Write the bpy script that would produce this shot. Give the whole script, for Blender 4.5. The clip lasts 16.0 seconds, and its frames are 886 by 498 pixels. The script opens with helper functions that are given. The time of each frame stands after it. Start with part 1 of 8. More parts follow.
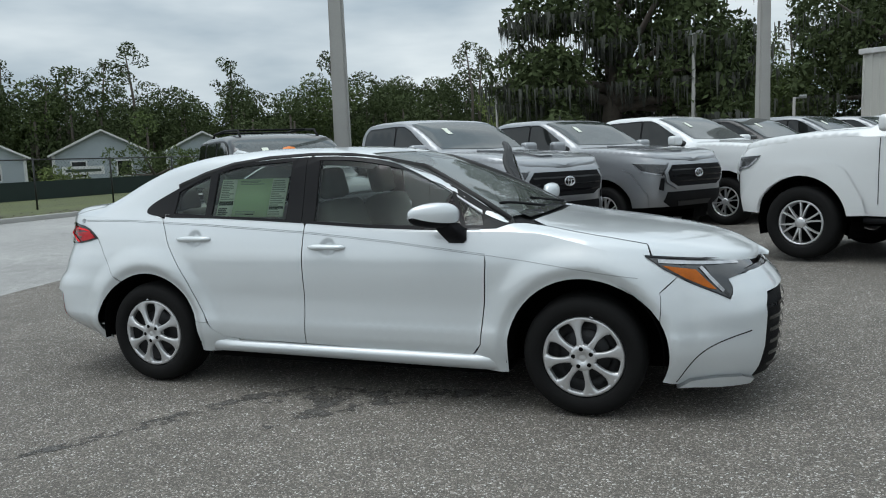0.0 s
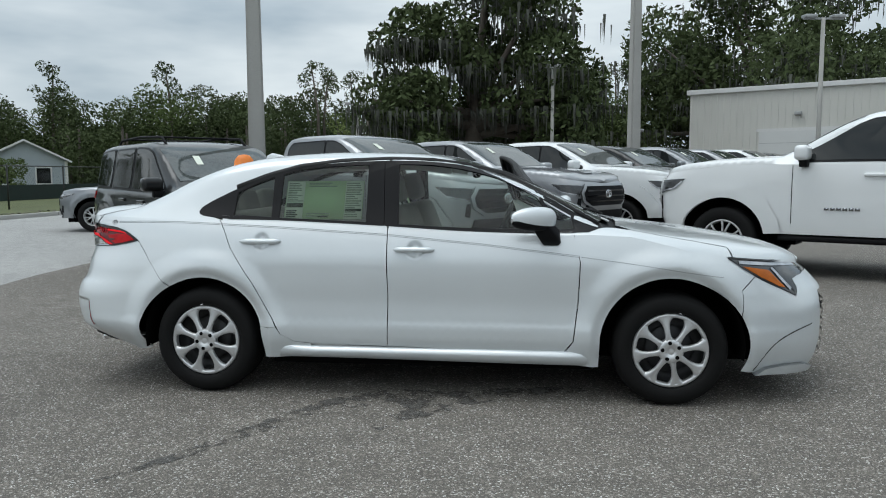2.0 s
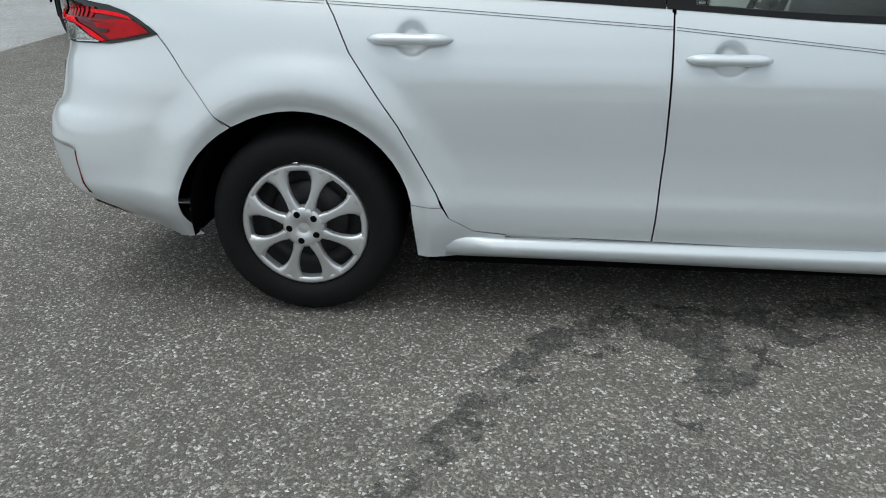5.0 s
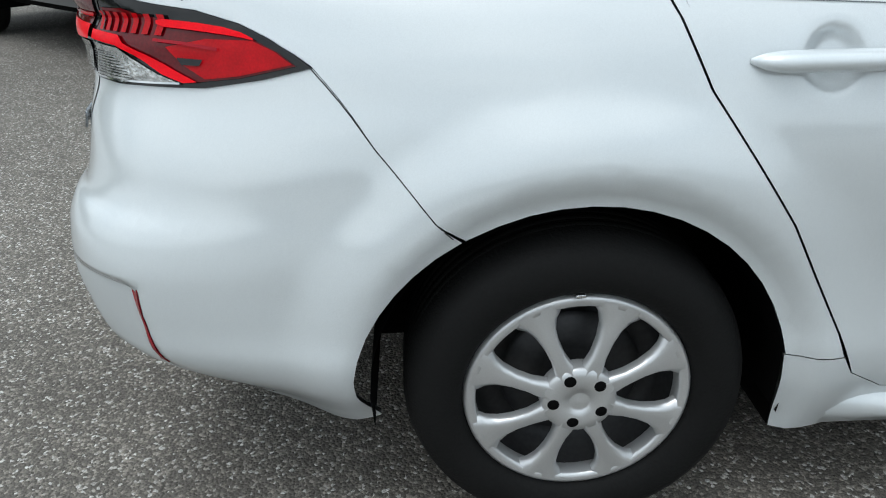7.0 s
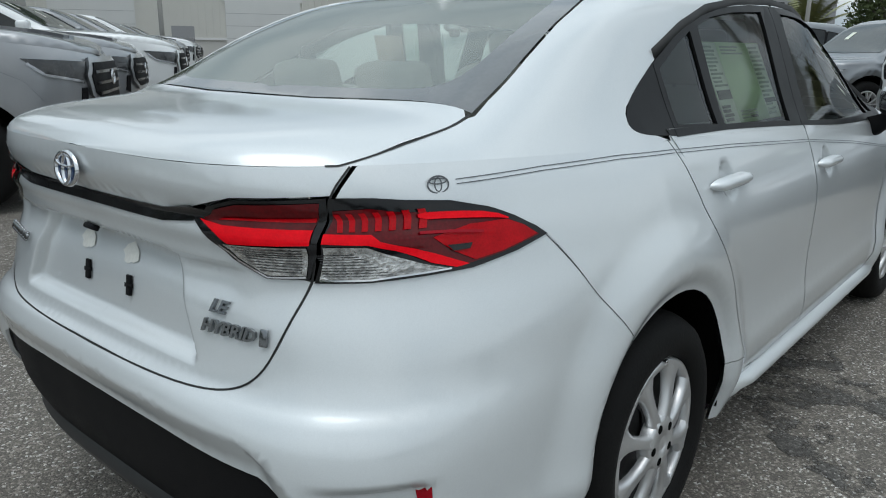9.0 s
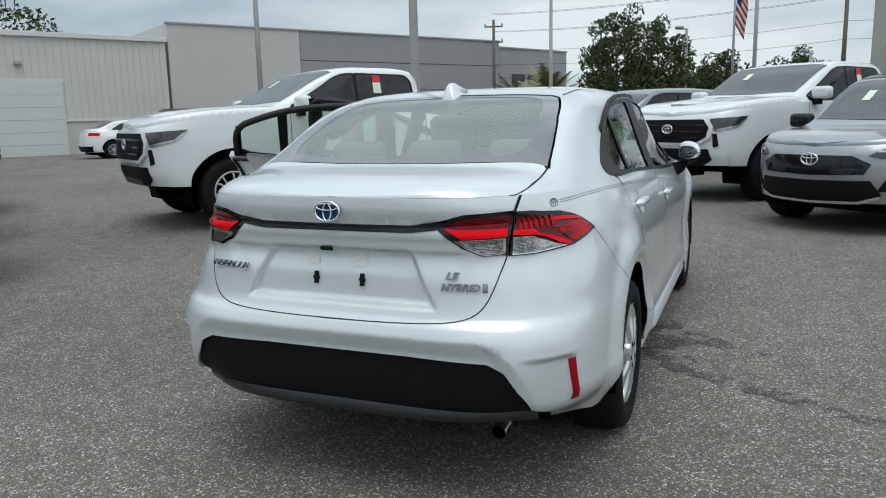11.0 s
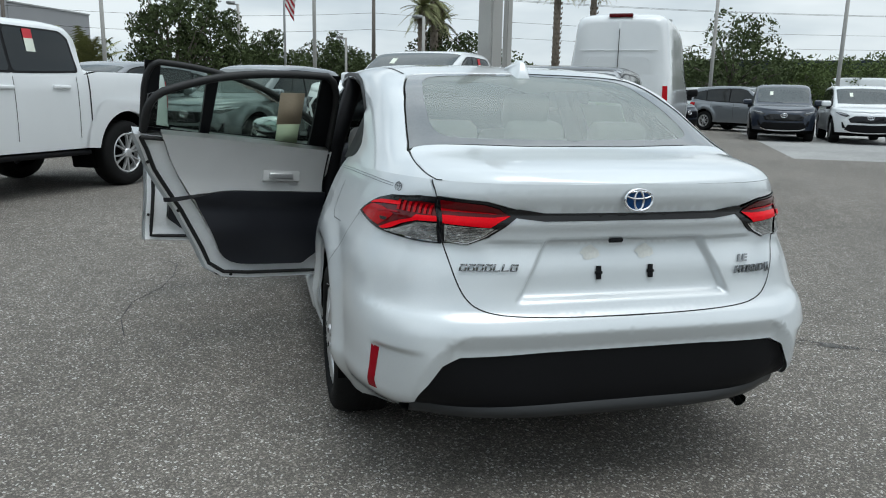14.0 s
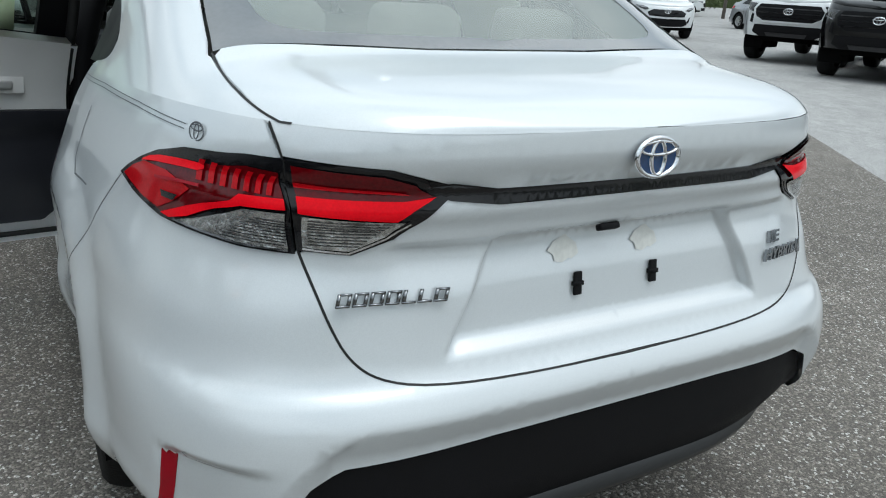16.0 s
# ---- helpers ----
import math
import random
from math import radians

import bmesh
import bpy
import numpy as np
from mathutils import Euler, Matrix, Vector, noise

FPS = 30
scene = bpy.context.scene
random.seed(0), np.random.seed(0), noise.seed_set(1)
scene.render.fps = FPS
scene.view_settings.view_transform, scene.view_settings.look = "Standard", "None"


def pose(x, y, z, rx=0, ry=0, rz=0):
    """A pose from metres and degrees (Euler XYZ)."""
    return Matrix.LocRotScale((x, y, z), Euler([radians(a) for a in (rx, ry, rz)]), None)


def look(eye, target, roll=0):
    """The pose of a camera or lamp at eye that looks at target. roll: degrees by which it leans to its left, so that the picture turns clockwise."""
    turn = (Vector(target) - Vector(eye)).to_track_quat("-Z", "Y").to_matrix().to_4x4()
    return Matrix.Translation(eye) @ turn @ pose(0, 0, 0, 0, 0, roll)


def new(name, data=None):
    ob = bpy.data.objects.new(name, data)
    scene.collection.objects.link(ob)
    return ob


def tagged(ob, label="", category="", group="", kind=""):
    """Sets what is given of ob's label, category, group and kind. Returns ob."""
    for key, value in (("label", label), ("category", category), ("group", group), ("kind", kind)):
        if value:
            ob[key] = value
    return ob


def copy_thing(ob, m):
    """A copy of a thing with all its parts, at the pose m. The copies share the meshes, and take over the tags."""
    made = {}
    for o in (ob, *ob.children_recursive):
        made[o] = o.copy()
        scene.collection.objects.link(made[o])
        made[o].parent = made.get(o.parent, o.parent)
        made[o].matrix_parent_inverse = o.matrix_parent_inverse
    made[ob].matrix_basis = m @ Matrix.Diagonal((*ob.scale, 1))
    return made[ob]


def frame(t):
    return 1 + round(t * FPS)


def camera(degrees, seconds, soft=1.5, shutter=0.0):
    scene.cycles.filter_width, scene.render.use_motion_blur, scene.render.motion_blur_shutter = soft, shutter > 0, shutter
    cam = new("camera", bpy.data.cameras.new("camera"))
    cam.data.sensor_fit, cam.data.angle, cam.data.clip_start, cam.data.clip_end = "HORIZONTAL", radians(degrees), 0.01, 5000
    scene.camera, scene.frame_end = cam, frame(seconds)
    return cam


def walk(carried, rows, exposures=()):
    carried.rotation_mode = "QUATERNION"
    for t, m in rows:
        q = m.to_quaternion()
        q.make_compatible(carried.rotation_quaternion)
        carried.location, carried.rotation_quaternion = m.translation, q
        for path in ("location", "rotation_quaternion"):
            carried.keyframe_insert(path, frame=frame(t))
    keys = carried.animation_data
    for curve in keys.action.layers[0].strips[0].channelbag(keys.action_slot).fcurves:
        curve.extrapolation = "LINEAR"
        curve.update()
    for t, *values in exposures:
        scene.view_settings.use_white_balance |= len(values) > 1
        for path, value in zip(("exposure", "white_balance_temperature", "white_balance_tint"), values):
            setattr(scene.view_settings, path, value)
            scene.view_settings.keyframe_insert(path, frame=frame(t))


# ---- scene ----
cam = camera(61.4, 16.0, soft=1.05)
PATH = [
    (0, (1.971, -4.522, 1.354), (1.288, -2.659, 1.107), -2.1),
    (0.5, (1.562, -4.715, 1.337), (1.014, -2.806, 1.107), -2.1),
    (1, (1.149, -4.804, 1.306), (0.725, -2.861, 1.094), -1.8),
    (1.5, (0.822, -4.871, 1.291), (0.499, -2.907, 1.094), -1.0),
    (2, (0.608, -5.003, 1.29), (0.36, -3.029, 1.093), -0.3),
    (2.5, (0.491, -5.005, 1.284), (0.294, -3.027, 1.06), 0.3),
    (3, (0.292, -4.771, 1.253), (0.144, -2.798, 0.961), 0.8),
    (3.2, (0.192, -4.601, 1.262), (0.062, -2.633, 0.929), 0.8),
    (5.5, (-0.918, -2.624, 1.179), (-1.078, -0.837, 0.296), 0.1),
    (6, (-1.088, -2.263, 1.142), (-1.205, -0.495, 0.215), 0.3),
    (6.5, (-1.258, -2.083, 1.123), (-1.317, -0.314, 0.192), -0.2),
    (7, (-1.631, -1.918, 1.154), (-1.565, -0.122, 0.277), -0.9),
    (7.5, (-1.94, -1.636, 1.156), (-1.667, 0.201, 0.413), -1.5),
    (8, (-2.193, -1.411, 1.193), (-1.527, 0.358, 0.543), -1.1),
    (8.5, (-2.539, -1.369, 1.217), (-1.329, 0.097, 0.594), 1.6),
    (9, (-2.935, -1.489, 1.233), (-1.464, -0.237, 0.715), 0.5),
    (9.2, (-3.093, -1.523, 1.267), (-1.553, -0.341, 0.783), -0.2),
    (11.3, (-4.551, -1.127, 1.296), (-2.694, -0.465, 0.963), -1.1),
    (11.5, (-4.618, -0.956, 1.298), (-2.731, -0.382, 0.966), -0.8),
    (12, (-4.622, -0.462, 1.279), (-2.677, -0.135, 0.949), -0.1),
    (12.5, (-4.636, -0.002, 1.278), (-2.666, 0.076, 0.944), 0.6),
    (13, (-4.626, 0.426, 1.297), (-2.662, 0.283, 0.948), 1.1),
    (13.5, (-4.437, 0.801, 1.301), (-2.499, 0.476, 0.927), 1.2),
    (14, (-4.32, 1.099, 1.305), (-2.421, 0.626, 0.895), 1.2),
    (14.5, (-4.183, 1.226, 1.311), (-2.332, 0.625, 0.847), 1.3),
    (15, (-3.824, 1.069, 1.291), (-2.037, 0.344, 0.763), 1.6),
    (15.5, (-3.51, 0.957, 1.261), (-1.798, 0.113, 0.665), 2.4),
    (16, (-3.196, 0.901, 1.252), (-1.561, -0.036, 0.582), 3.4),
]
walk(cam, [(t, look(eye, target, roll)) for t, eye, target, roll in PATH],
     exposures=[(0.0, -0.04), (3.0, -0.03), (5.5, 0.04), (6.0, 0.06), (6.5, 0.18), (7.0, 0.26), (7.5, 0.02), (8.0, -0.10), (8.5, -0.18), (9.2, -0.18), (11.3, -0.01), (13.0, 0.04), (14.0, 0.07), (15.0, 0.13), (16.0, 0.18)])

# ---- light ----
world = bpy.data.worlds.new("overcast_sky")
scene.world = world
world.use_nodes = True
wn, wl = world.node_tree.nodes, world.node_tree.links
wn.clear()
w_out, w_bg = wn.new("ShaderNodeOutputWorld"), wn.new("ShaderNodeBackground")
w_sky = wn.new("ShaderNodeTexSky")
w_sky.sky_type, w_sky.sun_disc = "NISHITA", False
w_sky.sun_elevation, w_sky.sun_rotation = radians(58), radians(200)
w_sky.air_density, w_sky.dust_density, w_sky.ozone_density = 1.0, 4.0, 1.0
w_co, w_map = wn.new("ShaderNodeTexCoord"), wn.new("ShaderNodeMapping")
w_map.inputs["Scale"].default_value = (1.3, 1.3, 5.0)
w_n1 = wn.new("ShaderNodeTexNoise")
w_n1.inputs["Scale"].default_value, w_n1.inputs["Detail"].default_value, w_n1.inputs["Roughness"].default_value = 1.7, 5.0, 0.5
w_ramp = wn.new("ShaderNodeValToRGB")
w_ramp.color_ramp.elements[0].position, w_ramp.color_ramp.elements[0].color = 0.36, (0.44, 0.545, 0.625, 1)
w_ramp.color_ramp.elements[1].position, w_ramp.color_ramp.elements[1].color = 0.62, (0.87, 0.96, 1.0, 1)
w_scale = wn.new("ShaderNodeMix")
w_scale.data_type, w_scale.blend_type = "RGBA", "MULTIPLY"
w_scale.inputs[0].default_value = 1.0
w_scale.inputs[7].default_value = (0.09, 0.09, 0.09, 1)
w_mix = wn.new("ShaderNodeMix")
w_mix.data_type = "RGBA"
w_mix.inputs[0].default_value = 0.88
wl.new(w_co.outputs["Generated"], w_map.inputs["Vector"])
wl.new(w_map.outputs["Vector"], w_n1.inputs["Vector"])
wl.new(w_n1.outputs["Fac"], w_ramp.inputs["Fac"])
wl.new(w_sky.outputs["Color"], w_scale.inputs[6])
wl.new(w_scale.outputs[2], w_mix.inputs[6])
wl.new(w_ramp.outputs["Color"], w_mix.inputs[7])
# an overcast sky is brighter overhead than at the horizon
w_sep, w_rise, w_gain = wn.new("ShaderNodeSeparateXYZ"), wn.new("ShaderNodeMapRange"), wn.new("ShaderNodeVectorMath")
w_rise.inputs["From Min"].default_value, w_rise.inputs["From Max"].default_value = 0.18, 0.95
w_rise.inputs["To Min"].default_value, w_rise.inputs["To Max"].default_value = 1.0, 1.62
w_gain.operation = "SCALE"
wl.new(w_co.outputs["Generated"], w_sep.inputs[0])
wl.new(w_sep.outputs["Z"], w_rise.inputs["Value"])
wl.new(w_mix.outputs[2], w_gain.inputs[0])
wl.new(w_rise.outputs[0], w_gain.inputs["Scale"])
wl.new(w_gain.outputs[0], w_bg.inputs["Color"])
w_bg.inputs["Strength"].default_value = 0.98
wl.new(w_bg.outputs["Background"], w_out.inputs["Surface"])

sun_data = bpy.data.lights.new("sun", "SUN")
sun_data.energy, sun_data.angle, sun_data.color = 1.1, radians(40), (0.95, 0.985, 1.0)
sun = new("sun", sun_data)
sun.matrix_world = look((0, 0, 40), (12, 4, 0))

# ---- materials ----
def mat_new(name):
    m = bpy.data.materials.new(name)
    m.use_nodes = True
    return m, m.node_tree.nodes, m.node_tree.links, m.node_tree.nodes["Principled BSDF"]


def surface(name, col, rough=0.5, metal=0.0, vary=0.12, scale=8.0, fine=90.0, bump=0.0, coat=0.0, spec=0.5, rvary=0.1, random_tint=0.0):
    """A plain stuff with stains at two scales, a little unevenness in gloss, and relief."""
    m, n, l, p = mat_new(name)
    co = n.new("ShaderNodeTexCoord")
    big, small = n.new("ShaderNodeTexNoise"), n.new("ShaderNodeTexNoise")
    big.inputs["Scale"].default_value, big.inputs["Detail"].default_value = scale, 4
    small.inputs["Scale"].default_value, small.inputs["Detail"].default_value = fine, 3
    l.new(co.outputs["Object"], big.inputs["Vector"]), l.new(co.outputs["Object"], small.inputs["Vector"])
    add = n.new("ShaderNodeMath")
    add.operation = "ADD"
    l.new(big.outputs["Fac"], add.inputs[0]), l.new(small.outputs["Fac"], add.inputs[1])
    rng = n.new("ShaderNodeMapRange")
    rng.inputs["From Min"].default_value, rng.inputs["From Max"].default_value = 0.6, 1.4
    rng.inputs["To Min"].default_value, rng.inputs["To Max"].default_value = 1 - vary, 1 + vary
    l.new(add.outputs[0], rng.inputs["Value"])
    mul = n.new("ShaderNodeVectorMath")
    mul.operation = "SCALE"
    mul.inputs[0].default_value = col
    if random_tint:
        info, r2, m2 = n.new("ShaderNodeObjectInfo"), n.new("ShaderNodeMapRange"), n.new("ShaderNodeMath")
        r2.inputs["To Min"].default_value, r2.inputs["To Max"].default_value = 1 - random_tint, 1 + random_tint
        m2.operation = "MULTIPLY"
        l.new(info.outputs["Random"], r2.inputs["Value"])
        l.new(r2.outputs[0], m2.inputs[0]), l.new(rng.outputs[0], m2.inputs[1])
        l.new(m2.outputs[0], mul.inputs["Scale"])
    else:
        l.new(rng.outputs[0], mul.inputs["Scale"])
    l.new(mul.outputs[0], p.inputs["Base Color"])
    rr = n.new("ShaderNodeMapRange")
    rr.inputs["To Min"].default_value, rr.inputs["To Max"].default_value = max(0.02, rough - rvary), min(1, rough + rvary)
    l.new(big.outputs["Fac"], rr.inputs["Value"]), l.new(rr.outputs[0], p.inputs["Roughness"])
    p.inputs["Metallic"].default_value, p.inputs["Coat Weight"].default_value = metal, coat
    p.inputs["Coat Roughness"].default_value, p.inputs["Specular IOR Level"].default_value = 0.04, spec
    if bump:
        b = n.new("ShaderNodeBump")
        b.inputs["Strength"].default_value, b.inputs["Distance"].default_value = bump, 0.004
        l.new(small.outputs["Fac"], b.inputs["Height"]), l.new(b.outputs["Normal"], p.inputs["Normal"])
    return m


def paint(name, col, metal=0.0, flake=0.05, rough=0.35, ior=1.5):
    """Car paint: a base with a fine metal flake under a clear coat with a faint orange peel and dust."""
    m, n, l, p = mat_new(name)
    co, fl, dust, peel = n.new("ShaderNodeTexCoord"), n.new("ShaderNodeTexVoronoi"), n.new("ShaderNodeTexNoise"), n.new("ShaderNodeTexNoise")
    fl.inputs["Scale"].default_value = 900
    dust.inputs["Scale"].default_value, dust.inputs["Detail"].default_value = 3.0, 6
    peel.inputs["Scale"].default_value, peel.inputs["Detail"].default_value = 260, 1
    for t in (fl, dust, peel):
        l.new(co.outputs["Object"], t.inputs["Vector"])
    r1, r2, add, mul = n.new("ShaderNodeMapRange"), n.new("ShaderNodeMapRange"), n.new("ShaderNodeMath"), n.new("ShaderNodeVectorMath")
    r1.inputs["To Min"].default_value, r1.inputs["To Max"].default_value = 1 - flake, 1 + flake
    r2.inputs["To Min"].default_value, r2.inputs["To Max"].default_value = -0.03, 0.03
    l.new(fl.outputs["Color"], r1.inputs["Value"]), l.new(dust.outputs["Fac"], r2.inputs["Value"])
    l.new(r1.outputs[0], add.inputs[0]), l.new(r2.outputs[0], add.inputs[1])
    mul.operation = "SCALE"
    mul.inputs[0].default_value = col
    l.new(add.outputs[0], mul.inputs["Scale"]), l.new(mul.outputs[0], p.inputs["Base Color"])
    p.inputs["Metallic"].default_value, p.inputs["Roughness"].default_value = metal, rough
    p.inputs["Specular IOR Level"].default_value = 0.3
    p.inputs["Coat Weight"].default_value, p.inputs["Coat IOR"].default_value = 1.0, ior
    rc = n.new("ShaderNodeMapRange")
    rc.inputs["To Min"].default_value, rc.inputs["To Max"].default_value = 0.02, 0.12
    l.new(dust.outputs["Fac"], rc.inputs["Value"]), l.new(rc.outputs[0], p.inputs["Coat Roughness"])
    b = n.new("ShaderNodeBump")
    b.inputs["Strength"].default_value, b.inputs["Distance"].default_value = 0.02, 0.001
    l.new(peel.outputs["Fac"], b.inputs["Height"]), l.new(b.outputs["Normal"], p.inputs["Coat Normal"])
    return m


def glass(name, tint, clear=True, ior=1.5, haze=0.0):
    """A pane: it lets tinted light through and mirrors by Fresnel."""
    m, n, l, p = mat_new(name)
    n.remove(p)
    out = n["Material Output"]
    fr, tr, gl, mix = n.new("ShaderNodeFresnel"), n.new("ShaderNodeBsdfTransparent"), n.new("ShaderNodeBsdfGlossy"), n.new("ShaderNodeMixShader")
    fr.inputs["IOR"].default_value = ior
    co, dust, r = n.new("ShaderNodeTexCoord"), n.new("ShaderNodeTexNoise"), n.new("ShaderNodeMapRange")
    dust.inputs["Scale"].default_value, dust.inputs["Detail"].default_value = 5, 6
    r.inputs["To Min"].default_value, r.inputs["To Max"].default_value = 0.0, 0.06
    l.new(co.outputs["Object"], dust.inputs["Vector"]), l.new(dust.outputs["Fac"], r.inputs["Value"])
    l.new(r.outputs[0], gl.inputs["Roughness"])
    tr.inputs["Color"].default_value = (*tint, 1)
    l.new(fr.outputs[0], mix.inputs[0]), l.new(tr.outputs[0], mix.inputs[1]), l.new(gl.outputs[0], mix.inputs[2])
    if haze:
        # pale haze mixed into the pane, standing for the sky's reflection
        pale_haze, over, hz = n.new("ShaderNodeBsdfDiffuse"), n.new("ShaderNodeMixShader"), n.new("ShaderNodeMapRange")
        pale_haze.inputs["Color"].default_value = (0.59, 0.66, 0.62, 1)
        hz.inputs["To Min"].default_value, hz.inputs["To Max"].default_value = haze * 0.92, haze * 1.08
        l.new(dust.outputs["Fac"], hz.inputs["Value"]), l.new(hz.outputs[0], over.inputs[0])
        l.new(mix.outputs[0], over.inputs[1]), l.new(pale_haze.outputs[0], over.inputs[2])
        l.new(over.outputs[0], out.inputs["Surface"])
    else:
        l.new(mix.outputs[0], out.inputs["Surface"])
    return m


PEARL = paint("pearl_white_paint", (0.655, 0.69, 0.705), 0.22, 0.05, 0.30, ior=1.66)
WHITE = paint("white_paint", (0.72, 0.74, 0.745), 0.0, 0.02, 0.3, ior=1.55)
SILVER = paint("silver_paint", (0.33, 0.34, 0.355), 0.6, 0.12, 0.33)
GREY = paint("grey_paint", (0.22, 0.235, 0.25), 0.6, 0.12, 0.33)
BLACK_PAINT = paint("black_paint", (0.005, 0.0055, 0.006), 0.0, 0.2, 0.3, ior=1.3)
BLUE_PAINT = paint("dark_blue_paint", (0.02, 0.028, 0.045), 0.3, 0.15, 0.3)
SKY_BLUE = paint("blue_paint", (0.04, 0.12, 0.28), 0.3, 0.1, 0.3)
RED_PAINT = paint("red_paint", (0.30, 0.02, 0.02), 0.2, 0.1, 0.3)
TRIM = surface("black_plastic", (0.006, 0.006, 0.007), 0.6, vary=0.2, fine=400, bump=0.15, spec=0.15)
LIP = surface("satin_black_lip", (0.022, 0.023, 0.024), 0.38, vary=0.15, fine=300, spec=0.4)
GLOSS_BLACK = surface("gloss_black", (0.006, 0.006, 0.007), 0.14, vary=0.1, coat=0.25, rvary=0.05, spec=0.35)
RUBBER = surface("tyre_rubber", (0.0065, 0.0065, 0.0065), 0.75, vary=0.35, scale=9, fine=160, bump=0.35, spec=0.2)
SEAL = surface("rubber_seal", (0.008, 0.008, 0.008), 0.6, vary=0.2)
DARK = surface("underbody_black", (0.0025, 0.0025, 0.0025), 0.9, vary=0.3, spec=0.08)
ALLOY = surface("silver_wheel_cover", (0.62, 0.625, 0.63), 0.3, metal=0.65, vary=0.05, fine=300, rvary=0.05)
CHROME = surface("chrome", (0.75, 0.76, 0.78), 0.1, metal=1.0, vary=0.04, rvary=0.05)
STEEL = surface("dark_steel", (0.05, 0.05, 0.052), 0.5, metal=0.7, vary=0.25)
RED_LENS = surface("red_lens", (0.42, 0.002, 0.006), 0.12, vary=0.25, scale=30, fine=260, coat=0.12, rvary=0.04, spec=0.12)
RED_BRIGHT = surface("bright_red_light_guide", (0.80, 0.004, 0.012), 0.2, vary=0.12, scale=40, fine=260, rvary=0.04, spec=0.12)
DEEP_RED = surface("deep_red_reflector", (0.32, 0.003, 0.012), 0.2, vary=0.15, fine=400, bump=0.2, spec=0.25)
DARK_RED = surface("smoked_red_lens", (0.10, 0.001, 0.003), 0.10, vary=0.35, scale=25, fine=200, coat=0.3, rvary=0.04, spec=0.2)
CLEAR_LENS = surface("ribbed_clear_lens", (0.46, 0.455, 0.44), 0.14, metal=0.75, vary=0.75, scale=28, fine=95, bump=0.9, coat=0.6)
AMBER = surface("amber_lens", (0.40, 0.10, 0.006), 0.2, vary=0.3, scale=20, fine=150, bump=0.4, coat=0.15, spec=0.2)
LAMP_DARK = surface("headlamp_inside", (0.03, 0.031, 0.033), 0.2, metal=0.2, vary=0.5, scale=20, fine=90, coat=1.0)
LAMP_CLEAR = surface("headlamp_lens", (0.42, 0.43, 0.45), 0.15, metal=0.6, vary=0.4, scale=20, fine=100, coat=1.0)
DARK_GLASS = surface("dark_glass", (0.008, 0.010, 0.010), 0.05, vary=0.1, rvary=0.03, spec=0.55)
SCREEN_GLASS = surface("windscreen_glass", (0.045, 0.055, 0.055), 0.05, vary=0.4, scale=3, fine=20, rvary=0.03, spec=1.0)
CLEAR_GLASS = glass("green_tinted_glass", (0.66, 0.75, 0.69))
REAR_GLASS = glass("rear_window_glass", (0.84, 0.91, 0.87), ior=2.1, haze=0.24)
FRONT_GLASS = glass("windscreen_clear_glass", (0.80, 0.86, 0.83), ior=1.9, haze=0.08)
BADGE = surface("dark_chrome_badge", (0.26, 0.27, 0.28), 0.18, metal=1.0, vary=0.06, rvary=0.05)
FRAME_BLACK = surface("satin_black_frame", (0.006, 0.006, 0.007), 0.4, vary=0.1, spec=0.2)
# black border, its base raised to grey to hold the glass reflection
FRIT = surface("black_glass_border", (0.11, 0.117, 0.122), 0.12, vary=0.1, coat=1.0)
SEAT = surface("light_grey_seat_cloth", (0.27, 0.265, 0.25), 0.85, vary=0.08, fine=500, bump=0.3)
DOOR_RIM = surface("white_door_rim_paint", (0.88, 0.89, 0.89), 0.3, vary=0.04, coat=1.0)
CARD = surface("light_grey_door_trim", (0.62, 0.62, 0.61), 0.7, vary=0.05, fine=400, bump=0.2)
CARD_BLACK = surface("black_door_trim", (0.012, 0.013, 0.018), 0.45, vary=0.2, fine=500, bump=0.2)
PAPER = surface("white_paper_label", (0.72, 0.76, 0.66), 0.7, vary=0.04)
PAPER_GREEN = surface("pale_green_label", (0.50, 0.62, 0.40), 0.7, vary=0.04)
PAPER_TAN = surface("tan_paper", (0.42, 0.34, 0.24), 0.8, vary=0.06)
INK = surface("printed_ink", (0.05, 0.07, 0.05), 0.7, vary=0.1)
INK_GREY = surface("grey_print", (0.32, 0.36, 0.30), 0.7, vary=0.1)
RED_TAG = surface("red_tag", (0.55, 0.03, 0.04), 0.6, vary=0.06)
EMBLEM_BLUE = surface("blue_emblem_ground", (0.006, 0.035, 0.11), 0.12, vary=0.3, coat=0.3)
STRIPE = surface("grey_pinstripe", (0.10, 0.11, 0.12), 0.5, vary=0.1)
STICKER = surface("worn_adhesive", (0.68, 0.68, 0.64), 0.6, vary=0.15)
CONCRETE = surface("concrete", (0.36, 0.355, 0.335), 0.85, vary=0.12, scale=1.5, fine=60, bump=0.3)
ORANGE = surface("orange_plastic", (0.75, 0.2, 0.02), 0.5, vary=0.15)
TEAL = surface("teal_plastic", (0.01, 0.16, 0.24), 0.5, vary=0.15)
GALV = surface("galvanised_steel", (0.36, 0.37, 0.37), 0.5, metal=0.4, vary=0.12)

# ---- mesh helpers ----
from mathutils.geometry import delaunay_2d_cdt


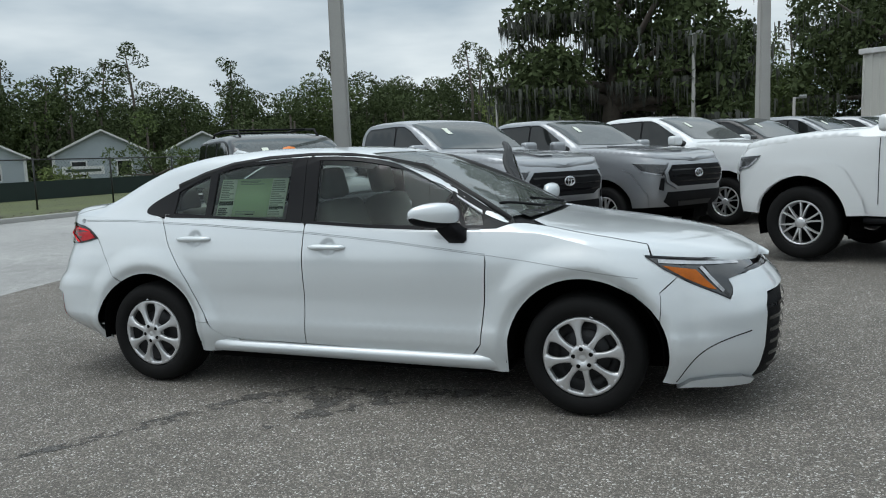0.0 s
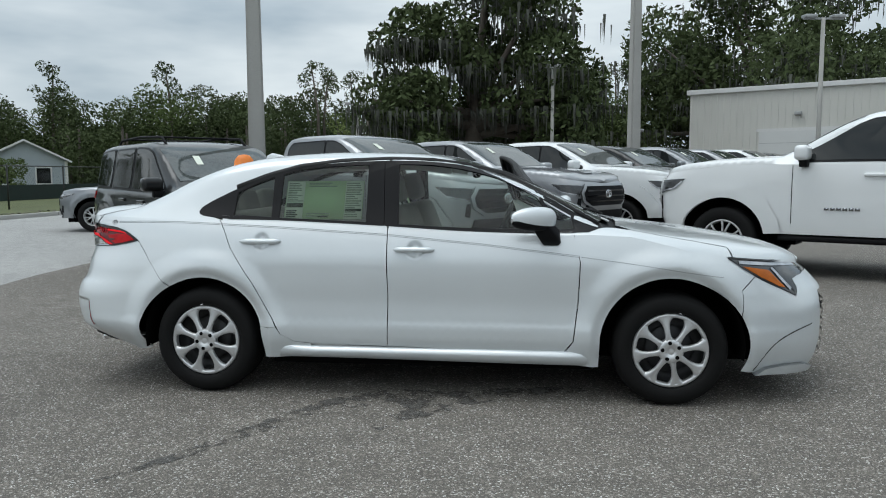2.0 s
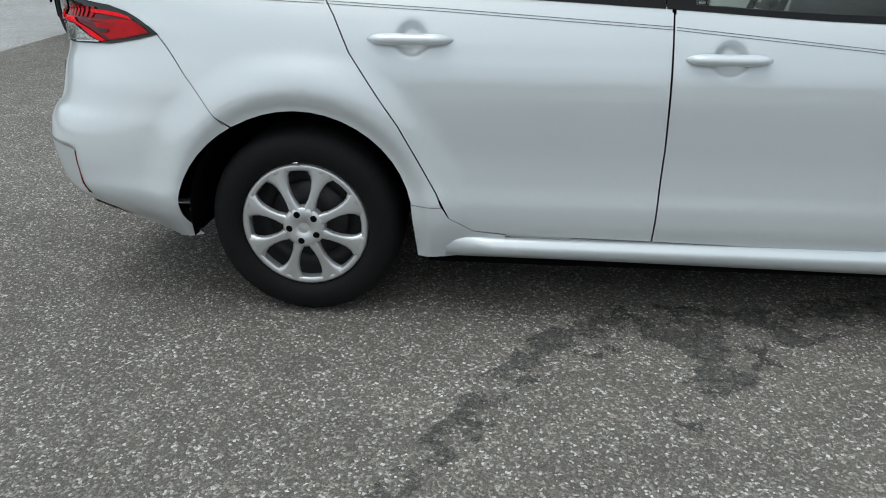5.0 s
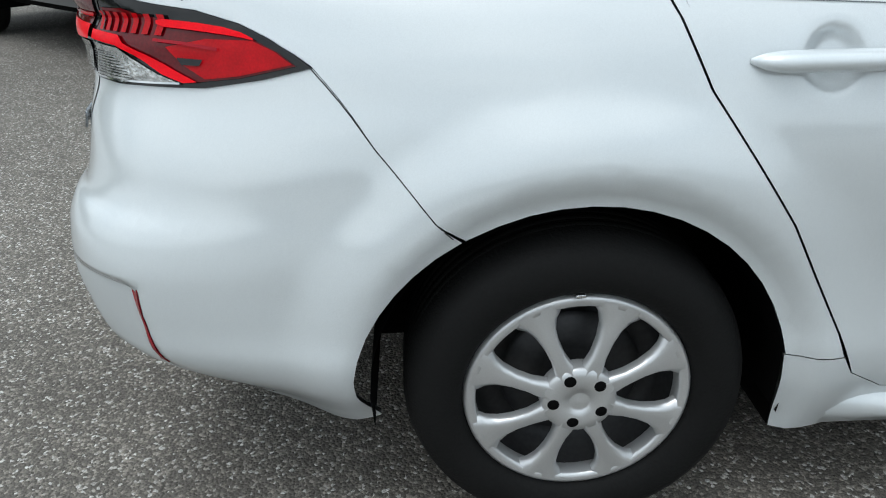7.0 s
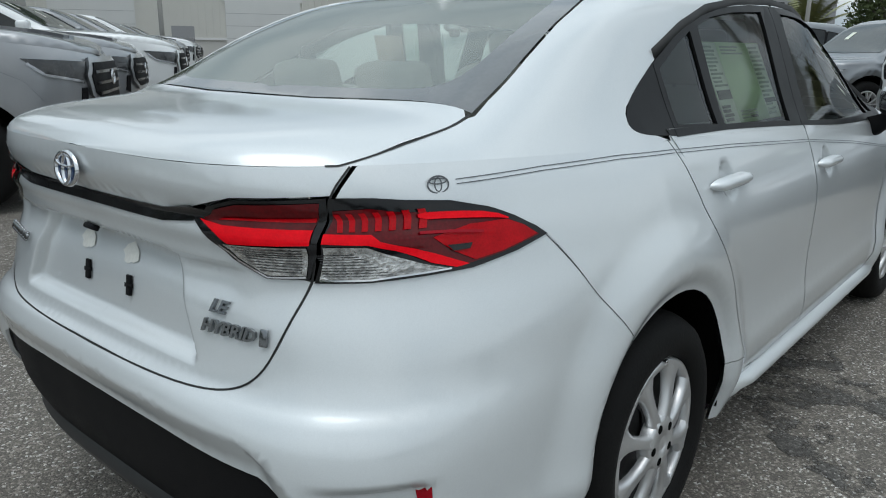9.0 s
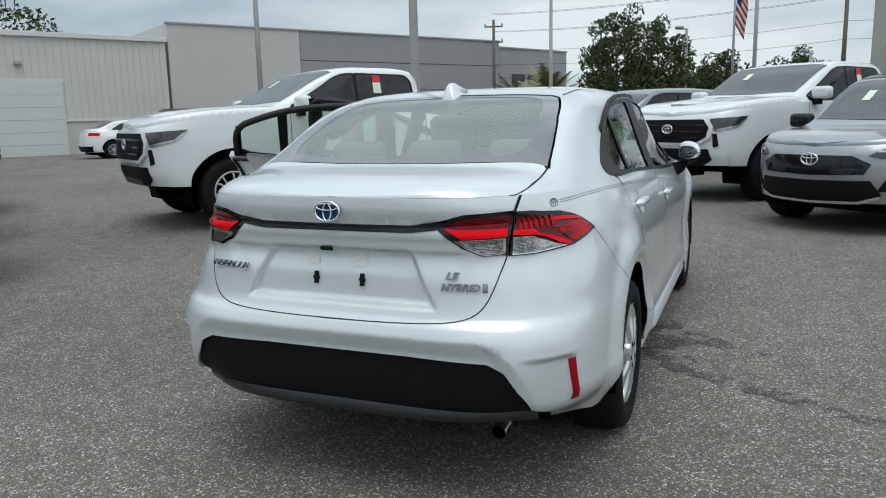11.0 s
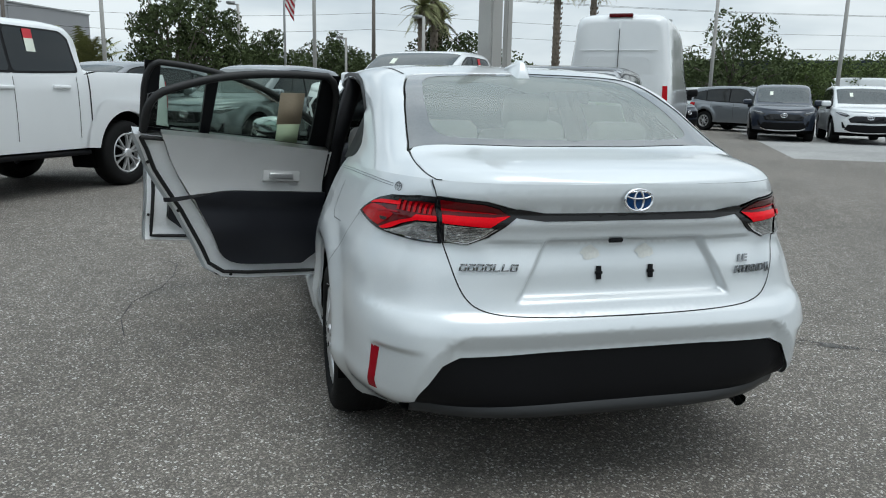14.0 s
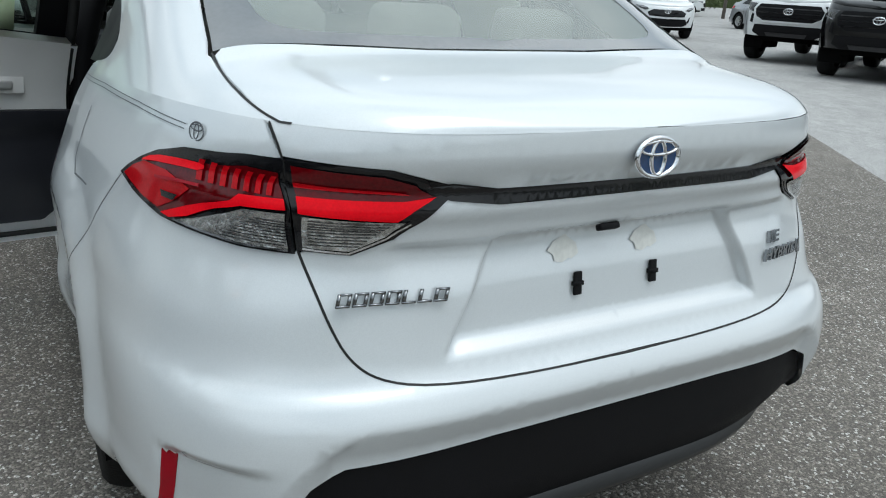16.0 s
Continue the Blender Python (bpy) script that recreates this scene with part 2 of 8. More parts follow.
def part(name, bm, material, parent=None, label="", smooth=True):
    """Links a bmesh as one mesh object, under a thing or a part."""
    me = bpy.data.meshes.new(name)
    bm.normal_update()
    bm.to_mesh(me)
    bm.free()
    for m in material if isinstance(material, (list, tuple)) else (material,):
        me.materials.append(m)
    for f in me.polygons:
        f.use_smooth = smooth
    ob = new(name, me)
    ob.parent = parent
    return tagged(ob, label)


def thing(name, label, category, group="", kind="", m=None):
    ob = tagged(new(name), label, category, group, kind)
    ob.empty_display_size = 0.3
    if m is not None:
        ob.matrix_basis = m
    return ob


def pchip(xs, ys):
    """A smooth curve through points that does not overshoot."""
    xs, ys = np.array(xs, float), np.array(ys, float)
    h, d = np.diff(xs), np.diff(ys) / np.diff(xs)
    s = np.zeros(len(xs))
    for i in range(1, len(xs) - 1):
        if d[i - 1] * d[i] > 0:
            w1, w2 = 2 * h[i] + h[i - 1], h[i] + 2 * h[i - 1]
            s[i] = (w1 + w2) / (w1 / d[i - 1] + w2 / d[i])
    s[0], s[-1] = d[0], d[-1]

    def f(x):
        x = min(max(x, xs[0]), xs[-1])
        i = min(max(int(np.searchsorted(xs, x)) - 1, 0), len(h) - 1)
        t = (x - xs[i]) / h[i]
        return float((1 + 2 * t) * (1 - t) ** 2 * ys[i] + t * (1 - t) ** 2 * h[i] * s[i] + t * t * (3 - 2 * t) * ys[i + 1] + t * t * (t - 1) * h[i] * s[i + 1])
    return f


def table(text):
    """A smooth curve from 'x:y x:y ...'."""
    pairs = sorted(tuple(float(v) for v in p.split(":")) for p in text.split())
    return pchip([p[0] for p in pairs], [p[1] for p in pairs])


def step(x, a=0.0, b=1.0):
    t = min(max((x - a) / (b - a), 0.0), 1.0)
    return t * t * (3 - 2 * t)


def dense(poly, grid, closed=True):
    out = []
    n = len(poly)
    for i in range(n if closed else n - 1):
        a, b = poly[i], poly[(i + 1) % n]
        k = max(1, int(math.ceil(math.hypot(b[0] - a[0], b[1] - a[1]) / grid)))
        out += [(a[0] + (b[0] - a[0]) * j / k, a[1] + (b[1] - a[1]) * j / k) for j in range(k)]
    return out if closed else out + [tuple(poly[-1])]


def smooth_poly(poly, sharp=(), rounds=2):
    """Corner cutting of a closed outline; the corners numbered in sharp stay."""
    pts = [(p, i in sharp) for i, p in enumerate(poly)]
    for _ in range(rounds):
        out = []
        n = len(pts)
        for i in range(n):
            (a, ka), (b, kb) = pts[i], pts[(i + 1) % n]
            out.append((a, True) if ka else ((a[0] * 0.75 + b[0] * 0.25, a[1] * 0.75 + b[1] * 0.25), False))
            if not kb:
                out.append(((a[0] * 0.25 + b[0] * 0.75, a[1] * 0.25 + b[1] * 0.75), False))
        pts = out
    return [p for p, _ in pts]


def cut_corners(poly, r):
    """Blunts every corner of a closed outline by the length r."""
    out = []
    n = len(poly)
    for i in range(n):
        a, b, c = Vector(poly[i - 1]), Vector(poly[i]), Vector(poly[(i + 1) % n])
        for k, q in ((min(r, (a - b).length * 0.4), a), (min(r, (c - b).length * 0.4), c)):
            out.append(tuple(b + (q - b).normalized() * k))
        mid = (Vector(out[-1]) + Vector(out[-2])) / 2
        out.insert(-1, tuple(mid.lerp(b, 0.4)))
    return out


def lot_height(x):
    """The car park rises a little beyond the sedan's nose."""
    return 0.09 * step(x, 1.7, 3.6)


def smooth_line(pts, rounds=2):
    """Corner cutting of an open line."""
    for _ in range(rounds):
        out = [pts[0]]
        for a, b in zip(pts, pts[1:]):
            out += [(a[0] * 0.75 + b[0] * 0.25, a[1] * 0.75 + b[1] * 0.25), (a[0] * 0.25 + b[0] * 0.75, a[1] * 0.25 + b[1] * 0.75)]
        pts = out + [pts[-1]]
    return pts


def inside(p, poly):
    x, y = p
    c = False
    for i in range(len(poly)):
        (x1, y1), (x2, y2) = poly[i - 1], poly[i]
        if (y1 > y) != (y2 > y) and x < (x2 - x1) * (y - y1) / (y2 - y1) + x1:
            c = not c
    return c


def sheet(poly, P, grid=0.03, off=0.0, flange=0.0, h=0.002, extra=()):
    """A skin cut to an outline in the two numbers of the surface P, with true normals and edges folded in. Returns lists for a mesh."""
    edge = dense(poly, grid)
    pts = [Vector(p) for p in edge]
    xs, ys = [p[0] for p in edge], [p[1] for p in edge]
    x = min(xs) + grid * 0.5
    row = 0
    keep = [p for p in extra if inside(p, edge) and all((p[0] - a) ** 2 + (p[1] - b) ** 2 > (0.006) ** 2 for a, b in edge)]
    pts += [Vector(p) for p in keep]
    while x < max(xs):
        y = min(ys) + grid * (0.5 if row % 2 else 0.25)
        while y < max(ys):
            if inside((x, y), edge) and all((x - a) ** 2 + (y - b) ** 2 > (0.45 * grid) ** 2 for a, b in edge) and all((x - a) ** 2 + (y - b) ** 2 > (0.3 * grid) ** 2 for a, b in keep):
                pts.append(Vector((x, y)))
            y += grid
        x += grid * 0.87
        row += 1
    v2, _, tris, _, _, _ = delaunay_2d_cdt(pts, [], [list(range(len(edge)))], 1, 1e-6)
    verts, norms = [], []
    for v in v2:
        a, b = v
        p = P(a, b)
        n = (P(a + h, b) - P(a - h, b)).cross(P(a, b + h) - P(a, b - h))
        n = n.normalized() if n.length > 1e-12 else Vector((0, 0, 1))
        verts.append(p)
        norms.append(n)
    return verts, norms, [list(t) for t in tris], len(edge), off, flange


def skin(name, poly, P, material, parent=None, label="", grid=0.03, off=0.0, flange=0.01, side=1, both=False, out=None, h=0.004, extra=()):
    """One panel as a mesh. side -1: the mirrored side; both: the two halves in one mesh."""
    verts, norms, tris, ne, off, flange = sheet(poly, P, grid, off, flange, h, extra)
    flip = 1
    # the outward side is the one that looks away from the middle of the thing
    centre = out if out is not None else Vector((0, 0, 0.6))
    if sum((n.dot(v - centre) for v, n in zip(verts, norms))) < 0:
        flip = -1
    V, N, F = [], [], []
    for s in ((1, -1) if both else (side,)):
        base = len(V)
        for v, n in zip(verts, norms):
            n = n * flip
            p = v + n * off
            V.append(Vector((p.x, p.y * s, p.z)))
            N.append(Vector((n.x, n.y * s, n.z)))
        for t in tris:
            a, b, c = (V[base + i] for i in t)
            na = (b - a).cross(c - a)
            ok = na.dot(N[base + t[0]] + N[base + t[1]] + N[base + t[2]]) >= 0
            F.append([base + i for i in (t if ok else t[::-1])])
        if flange:
            # fold the edges inwards
            count = {}
            for t in tris:
                for i in range(3):
                    k = (t[i], t[(i + 1) % 3])
                    count[k] = count.get(k, 0) + 1
            rim = [k for k in count if (k[1], k[0]) not in count]
            low = {}
            for a, b in rim:
                for i in (a, b):
                    if i not in low:
                        low[i] = len(V)
                        V.append(V[base + i] - N[base + i] * flange)
                        N.append(N[base + i])
                F.append([base + a, base + b, low[b], low[a]])
    me = bpy.data.meshes.new(name)
    me.from_pydata([tuple(v) for v in V], [], F)
    me.materials.append(material)
    for f in me.polygons:
        f.use_smooth = True
    me.normals_split_custom_set_from_vertices([tuple(n) for n in N])
    ob = new(name, me)
    ob.parent = parent
    return tagged(ob, label)


def strip(name, pts2, P, width, material, parent=None, label="", off=0.002, side=1, grid=0.03):
    """A narrow band that lies on a surface along a line."""
    line = dense(pts2, grid, closed=False)
    bm = bmesh.new()
    rows = []
    h = 0.002
    for i, (a, b) in enumerate(line):
        p = P(a, b)
        n = (P(a + h, b) - P(a - h, b)).cross(P(a, b + h) - P(a, b - h)).normalized()
        if n.dot(p - Vector((0, 0, 0.6))) < 0:
            n = -n
        q0, q1 = P(*line[max(0, i - 1)]), P(*line[min(len(line) - 1, i + 1)])
        d = (q1 - q0).normalized().cross(n) * width / 2
        rows.append([bm.verts.new(((p + n * off + d * k).x, (p + n * off + d * k).y * side, (p + n * off + d * k).z)) for k in (-1, 1)])
    for r, s in zip(rows, rows[1:]):
        bm.faces.new((r[0], r[1], s[1], s[0]))
    bmesh.ops.recalc_face_normals(bm, faces=bm.faces)
    return part(name, bm, material, parent, label)


def box(bm, x0, x1, y0, y1, z0, z1, bevel=0.0, m=None, seg=2):
    r = bmesh.ops.create_cube(bm, size=1, matrix=Matrix.Translation(((x0 + x1) / 2, (y0 + y1) / 2, (z0 + z1) / 2)) @ Matrix.Diagonal((x1 - x0, y1 - y0, z1 - z0, 1)))
    vs = r["verts"]
    if bevel:
        es = list({e for v in vs for e in v.link_edges})
        g = bmesh.ops.bevel(bm, geom=es, offset=bevel, segments=seg, affect="EDGES", profile=0.6)
        vs = g["verts"] if m is not None else vs
    if m is not None:
        bmesh.ops.transform(bm, matrix=m, verts=list({v for v in vs if v.is_valid}))
    return bm


def boxed(x0, x1, y0, y1, z0, z1, bevel=0.0, seg=2):
    return box(bmesh.new(), x0, x1, y0, y1, z0, z1, bevel, None, seg)


def tube(bm, pts, r, sides=8, caps=True):
    """A round bar along points; r is one number or one for each point."""
    pts = [Vector(p) for p in pts]
    rings = []
    for i, p in enumerate(pts):
        d = (pts[min(i + 1, len(pts) - 1)] - pts[max(i - 1, 0)]).normalized()
        a = d.orthogonal().normalized() if i == 0 else (rings_a - d * rings_a.dot(d)).normalized()
        rings_a = a
        b = d.cross(a)
        rr = r[i] if isinstance(r, (list, tuple)) else r
        rings.append([bm.verts.new(p + (a * math.cos(k * math.tau / sides) + b * math.sin(k * math.tau / sides)) * rr) for k in range(sides)])
    for s, t in zip(rings, rings[1:]):
        for k in range(sides):
            bm.faces.new((s[k], s[(k + 1) % sides], t[(k + 1) % sides], t[k]))
    if caps:
        bm.faces.new(rings[0][::-1]), bm.faces.new(rings[-1])
    return bm


def lathe(bm, prof, sides=32, axis="y"):
    """Turns a profile of (radius, along) about an axis."""
    rings = []
    for r, t in prof:
        ring = []
        for k in range(sides):
            a = k * math.tau / sides
            c, s = r * math.cos(a), r * math.sin(a)
            ring.append(bm.verts.new((c, t, s) if axis == "y" else (c, s, t)))
        rings.append(ring)
    for s, t in zip(rings, rings[1:]):
        for k in range(sides):
            bm.faces.new((s[k], s[(k + 1) % sides], t[(k + 1) % sides], t[k]))
    return bm


def prism(bm, pts, thick, place=None):
    """An outline of (x, y) made solid along z."""
    a = [bm.verts.new((p[0], p[1], 0)) for p in pts]
    b = [bm.verts.new((p[0], p[1], thick)) for p in pts]
    f = [bm.faces.new(a[::-1]), bm.faces.new(b)]
    f += [bm.faces.new((a[i], a[(i + 1) % len(a)], b[(i + 1) % len(b)], b[i])) for i in range(len(a))]
    if place is not None:
        bmesh.ops.transform(bm, matrix=place, verts=a + b)
    return bm


class Shell:
    """The two skins of a car body. x runs forward, the right side has negative y.
    low(s, z): the flanks; s runs along x, then round the corners to the middle of the nose and tail.
    top(x, v): from the shoulder (v = 0) over to the middle line (v = 1)."""

    def __init__(self, wide, nose, tail, shoulder, crown, xf, xr, fn, rn, ftaper, rtaper, flares, profile, recess=None):
        self.wide, self.nose, self.tail, self.shoulder, self.crown = wide, nose, tail, shoulder, crown
        self.xf, self.xr, self.fn, self.rn, self.ftaper, self.rtaper = xf, xr, fn, rn, ftaper, rtaper
        self.flares, self.profile, self.recess = flares, profile, recess
        self.L = 1.45
        self.cups = ()

    def flank(self, x, z):
        w = self.wide(z)
        for cx, cz, rad, amp in self.flares:
            r = math.hypot(x - cx, z - cz)
            if z > cz - 0.4:
                if r > rad + 0.06:
                    w += amp * step(rad + 0.19 - r, 0, 0.13)
                else:
                    w += amp * (1 - 0.85 * step(rad + 0.06 - r, 0, 0.06))
        for cx, cz in self.cups:
            r = math.hypot(x - cx, z - cz)
            if r < 0.058:
                w -= 0.017 * step(0.058 - r, 0, 0.036)
        return w

    def ring(self, th, n):
        s, c = abs(math.sin(th)), abs(math.cos(th))
        r = (s ** n + c ** n) ** (-1 / n)
        return r * math.sin(th), r * math.cos(th)

    def low(self, s, z):
        if self.xr <= s <= self.xf:
            return Vector((s, -self.flank(s, z), z))
        if s < self.xr:
            th = (self.xr - s) / self.L * math.pi / 2
            u, w = self.ring(th, self.rn(z))
            x = self.xr - (self.xr - self.tail(z)) * u
            y = self.flank(x, z) * (1 - self.rtaper(z) * max(u, 0) ** 1.3) * w
        else:
            th = (s - self.xf) / self.L * math.pi / 2
            u, w = self.ring(th, self.fn(z))
            x = self.xf + (self.nose(z) - self.xf) * u
            y = self.flank(x, z) * (1 - self.ftaper(z) * max(u, 0) ** 1.3) * w
        if self.recess:
            x += self.recess(x, y, z)
        return Vector((x, -y, z))

    def sx(self, x, z):
        """s where the flank has that x."""
        if self.xr <= x <= self.xf:
            return x
        lo, hi = 0.0, self.L * 0.97
        sign = -1 if x < self.xr else 1
        base = self.xr if x < self.xr else self.xf
        for _ in range(40):
            m = (lo + hi) / 2
            px = self.low(base + sign * m, z).x
            if (px > x) == (sign < 0):
                lo = m
            else:
                hi = m
        return base + sign * lo

    def sy(self, y, z, rear=True):
        """s where the tail (or nose) has that distance from the middle line."""
        lo, hi = 0.0, self.L
        sign, base = (-1, self.xr) if rear else (1, self.xf)
        for _ in range(40):
            m = (lo + hi) / 2
            if -self.low(base + sign * m, z).y > y:
                lo = m
            else:
                hi = m
        return base + sign * lo

    def sect(self, x):
        zb, zc = self.shoulder(x), self.crown(x)
        if self.xr <= x <= self.xf:
            yb = self.flank(x, zb)
        else:
            yb = abs(self.low(self.sx(x, zb), zb).y)
        pts = np.array([(c * yb, zb + (zc - zb) * g) for c, g in self.profile(x)])
        d = np.concatenate([[0], np.cumsum(np.hypot(*np.diff(pts, axis=0).T))])
        return pts, d / d[-1]

    def top(self, x, v):
        key = round(x, 5)
        if key not in self.cache:
            self.cache[key] = self.sect(key)
        pts, d = self.cache[key]
        if v > 1:
            p = self.top(x, 2 - v)
            return Vector((p.x, -p.y, p.z))
        v = max(v, 0.0)
        return Vector((x, -float(np.interp(v, d, pts[:, 0])), float(np.interp(v, d, pts[:, 1]))))

    cache = None

    def vz(self, x, z):
        pts, d = self.sect(x)
        return float(np.interp(z, pts[:, 1], d))

    def vy(self, x, y):
        pts, d = self.sect(x)
        return float(np.interp(-y, -pts[:, 0], d))


def curve_profile(text, n=36):
    """A section profile of (c, g) pairs, made smooth and even."""
    p = [tuple(float(v) for v in q.split(",")) for q in text.split()]
    t = np.concatenate([[0], np.cumsum([math.hypot(b[0] - a[0], b[1] - a[1]) for a, b in zip(p, p[1:])])])
    fc, fg = pchip(t, [q[0] for q in p]), pchip(t, [q[1] for q in p])
    return np.array([(fc(u), fg(u)) for u in np.linspace(0, t[-1], n)])

# ---- the white sedan ----
C_WIDE = table("0.10:.76 0.18:.79 0.25:.815 0.31:.836 0.36:.848 0.41:.850 0.47:.842 0.56:.838 0.66:.842 0.74:.844 0.80:.840 0.88:.820 0.95:.795 1.0:.772 1.06:.735 1.12:.69")
C_TAIL = table("0.10:-2.1 0.20:-2.20 0.27:-2.27 0.34:-2.318 0.42:-2.337 0.52:-2.340 0.60:-2.336 0.64:-2.321 0.67:-2.296 0.72:-2.284 0.78:-2.276 0.85:-2.262 0.90:-2.268 0.93:-2.282 0.96:-2.278 0.98:-2.292 1.02:-2.306 1.05:-2.304 1.08:-2.29 1.12:-2.25")
C_NOSE = table("0.10:2.22 0.18:2.285 0.25:2.315 0.35:2.325 0.45:2.33 0.55:2.335 0.62:2.325 0.68:2.28 0.74:2.22 0.80:2.13 0.86:2.0")
C_SHOULDER = table("-2.32:1.05 -2.1:1.047 -1.9:1.043 -1.6:1.035 -1.25:1.03 -0.9:1.02 -0.6:1.007 -0.3:.99 0.2:.963 0.6:.95 0.9:.953 1.1:.945 1.3:.905 1.5:.855 1.66:.832 1.9:.80 2.1:.77 2.25:.745 2.32:.735")
C_CROWN = table("-2.32:1.040 -2.306:1.0505 -2.26:1.083 -2.15:1.103 -2.0:1.115 -1.88:1.126 -1.8:1.158 -1.5:1.292 -1.2:1.387 -0.96:1.424 -0.58:1.441 -0.22:1.438 0.0:1.422 0.15:1.394 0.35:1.325 0.6:1.222 0.9:1.085 1.06:1.012 1.2:.99 1.6:.945 2.0:.875 2.2:.80 2.28:.752 2.32:.736")
CAB = curve_profile("1,0 .945,.22 .893,.47 .845,.70 .80,.865 .75,.925 .65,.962 .4,.99 0,1")
TRUNK = curve_profile("1,0 .97,.24 .93,.47 .87,.67 .78,.82 .6,.93 .3,.985 0,1")
HOOD = curve_profile("1,0 .975,.25 .92,.5 .82,.68 .6,.86 .3,.97 0,1")


def c_profile(x):
    w = step(x, -1.95, -1.3)
    p = TRUNK * (1 - w) + CAB * w
    u = step(x, 0.75, 1.15)
    return p * (1 - u) + HOOD * u


CREASE_Y = table(".30:.685 .36:.675 .44:.66 .50:.635 .55:.60 .585:.55 .604:.50")


def c_recess(x, y, z):
    """The pressed forms of the tail: plate recess, brow over it, chamfer round the black insert, scoops beside it."""
    d = 0.0
    if x < -1.95:
        y = abs(y)
        d += 0.024 * step(0.368 - (z - 0.69) * 0.53 - y, 0, 0.024) * step(z, 0.685, 0.713) * step(0.880 - z, 0, 0.011)
        d += 0.009 * step(0.876 - z, 0, 0.006) * step(z, 0.79, 0.868) * step(0.47 - y, 0, 0.06)
        e = min(0.604 - z, (CREASE_Y(z) - y) * 0.8)
        d += 0.030 * min(max(e, 0.0) / 0.055, 1.0) if z < 0.604 else 0.0
        d += 0.036 * step(0.787 - y, 0, 0.037) * step(y, 0.62, 0.748) * step(0.546 - z, 0, 0.010) * step(z, 0.35, 0.42)
    return d


CAR = Shell(C_WIDE, C_NOSE, C_TAIL, C_SHOULDER, C_CROWN, 1.35, -1.35,
            table("0.1:3.4 0.5:3.3 0.65:2.8 0.9:2.5"), table("0.1:2.5 0.28:3.1 0.40:4.3 0.52:4.75 0.62:4.6 0.72:4.5 0.85:4.6 1.0:4.2 1.1:4.2"),
            table("0.1:.05 0.9:.12"), table("0.1:.14 0.28:.08 0.42:.0 0.55:.0 0.72:.07 0.86:.142 1.0:.148 1.1:.15"),
            [(-1.35, 0.335, 0.36, 0.026), (1.345, 0.335, 0.386, 0.026)], c_profile, c_recess)
CAR.cache = {}
low, top = CAR.low, CAR.top


def xz(text):
    """Flank points 'x,z x,z' as (s, z)."""
    return [(CAR.sx(float(a), float(b)), float(b)) for a, b in (p.split(",") for p in text.split())]


def yz(text, rear=True):
    return [(CAR.sy(float(a), float(b), rear), float(b)) for a, b in (p.split(",") for p in text.split())]


def txz(text):
    """Cabin side points 'x,z' as (x, v)."""
    return [(float(a), CAR.vz(float(a), float(b))) for a, b in (p.split(",") for p in text.split())]


def txy(text):
    return [(float(a), CAR.vy(float(a), float(b))) for a, b in (p.split(",") for p in text.split())]


def belt(a, b, n=10, drop=0.0):
    """The shoulder line from x = a to b, as (s, z)."""
    out = []
    for i in range(n + 1):
        x = a + (b - a) * i / n
        z = CAR.shoulder(x) - drop
        out.append((CAR.sx(x, z), z))
    return out


def arc(cx, cz, r, a, b, n=16):
    return [(cx + r * math.cos(radians(a + (b - a) * i / n)), cz + r * math.sin(radians(a + (b - a) * i / n))) for i in range(n + 1)]


sedan = thing("sedan_car", "pearl white four-door sedan with two doors open, on asphalt", "car")
G = 0.0022  # half a panel gap

# the outlines of the doors, shared by both sides
REAR_DOOR = xz("-1.262,1.03 -1.225,.97 -1.178,.87 -1.03,.66 -.915,.455 -.875,.372 -.80,.325 -.66,.314 -.245,.309 -.238,.60 -.244,.80 -.246,.99")
FRONT_DOOR = xz("-.241,.985 -.238,.80 -.233,.60 -.240,.309 .20,.300 .68,.287 .765,.300 .812,.36 .838,.58 .848,.80 .838,.90 .815,.955")
DLO_TOP = "-1.388,1.112 -1.30,1.158 -1.17,1.222 -1.0,1.288 -.85,1.33 -.67,1.357 -.45,1.374 -.22,1.378 0.0,1.368 .2,1.34 .40,1.288 .60,1.197 .80,1.09 .985,.99"
DLO_LOW = ".90,.972 .70,.967 .45,.969 .2,.977 -.28,1.004 -.62,1.022 -.9,1.034 -1.20,1.046 -1.35,1.062"


def door_skin(poly, n_low, name, parent, side):
    ob = skin(name, poly, low, PEARL, parent, side=side, grid=0.035)
    return ob


FLARE_R = [p for r in (0.409, 0.411, 0.43, 0.46, 0.49, 0.52, 0.385) for p in arc(-1.35, 0.335, r, -12, 195, 46)]
FLARE_F = [p for r in (0.435, 0.437, 0.456, 0.486, 0.516, 0.55, 0.41) for p in arc(1.345, 0.335, r, -12, 195, 50)]


